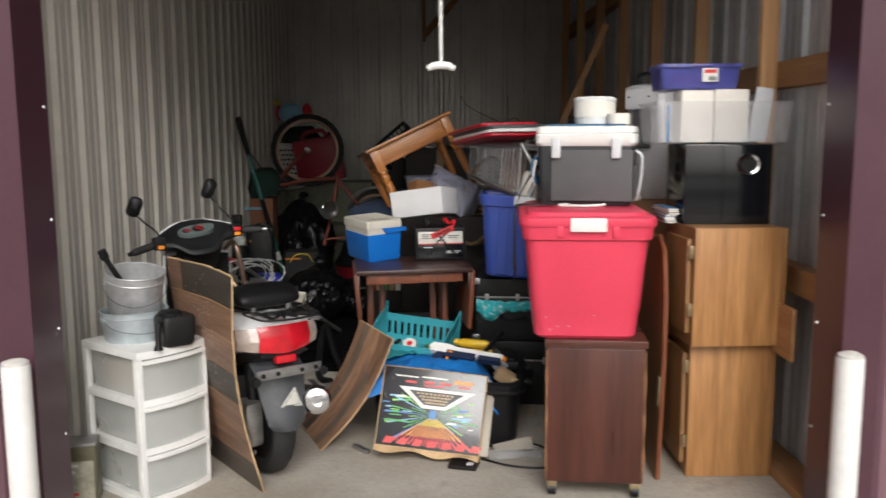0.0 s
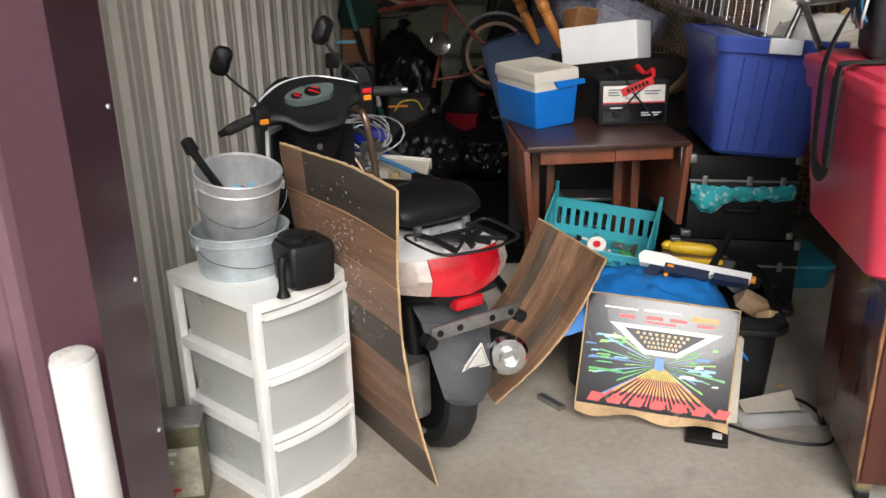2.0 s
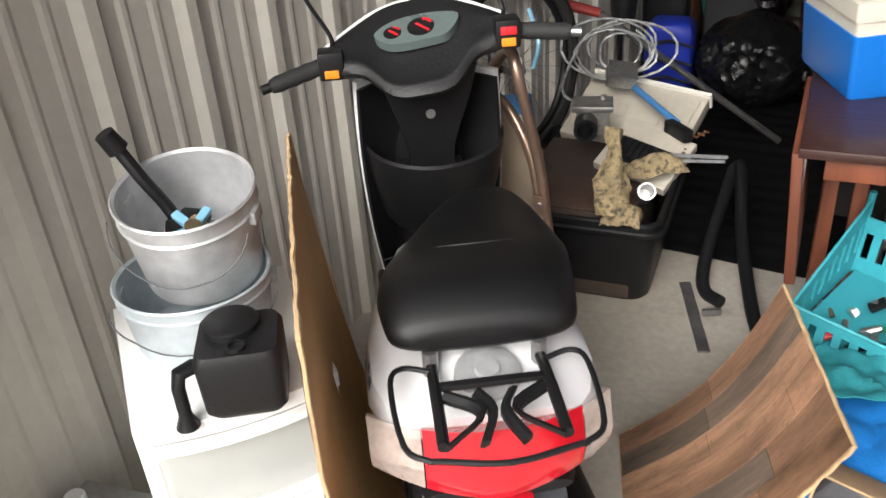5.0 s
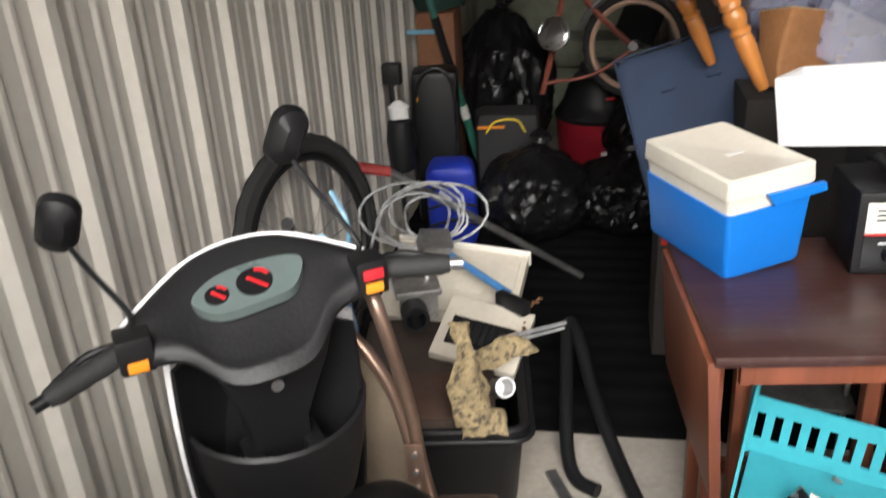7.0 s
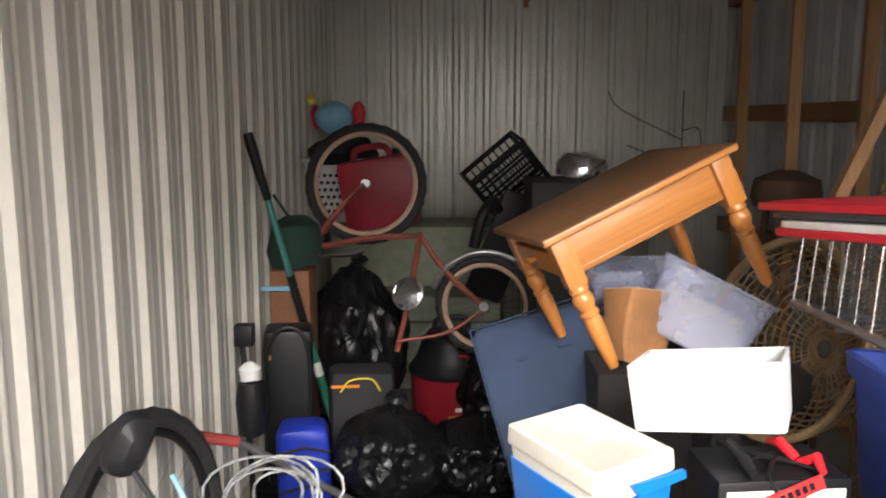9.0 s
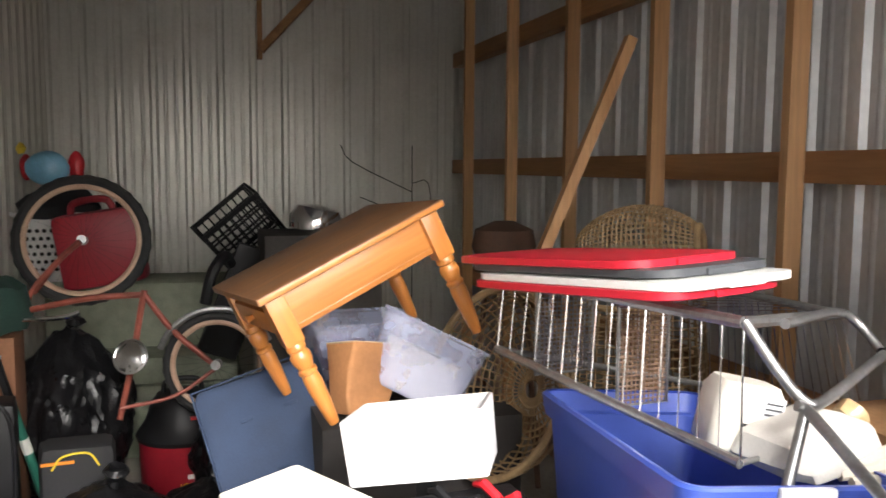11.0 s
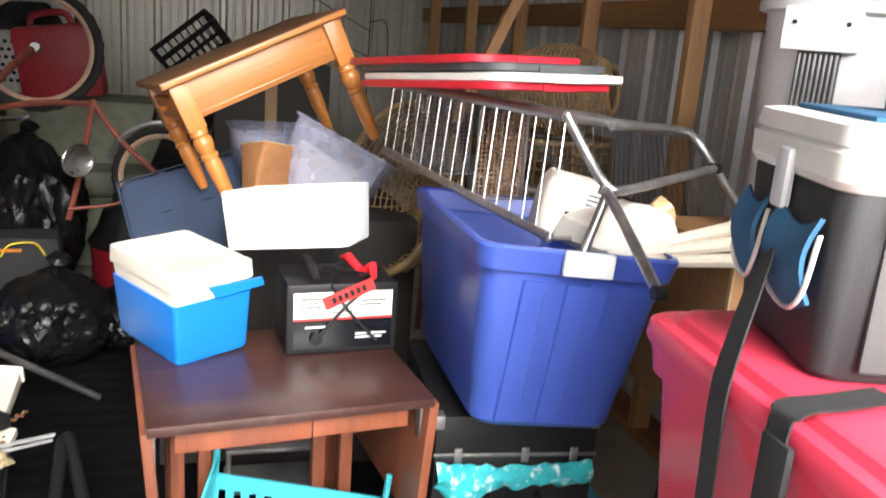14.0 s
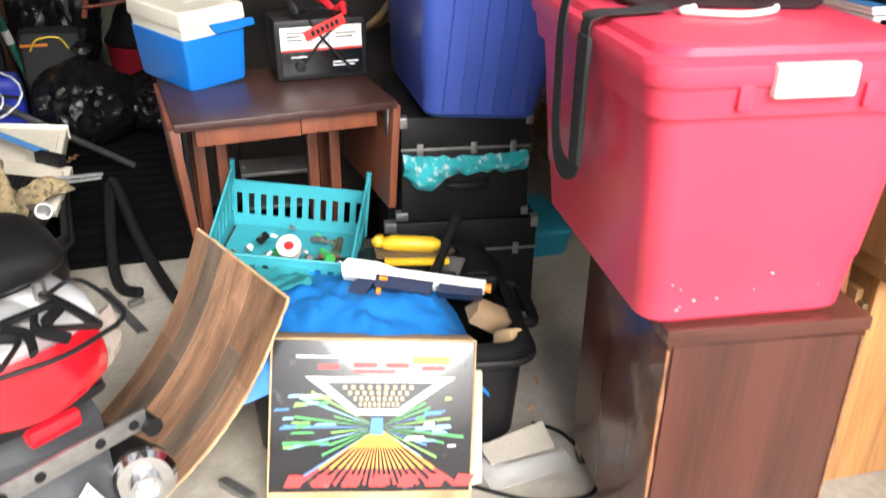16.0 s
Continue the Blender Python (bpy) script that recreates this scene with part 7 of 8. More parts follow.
# pale green armchair carrying the pile
M_UPH = mat("pale_green_upholstery", (0.26, 0.28, 0.21), 0.9, 0, 0.1, 18, 120, 0.3)
ac = thing("armchair", "pale green patterned armchair under a pile", "armchair", pose(-0.78, 7.85, 0))
part("base", B(-0.52, -0.35, 0.02, 0.52, 0.35, 0.42, 0.03), M_UPH, ac)
part("cushion", lumps(B(-0.50, -0.36, 0.42, 0.50, 0.20, 0.58, 0.05), 0.01, 8), M_UPH, ac)
part("backrest", lumps(B(-0.52, -0.10, 0.55, 0.52, 0.35, 0.95, 0.06), 0.012, 7), M_UPH, ac)

lb = thing("laundry_basket", "white perforated plastic laundry basket, overfull", "basket", pose(-1.23, 7.98, 0.952))
part("tub", tub(bmesh.new(), [(0.36, 0.26, 0), (0.37, 0.27, 0.01), (0.45, 0.35, 0.36), (0.48, 0.38, 0.365), (0.48, 0.38, 0.385)], 0.08, 0.005), M_WPLAST, lb)
bm = bmesh.new()
for i in range(9):
    for j in range(6):
        x, z = -0.15 + 0.036 * i + 0.018 * (j % 2), 0.07 + 0.043 * j
        yy = -0.135 - 0.04 * z / 0.36
        cyl(bm, (x, yy - 0.002, z), (x, yy + 0.008, z), 0.012, seg=6)
tagged(part("holes", bm, M_BLACKP, lb, "rows of round holes"), kind="stuff")
solo("dark_clothes", lumps(lumps(L([(0, 0), (0.2, 0.0), (0.22, 0.06), (0.15, 0.13), (0, 0.15)], 24), 0.03, 6), 0.012, 20), M_STRAP, "heap of dark clothes in the laundry basket", "clothes", pose(-1.23, 7.96, 1.31))
pt = bmesh.new()
bmesh.ops.create_icosphere(pt, subdivisions=3, radius=0.10, matrix=Matrix.Diagonal((1.15, 0.7, 0.95, 1)))
solo("plush_toy", lumps(pt, 0.006, 12), PRINT["cyan"], "round blue plush toy head on the clothes", "plush toy", pose(-1.27, 7.86, 1.575))
solo("plush_tuft", lumps(L([(0, 0), (0.018, 0.0), (0.026, 0.03), (0.012, 0.055), (0, 0.06)], 14), 0.006, 40), PRINT["yellow"], "small yellow plush tuft above the toy", "plush toy", pose(-1.40, 7.88, 1.655))
for x, r in ((-1.385, 0.06), (-1.13, 0.075)):
    e = bmesh.new()
    bmesh.ops.create_icosphere(e, subdivisions=3, radius=r, matrix=Matrix.Diagonal((0.6, 0.5, 1.2, 1)))
    solo("plush_cushion", lumps(e, 0.008, 14), M_REDP, "small red plush piece beside the toy", "plush toy", pose(x, 7.92, 1.58))
gcn = thing("petrol_can", "faded red plastic petrol can", "fuel can", pose(-0.955, 7.66, 0.952, 0, -9, -4) @ Matrix.Diagonal((1.02, 1.0, 1.12, 1)))
M_CANR = mat("faded_red_plastic", (0.36, 0.02, 0.035), 0.45, 0, 0.1, 5, 60, 0.08)
part("body", B(-0.21, -0.09, 0, 0.21, 0.09, 0.36, 0.035), M_CANR, gcn)
part("handle", T(smooth_path([(-0.12, 0, 0.35), (-0.09, 0, 0.41), (0.06, 0, 0.41), (0.10, 0, 0.35)], 5), 0.018, 10), M_CANR, gcn)
part("cap", C((0.14, 0, 0.355), (0.14, 0, 0.39), 0.03), M_BLACKP, gcn)

# old red bicycle lying over the pile
M_REDBIKE = mat("faded_red_paint", (0.30, 0.075, 0.05), 0.5, 0.1, 0.2, 14, 60, 0.15, dirt=0.5, dirt_c=(0.16, 0.08, 0.04))
M_GUM = mat("rusty_rim", (0.52, 0.34, 0.24), 0.6, 0, 0.1)
ob2 = thing("old_bicycle", "rusty red bicycle lying over the pile", "bicycle")
spoked(ob2, Matrix.Translation((-1.0, 7.0, 1.25)) @ Matrix.Rotation(radians(90), 4, "Z") @ Matrix.Rotation(radians(8), 4, "Y"), 0.30, 0.045, M_RUBBER, M_GUM, 30)
spoked(ob2, Matrix.Translation((-0.42, 6.70, 0.70)) @ Matrix.Rotation(radians(80), 4, "Z") @ Matrix.Rotation(radians(5), 4, "Y"), 0.235, 0.035, M_RUBBER, M_GUM, 26)
for pts, r in (([(-1.0, 6.93, 1.25), (-1.08, 6.93, 1.18), (-1.20, 6.85, 1.03), (-1.22, 6.75, 0.90)], 0.013), ([(-1.0, 7.05, 1.25), (-1.1, 7.02, 1.16), (-1.19, 6.87, 1.03)], 0.012), ([(-1.20, 6.76, 0.97), (-0.95, 6.72, 1.02), (-0.72, 6.70, 1.03)], 0.014),
               ([(-0.72, 6.70, 1.03), (-0.60, 6.70, 0.86), (-0.42, 6.70, 0.69)], 0.014), ([(-0.72, 6.70, 1.05), (-0.78, 6.66, 0.72), (-0.83, 6.62, 0.50)], 0.014), ([(-0.83, 6.62, 0.55), (-0.6, 6.66, 0.58), (-0.42, 6.68, 0.69)], 0.009)):
    part("frame_tube", T(smooth_path(pts, 4), r, 8), M_REDBIKE, ob2)
part("mudguard", T([(-0.42 + 0.255 * math.cos(a), 6.70, 0.70 + 0.255 * math.sin(a)) for a in (0.4 + 0.15 * k for k in range(17))], 0.014, 8), M_STEELD, ob2, "dull chrome mudguard")
part("handlebar", T(smooth_path([(-1.23, 6.70, 0.94), (-1.05, 6.66, 0.95), (-0.98, 6.66, 0.97)], 4), 0.011, 8), M_CHROME, ob2)
LM = Matrix.Translation((-0.775, 6.55, 0.79)) @ Euler((radians(70), 0, radians(-20))).to_matrix().to_4x4()
lamp = part("head_lamp", L([(0, -0.08), (0.04, -0.07), (0.072, -0.02), (0.076, 0.0), (0.068, 0.002), (0.0, -0.03)], 28, LM), M_CHROME, ob2, "round chrome head lamp")
part("glass", L([(0, 0.012), (0.04, 0.010), (0.066, 0.001), (0.066, -0.002), (0, 0.004)], 28, LM), M_CHROME, lamp)

# black plastic crate, chair seat and bits on the pile
cr = thing("milk_crate", "black plastic lattice crate tipped on its corner", "crate", Matrix.Translation((-0.255, 7.72, 1.235)) @ Euler((radians(15), radians(-40), radians(4))).to_matrix().to_4x4() @ Matrix.Diagonal((1.2, 1.1, 1.2, 1)))
for s in (-1, 1):
    for z in (-1, 1):
        part("rail", B(-0.16, s * 0.0 + (0.10 if s > 0 else -0.11), z * 0.12 - 0.012, 0.16, (0.11 if s > 0 else -0.10), z * 0.12 + 0.012, 0.002), M_BLACKP, cr)
        part("rail", B(s * 0.16 - 0.006, -0.11, z * 0.12 - 0.012, s * 0.16 + 0.006, 0.11, z * 0.12 + 0.012, 0.002), M_BLACKP, cr)
for y in (-0.105, 0.105):
    for k in range(9):
        part("slat", B(-0.15 + 0.036 * k, y - 0.003, -0.11, -0.142 + 0.036 * k, y + 0.003, 0.11), M_BLACKP, cr)
    for k in range(3):
        part("slat", B(-0.155, y - 0.004, -0.065 + 0.06 * k, 0.155, y + 0.004, -0.055 + 0.06 * k), M_BLACKP, cr)
for s in (-1, 1):
    for y in (-0.105, 0.105):
        part("post", B(s * 0.155 - 0.008, y - 0.008, -0.12, s * 0.155 + 0.008, y + 0.008, 0.12, 0.002), M_BLACKP, cr)
bk2 = thing("black_chair", "black plastic chair wedged beside the crate", "chair", pose(-0.42, 7.35, 0.6, 10, 20, 10))
part("back_panel", B(-0.10, -0.02, 0, 0.12, 0.02, 0.62, 0.02), M_BLACKM, bk2)
part("arm", T(smooth_path([(-0.1, -0.02, 0.5), (-0.16, -0.08, 0.54), (-0.2, -0.15, 0.45), (-0.18, -0.16, 0.3)], 5), 0.03, 8), M_BLACKM, bk2)
solo("chrome_appliance", lumps(L([(0, 0), (0.13, 0), (0.14, 0.06), (0.11, 0.12), (0, 0.14)], 28), 0.006, 10), M_CHROME, "dented chrome appliance behind the pine table", "appliance", pose(0.09, 7.2, 1.26, 0, 12, 0))
bx = thing("stacked_carton", "dark storage carton under the pile at the back", "carton", pose(0.10, 7.2, 0))
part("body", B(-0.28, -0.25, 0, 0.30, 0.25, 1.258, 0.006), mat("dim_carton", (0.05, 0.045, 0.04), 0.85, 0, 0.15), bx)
part("tape", B(-0.03, -0.252, 0, 0.03, -0.2502, 1.25), M_CARD, bx)
gb2 = thing("green_cloth", "dark green cloth bag hanging by the wall", "bag", pose(-1.31, 6.75, 0.72))
part("bag", lumps(lumps(L([(0, 0.16), (0.10, 0.16), (0.13, 0.24), (0.11, 0.36), (0.05, 0.40), (0, 0.40)], 24), 0.03, 8), 0.01, 30), mat("dark_green_cloth", (0.018, 0.05, 0.038), 0.9, 0, 0.15, 8, 100, 0.3), gb2)
part("strap", T([(-0.02, 0, 0.38), (-0.1, 0, 0.5)], 0.008, 6), M_STRAP, gb2)
tc = thing("terracotta_carton", "orange-brown carton stack by the wall", "carton", pose(-1.31, 6.72, 0))
part("body", B(-0.10, -0.1, 0, 0.08, 0.12, 0.88, 0.008), mat("orange_card", (0.24, 0.105, 0.052), 0.8, 0, 0.12), tc)
part("band", B(-0.14, -0.115, 0.79, 0.03, -0.102, 0.81, 0.002), PRINT["cyan"], tc)
sc = thing("suitcase", "black upright suitcase by the wall", "suitcase", pose(-1.27, 6.30, 0, 0, 0, 8))
part("shell", B(-0.10, -0.08, 0.02, 0.10, 0.10, 0.70, 0.03), M_BLACKP, sc)
part("frame", T(smooth_path([(-0.085, -0.07, 0.2), (-0.085, -0.09, 0.6), (0, -0.09, 0.72), (0.085, -0.09, 0.62), (0.085, -0.07, 0.2)], 5), 0.009, 8), M_BLACKP, sc)
part("badge", B(-0.09, -0.088, 0.58, -0.07, -0.081, 0.60, 0.002), M_ORANGE, sc)
bb2 = thing("blue_pack", "bright blue nylon pack with black straps", "bag", pose(-1.17, 6.05, 0, 0, 0, 10))
part("pack", lumps(lumps(B(-0.10, -0.09, 0, 0.10, 0.09, 0.37, 0.05, None, 4), 0.02, 12), 0.006, 40), mat("blue_nylon", (0.012, 0.035, 0.42), 0.5, 0, 0.15, 9, 200, 0.3), bb2)
for z in (0.12, 0.2, 0.28):
    part("strap", T([(-0.10, -0.10, z), (0, -0.115, z + 0.03), (0.1, -0.1, z)], 0.006, 6), M_STRAP, bb2)
fm = thing("ski_glove", "black glove with a white cuff on a pole", "glove", pose(-1.33, 5.86, 0.0))
part("pole", T([(0, 0, 0), (-0.03, 0.02, 0.80)], 0.012, 8), M_BLACKP, fm)
part("cuff", lumps(L([(0, 0.60), (0.034, 0.61), (0.042, 0.65), (0.02, 0.67), (0, 0.68)], 16), 0.008, 30), M_WPLAST, fm, "white fleece cuff")
part("body", lumps(L([(0, 0.38), (0.05, 0.4), (0.06, 0.52), (0.05, 0.60), (0, 0.60)], 16), 0.01, 20), M_BLACKM, fm)
part("clip", B(-0.05, -0.03, 0.74, 0.02, 0.03, 0.82, 0.008), M_BLACKM, fm)
yb = thing("tool_bag", "grey tool bag with yellow trim", "bag", pose(-0.98, 6.38, 0, 0, 0, 6))
part("bag", lumps(B(-0.13, -0.1, 0, 0.15, 0.1, 0.50, 0.04), 0.015, 12), mat("charcoal_nylon", (0.02, 0.02, 0.022), 0.8, 0, 0.1), yb)
part("handle", T(smooth_path([(-0.08, -0.1, 0.42), (-0.04, -0.12, 0.475), (0.05, -0.12, 0.48), (0.09, -0.1, 0.42)], 5), 0.0045, 8), PRINT["yellow"], yb, "yellow handle")
part("trim", B(-0.12, -0.108, 0.44, 0.0, -0.1, 0.452), PRINT["orange"], yb)

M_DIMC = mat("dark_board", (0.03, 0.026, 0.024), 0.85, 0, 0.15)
# ---- pile in the middle: cushion, bins, pine table ----
sup = thing("moving_carton", "large dark moving carton under the bins", "carton", pose(0.13, 5.42, 0))
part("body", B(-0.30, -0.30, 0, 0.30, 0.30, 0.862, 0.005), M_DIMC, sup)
part("tape", B(-0.03, -0.3015, 0, 0.03, -0.3002, 0.86), M_BLACKM, sup)
M_NAVYC = mat("navy_cushion_cloth", (0.035, 0.055, 0.105), 0.9, 0, 0.1, 8, 200, 0.3)
cu = thing("seat_cushion", "folded navy blue seat cushion", "cushion", Matrix.Translation((-0.235, 5.33, 0.64)) @ Euler((radians(-26), radians(-19), radians(-4))).to_matrix().to_4x4())
part("pad", lumps(B(-0.20, -0.05, -0.14, 0.20, 0.06, 0.36, 0.035, None, 4), 0.022, 7), M_NAVYC, cu)
for x, z in ((-0.06, 0.22), (0.08, 0.22), (0.0, 0.05)):
    part("button", lumps(B(x - 0.02, -0.056, z - 0.006, x + 0.02, -0.048, z + 0.006, 0.003), 0.003, 30), M_NAVYC, cu)
part("piping", T([(-0.195, -0.048, -0.135), (0.195, -0.048, -0.135), (0.195, -0.048, 0.355), (-0.195, -0.048, 0.355)], 0.005, 6, True), M_NAVYC, cu)
cw = thing("cushion_box", "dark crate of books under the cushion", "crate", pose(-0.30, 5.28, 0))
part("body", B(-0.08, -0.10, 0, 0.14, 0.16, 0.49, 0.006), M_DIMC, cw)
rnd = random.Random(2)
for k in range(5):
    part("book", B(-0.07 + 0.04 * k, -0.105, 0.40, -0.038 + 0.04 * k, 0.1, 0.60 + 0.02 * (k % 3), 0.002), (PRINT["red"], PRINT["tan"], PRINT["green"], M_CARD, M_PAPER)[k], cw)
M_CLRBIN = mat("clear_lilac_plastic", (0.62, 0.65, 0.86), 0.2, 0, 0.03, 5, 20, 0.0, alpha=0.34)
for k, (m, w, d, h) in enumerate(((Matrix.Translation((0.02, 5.58, 0.865)) @ Euler((0, 0, radians(4))).to_matrix().to_4x4(), 0.34, 0.28, 0.22),
                                  (Matrix.Translation((0.115, 5.27, 0.90)) @ Euler((radians(-14), radians(24), radians(-26))).to_matrix().to_4x4(), 0.33, 0.22, 0.21))):
    b = thing("clear_bin", "open lilac-tinted clear plastic bin", "storage box", m, "clear bins under the pine table")
    part("tub", tub(bmesh.new(), [(w - 0.05, d - 0.05, 0), (w - 0.04, d - 0.04, 0.008), (w, d, h), (w + 0.02, d + 0.02, h + 0.004), (w + 0.02, d + 0.02, h + 0.012)], 0.025, 0.004), M_CLRBIN, b)
    part("content", lumps(B(-w / 2 + 0.04, -d / 2 + 0.04, 0.01, w / 2 - 0.04, d / 2 - 0.04, h * 0.7, 0.01), 0.012, 14, k), M_PAPER if k else mat("purple_cloth", (0.10, 0.05, 0.22), 0.9), b)
ps = thing("paper_sack", "crumpled brown paper sack", "paper bag", Matrix.Translation((-0.045, 5.24, 0.865)) @ Euler((radians(-8), radians(10), radians(28))).to_matrix().to_4x4())
part("sack", lumps(lumps(tub(bmesh.new(), [(0.15, 0.10, 0), (0.16, 0.11, 0.06), (0.165, 0.12, 0.13), (0.175, 0.13, 0.21)], 0.012, 0.004), 0.014, 12), 0.005, 45), mat("brown_paper", (0.42, 0.19, 0.075), 0.8, 0, 0.12, 9, 80, 0.25), ps)
part("lip", lumps(T([(x, y, 0.21) for x, y in rounded(0.172, 0.128, 0.012)], 0.003, 5, True), 0.012, 12), M_CARDL, ps)

M_PINET = wood("orange_pine", (0.56, 0.225, 0.055), (0.42, 0.155, 0.035), 0, 9, 0.35, coat=0.3)
M_PINETZ = wood("orange_pine_leg", (0.56, 0.215, 0.05), (0.43, 0.155, 0.035), 2, 12, 0.32, coat=0.3)
M_PINETOP = wood("worn_pine_top", (0.27, 0.125, 0.05), (0.17, 0.08, 0.038), 0, 10, 0.5, dirt=0.3)
ETM = Matrix.Translation((0.002, 5.174, 1.028)) @ Euler((radians(-4.4), radians(-25.1), radians(12.1))).to_matrix().to_4x4()
TW, TD, TH = 0.556, 0.525, 0.385
et = thing("pine_side_table", "orange pine side table with turned legs, tipped over the pile", "table", ETM)
part("tabletop", B(-TW / 2, -TD / 2, TH - 0.02, TW / 2, TD / 2, TH, 0.005), M_PINETOP, et, "scuffed brown tabletop")
part("top_edge", B(-TW / 2 + 0.004, -TD / 2 - 0.003, TH - 0.018, TW / 2 - 0.004, -TD / 2 + 0.004, TH - 0.003, 0.003), M_PINET, et)
lx, ly = TW / 2 - 0.045, TD / 2 - 0.05
for s in (-1, 1):
    ap = part("apron", B(-lx, s * ly - 0.010 - 0.012 * (s > 0) + 0.0, TH - 0.125, lx, s * ly + 0.010 - 0.0, TH - 0.0205, 0.002), M_PINET, et)
    part("bead", B(-lx + 0.03, s * ly + 0.0105 * s - 0.002, TH - 0.115, lx - 0.03, s * ly + 0.0105 * s + 0.002, TH - 0.110, 0.001), M_PINET, ap)
    part("apron", B(s * lx - 0.010, -ly, TH - 0.125 if s > 0 else TH - 0.05, s * lx + 0.010, ly, TH - 0.0205, 0.002), M_PINET, et)
dr = part("drawer", B(-lx - 0.022, -ly + 0.04, TH - 0.118, -lx - 0.004, ly - 0.04, TH - 0.055, 0.003), M_PINET, et, "small pine drawer front")
part("knob", L([(0, 0), (0.008, 0), (0.008, 0.01), (0.014, 0.02), (0, 0.025)], 14, pose(-lx - 0.022, 0, TH - 0.085, 0, -90, 0)), M_PINETZ, dr)
for sx in (-1, 1):
    for sy in (-1, 1):
        lg = part("leg", B(sx * lx - 0.026, sy * ly - 0.026, TH - 0.15, sx * lx + 0.026, sy * ly + 0.026, TH - 0.0205, 0.003), M_PINETZ, et, "turned pine leg")
        prof = [(0, 0.0), (0.013, 0.0), (0.017, 0.02), (0.020, 0.06), (0.023, 0.10), (0.024, 0.13), (0.021, 0.148), (0.025, 0.152), (0.025, 0.160), (0.020, 0.166), (0.027, 0.185), (0.028, 0.20), (0.021, 0.214), (0.026, 0.219), (0.026, 0.228), (0.022, 0.236), (0, 0.236)]
        part("turning", L(prof, 20, pose(sx * lx, sy * ly, 0)), M_PINETZ, lg)

# wicker pieces
M_WICK = mat("wicker", (0.36, 0.24, 0.12), 0.7, 0, 0.2, 18, 90, 0.3)


def weave(name, label, cat, m, rings_n, fn, cross=40, r=0.0035):
    """A woven shell: hoops fn(k) -> (radius, z) crossed by stakes."""
    w = thing(name, label, cat, m)
    bm = bmesh.new()
    hoops = [fn(k / (rings_n - 1)) for k in range(rings_n)]
    for i, (q, z) in enumerate(hoops):
        tube(bm, [(q * math.cos(a) * (1 + 0.012 * (-1) ** (j + i)), q * math.sin(a) * (1 + 0.012 * (-1) ** (j + i)), z) for j, a in enumerate(2 * math.pi * j / 40 for j in range(40))], r, 5, True)
    tagged(part("weave", bm, M_WICK, w, "woven cane hoops"), kind="stuff")
    bm = bmesh.new()
    for j in range(cross):
        a = 2 * math.pi * j / cross
        tube(bm, [(q * math.cos(a), q * math.sin(a), z) for q, z in hoops], r * 0.9, 4)
    tagged(part("cane", bm, M_WICK, w, "upright cane stakes"), kind="stuff")
    q, z = hoops[-1]
    part("rim", T([(q * math.cos(a), q * math.sin(a), z) for a in (2 * math.pi * j / 40 for j in range(40))], 0.012, 8, True), M_WICK, w, "thick cane rim")
    return w


weave("wicker_bowl", "round woven wicker basket chair on its side", "wicker chair", Matrix.Translation((0.36, 5.12, 0.96)) @ Euler((radians(20), radians(-72), 0)).to_matrix().to_4x4(), 16, lambda u: (0.03 + 0.25 * math.sin(u * 1.5), -0.13 + 0.17 * u * u))
weave("wicker_hamper", "round wicker hamper against the studs", "hamper", pose(1.09, 5.62, 0.0), 34, lambda u: (0.235 + 0.03 * math.sin(u * 3), 1.10 * u))
weave("wicker_drum", "round wicker drum lying on its side on the hamper", "wicker seat", Matrix.Translation((1.08, 5.60, 1.285)) @ Euler((radians(4), radians(84), radians(-38))).to_matrix().to_4x4(), 26, lambda u: (0.05 + 0.125 * math.sin(0.12 + 2.9 * u) ** 0.6, -0.22 + 0.44 * u), 46)

# wire trolley lying on the blue tote
tw = thing("wire_trolley", "chrome wire trolley lying on its side", "trolley")
A0, A1 = Vector((0.235, 4.82, 1.135)), Vector((0.437, 4.10, 1.066))
C0, C1 = Vector((0.252, 4.82, 1.318)), Vector((0.462, 4.14, 1.315))
D0, D1 = Vector((0.98, 4.92, 1.245)), Vector((0.93, 4.42, 1.262))
E0, E1 = Vector((1.0, 4.92, 0.95)), Vector((1.05, 4.45, 0.97))
for a, b, r in ((A0, A1, 0.011), (C0, C1, 0.012), (C1, D1, 0.012), (D0, D1, 0.010), (C0, D0, 0.010), (A0, E0, 0.008), (E0, E1, 0.006), (A1, E1, 0.006)):
    part("rail", T([a, b], r, 10), M_STEELD, tw)
for k in range(16):
    u = k / 15
    part("wire", T([A0.lerp(A1, u), C0.lerp(C1, u)], 0.0022 if k % 5 == 0 else 0.0013, 6), M_CHROME, tw)
for k in range(22):
    u = k / 21
    part("wire", T([A0.lerp(E0, u), C0.lerp(D0, u)], 0.0013, 5), M_CHROME, tw)
for k in range(17):
    u = k / 16
    part("wire", T([E0.lerp(E1, u) + Vector((0, 0, 0.0)), E0.lerp(E1, u).lerp(D0.lerp(D1, u), 0.95)], 0.0013, 5), M_CHROME, tw)
for k in range(12):
    u = k / 11
    part("wire", T([C0.lerp(C1, u), D0.lerp(D1, u)], 0.0013, 5), M_CHROME, tw)


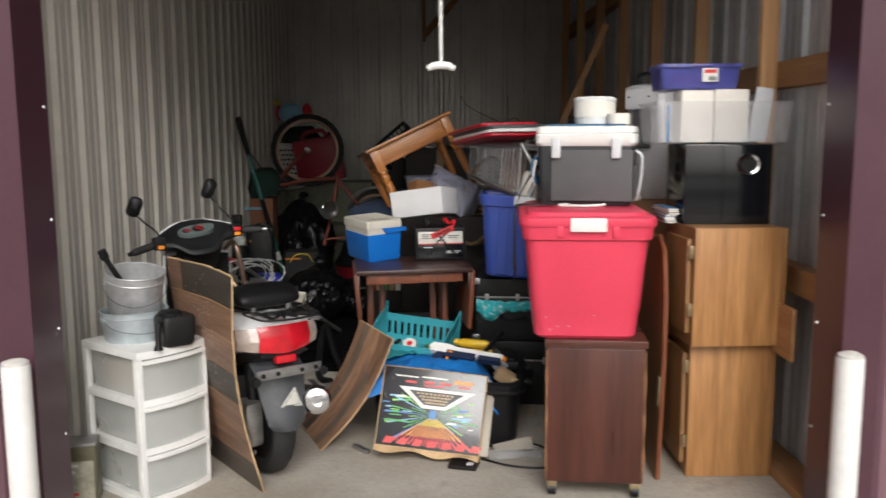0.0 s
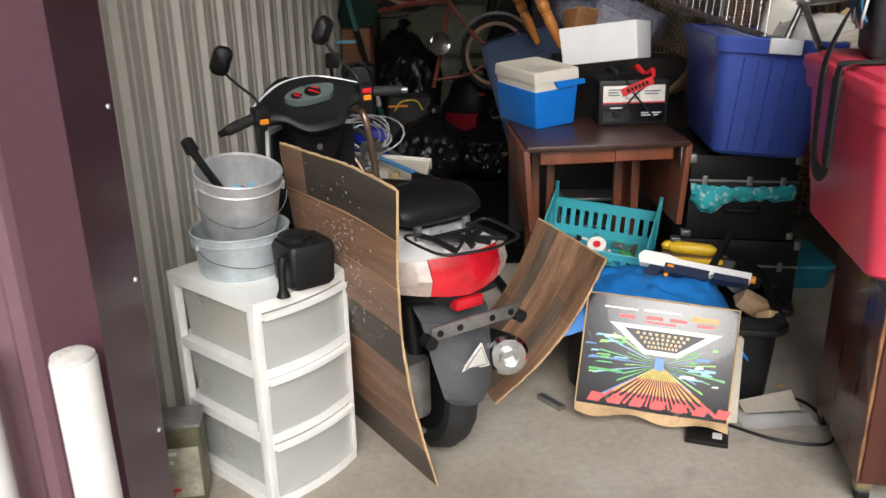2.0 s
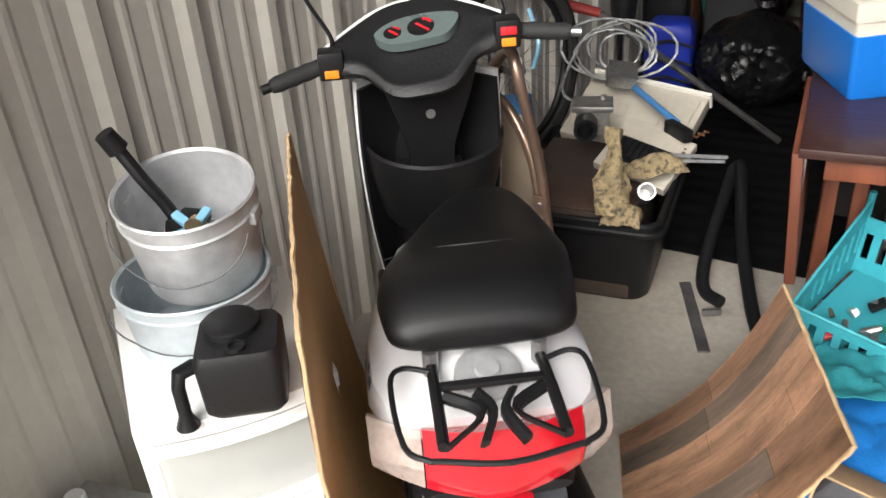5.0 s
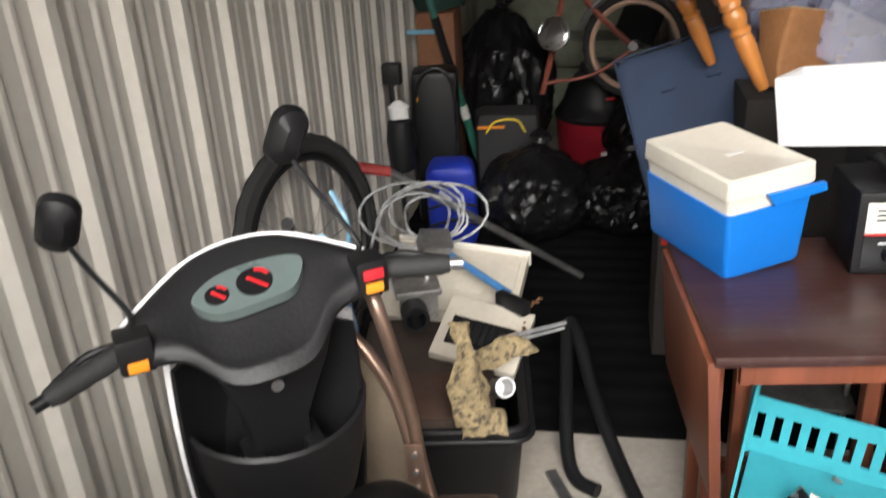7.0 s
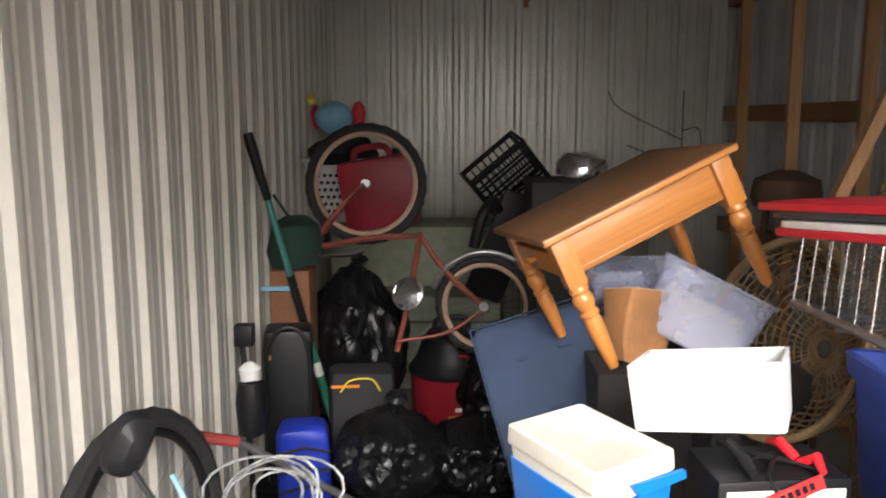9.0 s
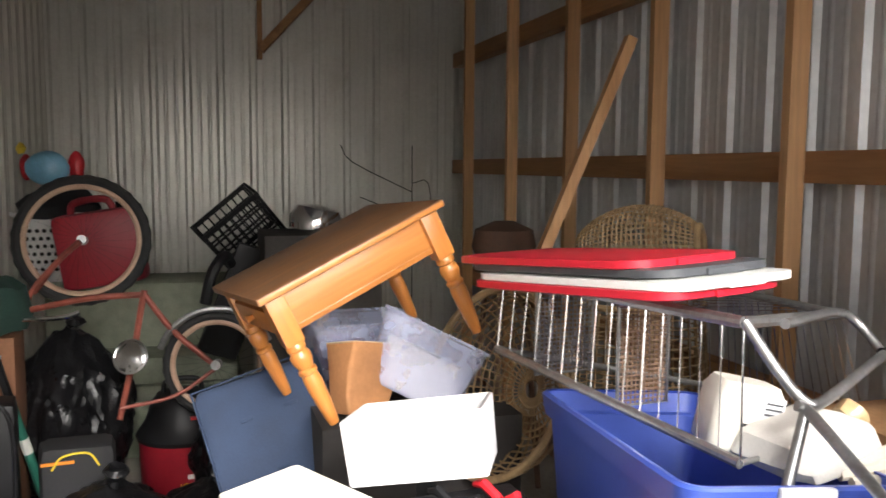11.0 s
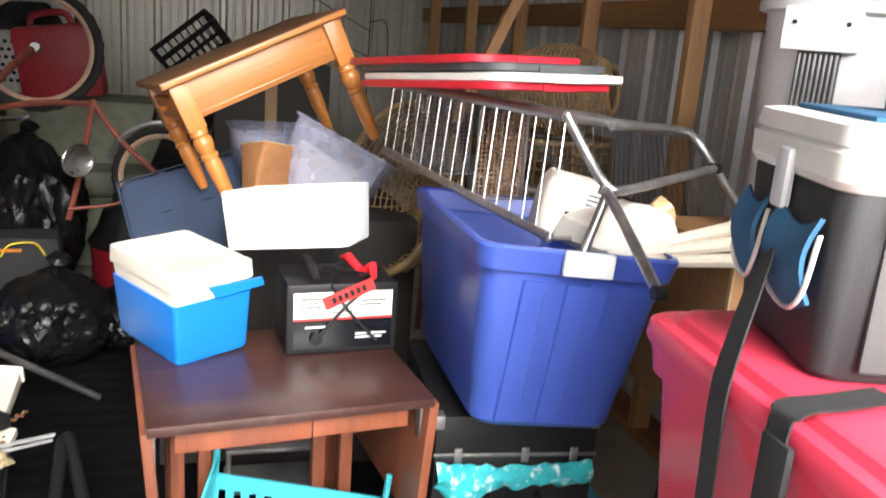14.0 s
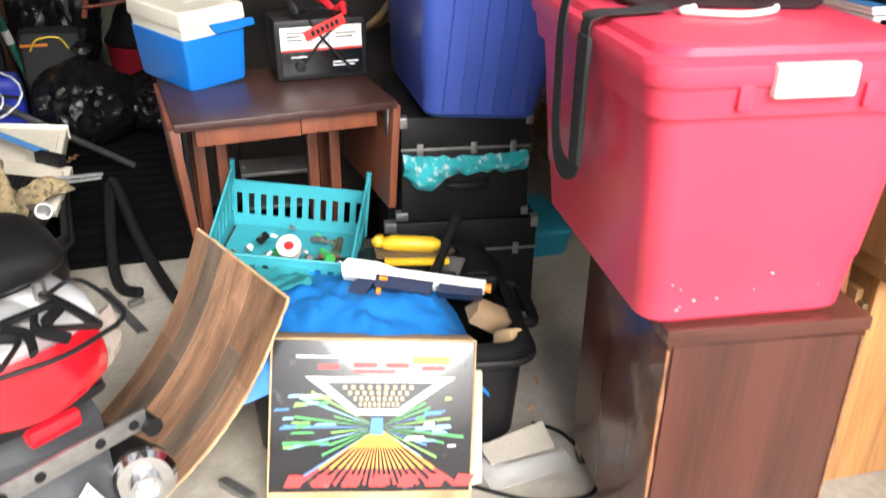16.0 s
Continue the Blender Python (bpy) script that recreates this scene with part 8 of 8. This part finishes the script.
def perforated(x, y, z, w, h, rz, mt):
    bm = bmesh.new()
    n, q = int(w / 0.011), int(h / 0.011)
    for i in range(n + 1):
        box(bm, -w / 2 + w * i / n - 0.0018, -0.0008, 0, -w / 2 + w * i / n + 0.0018, 0.0008, h)
    for j in range(q + 1):
        box(bm, -w / 2, -0.0009, h * j / q - 0.0018, w / 2, 0.0009, h * j / q + 0.0018)
    p = thing("perforated_panel", "perforated steel mesh panel inside the trolley", "panel", pose(x, y, z, 0, 0, rz), "mesh panels in the trolley")
    tagged(part("mesh", bm, mt, p, smooth=False), kind="stuff")
    part("border", T([(-w / 2, 0, 0), (w / 2, 0, 0), (w / 2, 0, h), (-w / 2, 0, h)], 0.005, 6, True), M_STEELD, p)


perforated(0.375, 4.72, 1.09, 0.16, 0.21, 5, M_STEELD)
perforated(0.455, 4.48, 1.07, 0.13, 0.22, 5, mat("rusty_mesh", (0.30, 0.19, 0.13), 0.6, 0.5, 0.25, 14, 80, 0.2))

# chrome chair legs resting on the trolley
cg = thing("chrome_chair", "upturned chrome tube chair frame", "chair")
for pts in ([C1 + Vector((0, 0, 0.004)), (0.505, 4.10, 1.235), (0.535, 4.06, 1.185), (0.60, 4.08, 1.178), (0.945, 4.30, 1.195)], [(0.515, 4.055, 1.18), (0.53, 4.03, 1.165), (0.492, 3.75, 1.057)], [(0.60, 4.20, 1.295), (0.88, 4.38, 1.275), (0.925, 4.35, 1.245), (1.03, 4.31, 1.11), (1.08, 4.31, 1.10), (1.28, 4.35, 1.125)], [(0.47, 4.02, 1.03), (0.53, 4.05, 1.17)], [(0.95, 4.12, 1.04), (1.06, 4.30, 1.10)]):
    part("tube", T(smooth_path(pts, 5), 0.0105, 12), M_STEELD, cg)
for p in ((0.945, 4.30, 1.195), (0.492, 3.75, 1.057)):
    v = Vector(p)
    part("foot_cap", C(v - Vector((0.01, 0, 0)), v + Vector((0.012, 0, 0)), 0.0135), M_BLACKP, cg)

# lids stacked on the trolley
M_REDLID = mat("deep_red_lid", (0.58, 0.016, 0.034), 0.35, 0, 0.06, 5, 80, 0.06)
for k, (z, mtl, w, d, x, y, lab) in enumerate(((1.338, M_REDLID, 0.33, 0.62, 0.37, 4.47, "red plastic tote lid at the bottom of a stack"), (1.356, M_WPLAST, 0.34, 0.63, 0.385, 4.46, "white plastic tote lid in a stack"),
                                              (1.374, M_GREYP, 0.32, 0.62, 0.37, 4.50, "dark grey plastic tote lid in a stack"), (1.387, M_REDLID, 0.31, 0.60, 0.34, 4.54, "red plastic tote lid on top of a stack"))):
    l = thing("tote_lid", lab, "lid", Matrix.Translation((x, y, z)) @ Euler((radians(-4.5), radians(-1), radians(16))).to_matrix().to_4x4(), "stacked tote lids")
    part("panel", tub(bmesh.new(), [(w, d, 0), (w + 0.012, d + 0.012, 0.003), (w + 0.012, d + 0.012, 0.017), (w - 0.03, d - 0.03, 0.020)], 0.06, closed=True), mtl, l)
    part("latch", B(-0.05, -d / 2 - 0.012, 0.0, 0.05, -d / 2 - 0.003, 0.014, 0.003), mtl, l)

# jug, bag and poles in the blue tote
M_JUG = mat("off_white_jug", (0.70, 0.67, 0.60), 0.45, 0, 0.05, 6, 70, 0.06)
jg = thing("detergent_jug", "off-white plastic jug on its side with a label", "jug", Matrix.Translation((0.53, 4.26, 1.03)) @ Euler((radians(0), radians(12), radians(-10))).to_matrix().to_4x4())
part("body", tub(bmesh.new(), [(0.13, 0.10, 0), (0.145, 0.11, 0.015), (0.145, 0.11, 0.12), (0.12, 0.09, 0.145)], 0.025, closed=True), M_JUG, jg)
part("grip_recess", B(-0.02, -0.058, 0.01, -0.008, -0.054, 0.07, 0.002), M_BLACKM, jg)
part("label", B(0.015, -0.0575, 0.05, 0.06, -0.0555, 0.13, 0.001), M_GREYCAN, jg)
for k in range(6):
    part("print_bar", B(0.02, -0.0588, 0.06 + 0.011 * k, 0.055, -0.0576, 0.064 + 0.011 * k), M_GREYP, jg)
sk = thing("canvas_sack", "white canvas sack lying over the tote rim", "sack", Matrix.Translation((0.615, 4.14, 1.045)) @ Euler((0, radians(-6), radians(8))).to_matrix().to_4x4())
part("sack", lumps(lumps(tub(bmesh.new(), [(0.20, 0.18, 0), (0.23, 0.20, 0.02), (0.20, 0.18, 0.06), (0.12, 0.12, 0.08)], 0.04, closed=True), 0.012, 12), 0.005, 40), mat("white_canvas", (0.72, 0.70, 0.65), 0.85, 0, 0.06, 9, 150, 0.25), sk)
part("mouth", lumps(L([(0.0, 0), (0.03, 0), (0.035, 0.03), (0.02, 0.035), (0, 0.02)], 14, pose(0.10, 0.0, 0.05, 0, 70, 0)), 0.006, 30), PRINT["tan"], sk)
M_POLE = mat("cream_pole", (0.66, 0.60, 0.50), 0.55, 0, 0.08)
for k, (a, b) in enumerate((((0.60, 4.06, 1.05), (1.02, 4.02, 1.165)), ((0.61, 4.05, 1.045), (1.02, 4.0, 1.115)), ((0.62, 4.03, 1.035), (1.02, 3.98, 1.065)))):
    p = thing("cream_pole", "cream canvas-wrapped pole across the tote", "pole", None, "cream poles across the tote")
    part("shaft", T([a, Vector(a).lerp(Vector(b), 0.5) + Vector((0, 0, -0.006)), b], [0.012, 0.016, 0.015], 8), M_POLE, p)
    part("tie", C(Vector(a).lerp(Vector(b), 0.55), Vector(a).lerp(Vector(b), 0.57), 0.018, seg=10), M_WPLAST, p)

# loose brace leaning between the studs, and the truss tie at the back
solo("timber_brace", T([(0.80, 6.0, 1.10), (1.27, 6.05, 2.14)], 0.032, 4), M_PINE, "loose pine brace leaning on the studs", "timber", kind="structure")
tr = tagged(empty("roof_truss"), "dark timber truss end by the back wall", "truss", kind="structure")
part("post", B(-0.05, BY - 0.10, 2.36, -0.015, BY - 0.045, 3.0, 0.002), M_PINEY, tr)
part("tie", T([(-0.03, BY - 0.12, 2.42), (0.5, BY - 0.12, 3.0)], 0.04, 4), M_PINEY, tr)
M_DSHADE = mat("dark_lampshade", (0.10, 0.05, 0.03), 0.8, 0, 0.15)
ls = thing("round_stool", "round brown stool top behind the hamper", "stool", pose(0.92, 6.6, 0))
part("seat", L([(0, 1.18), (0.14, 1.18), (0.155, 1.22), (0.14, 1.30), (0.05, 1.34), (0, 1.34)], 24), M_DSHADE, ls)
for k in range(3):
    a = k * 2.1
    part("leg", T([(0.1 * math.cos(a), 0.1 * math.sin(a), 1.18), (0.2 * math.cos(a), 0.2 * math.sin(a), 0)], 0.016, 8), M_DSHADE, ls)
ws = thing("bare_branch_stand", "thin dark wire stand behind the pine table", "stand", pose(0.72, 7.6, 0))
for pts in ([(0, 0, 0), (0, 0, 1.72)], [(0, 0, 1.45), (-0.35, 0, 1.62), (-0.42, 0, 1.72)], [(0, 0, 1.3), (-0.3, 0.05, 1.42)], [(0, 0, 1.5), (0.1, 0, 1.5), (0.12, 0, 1.2)]):
    part("wire", T(smooth_path(pts, 3), 0.003, 6), M_BLACKP, ws)
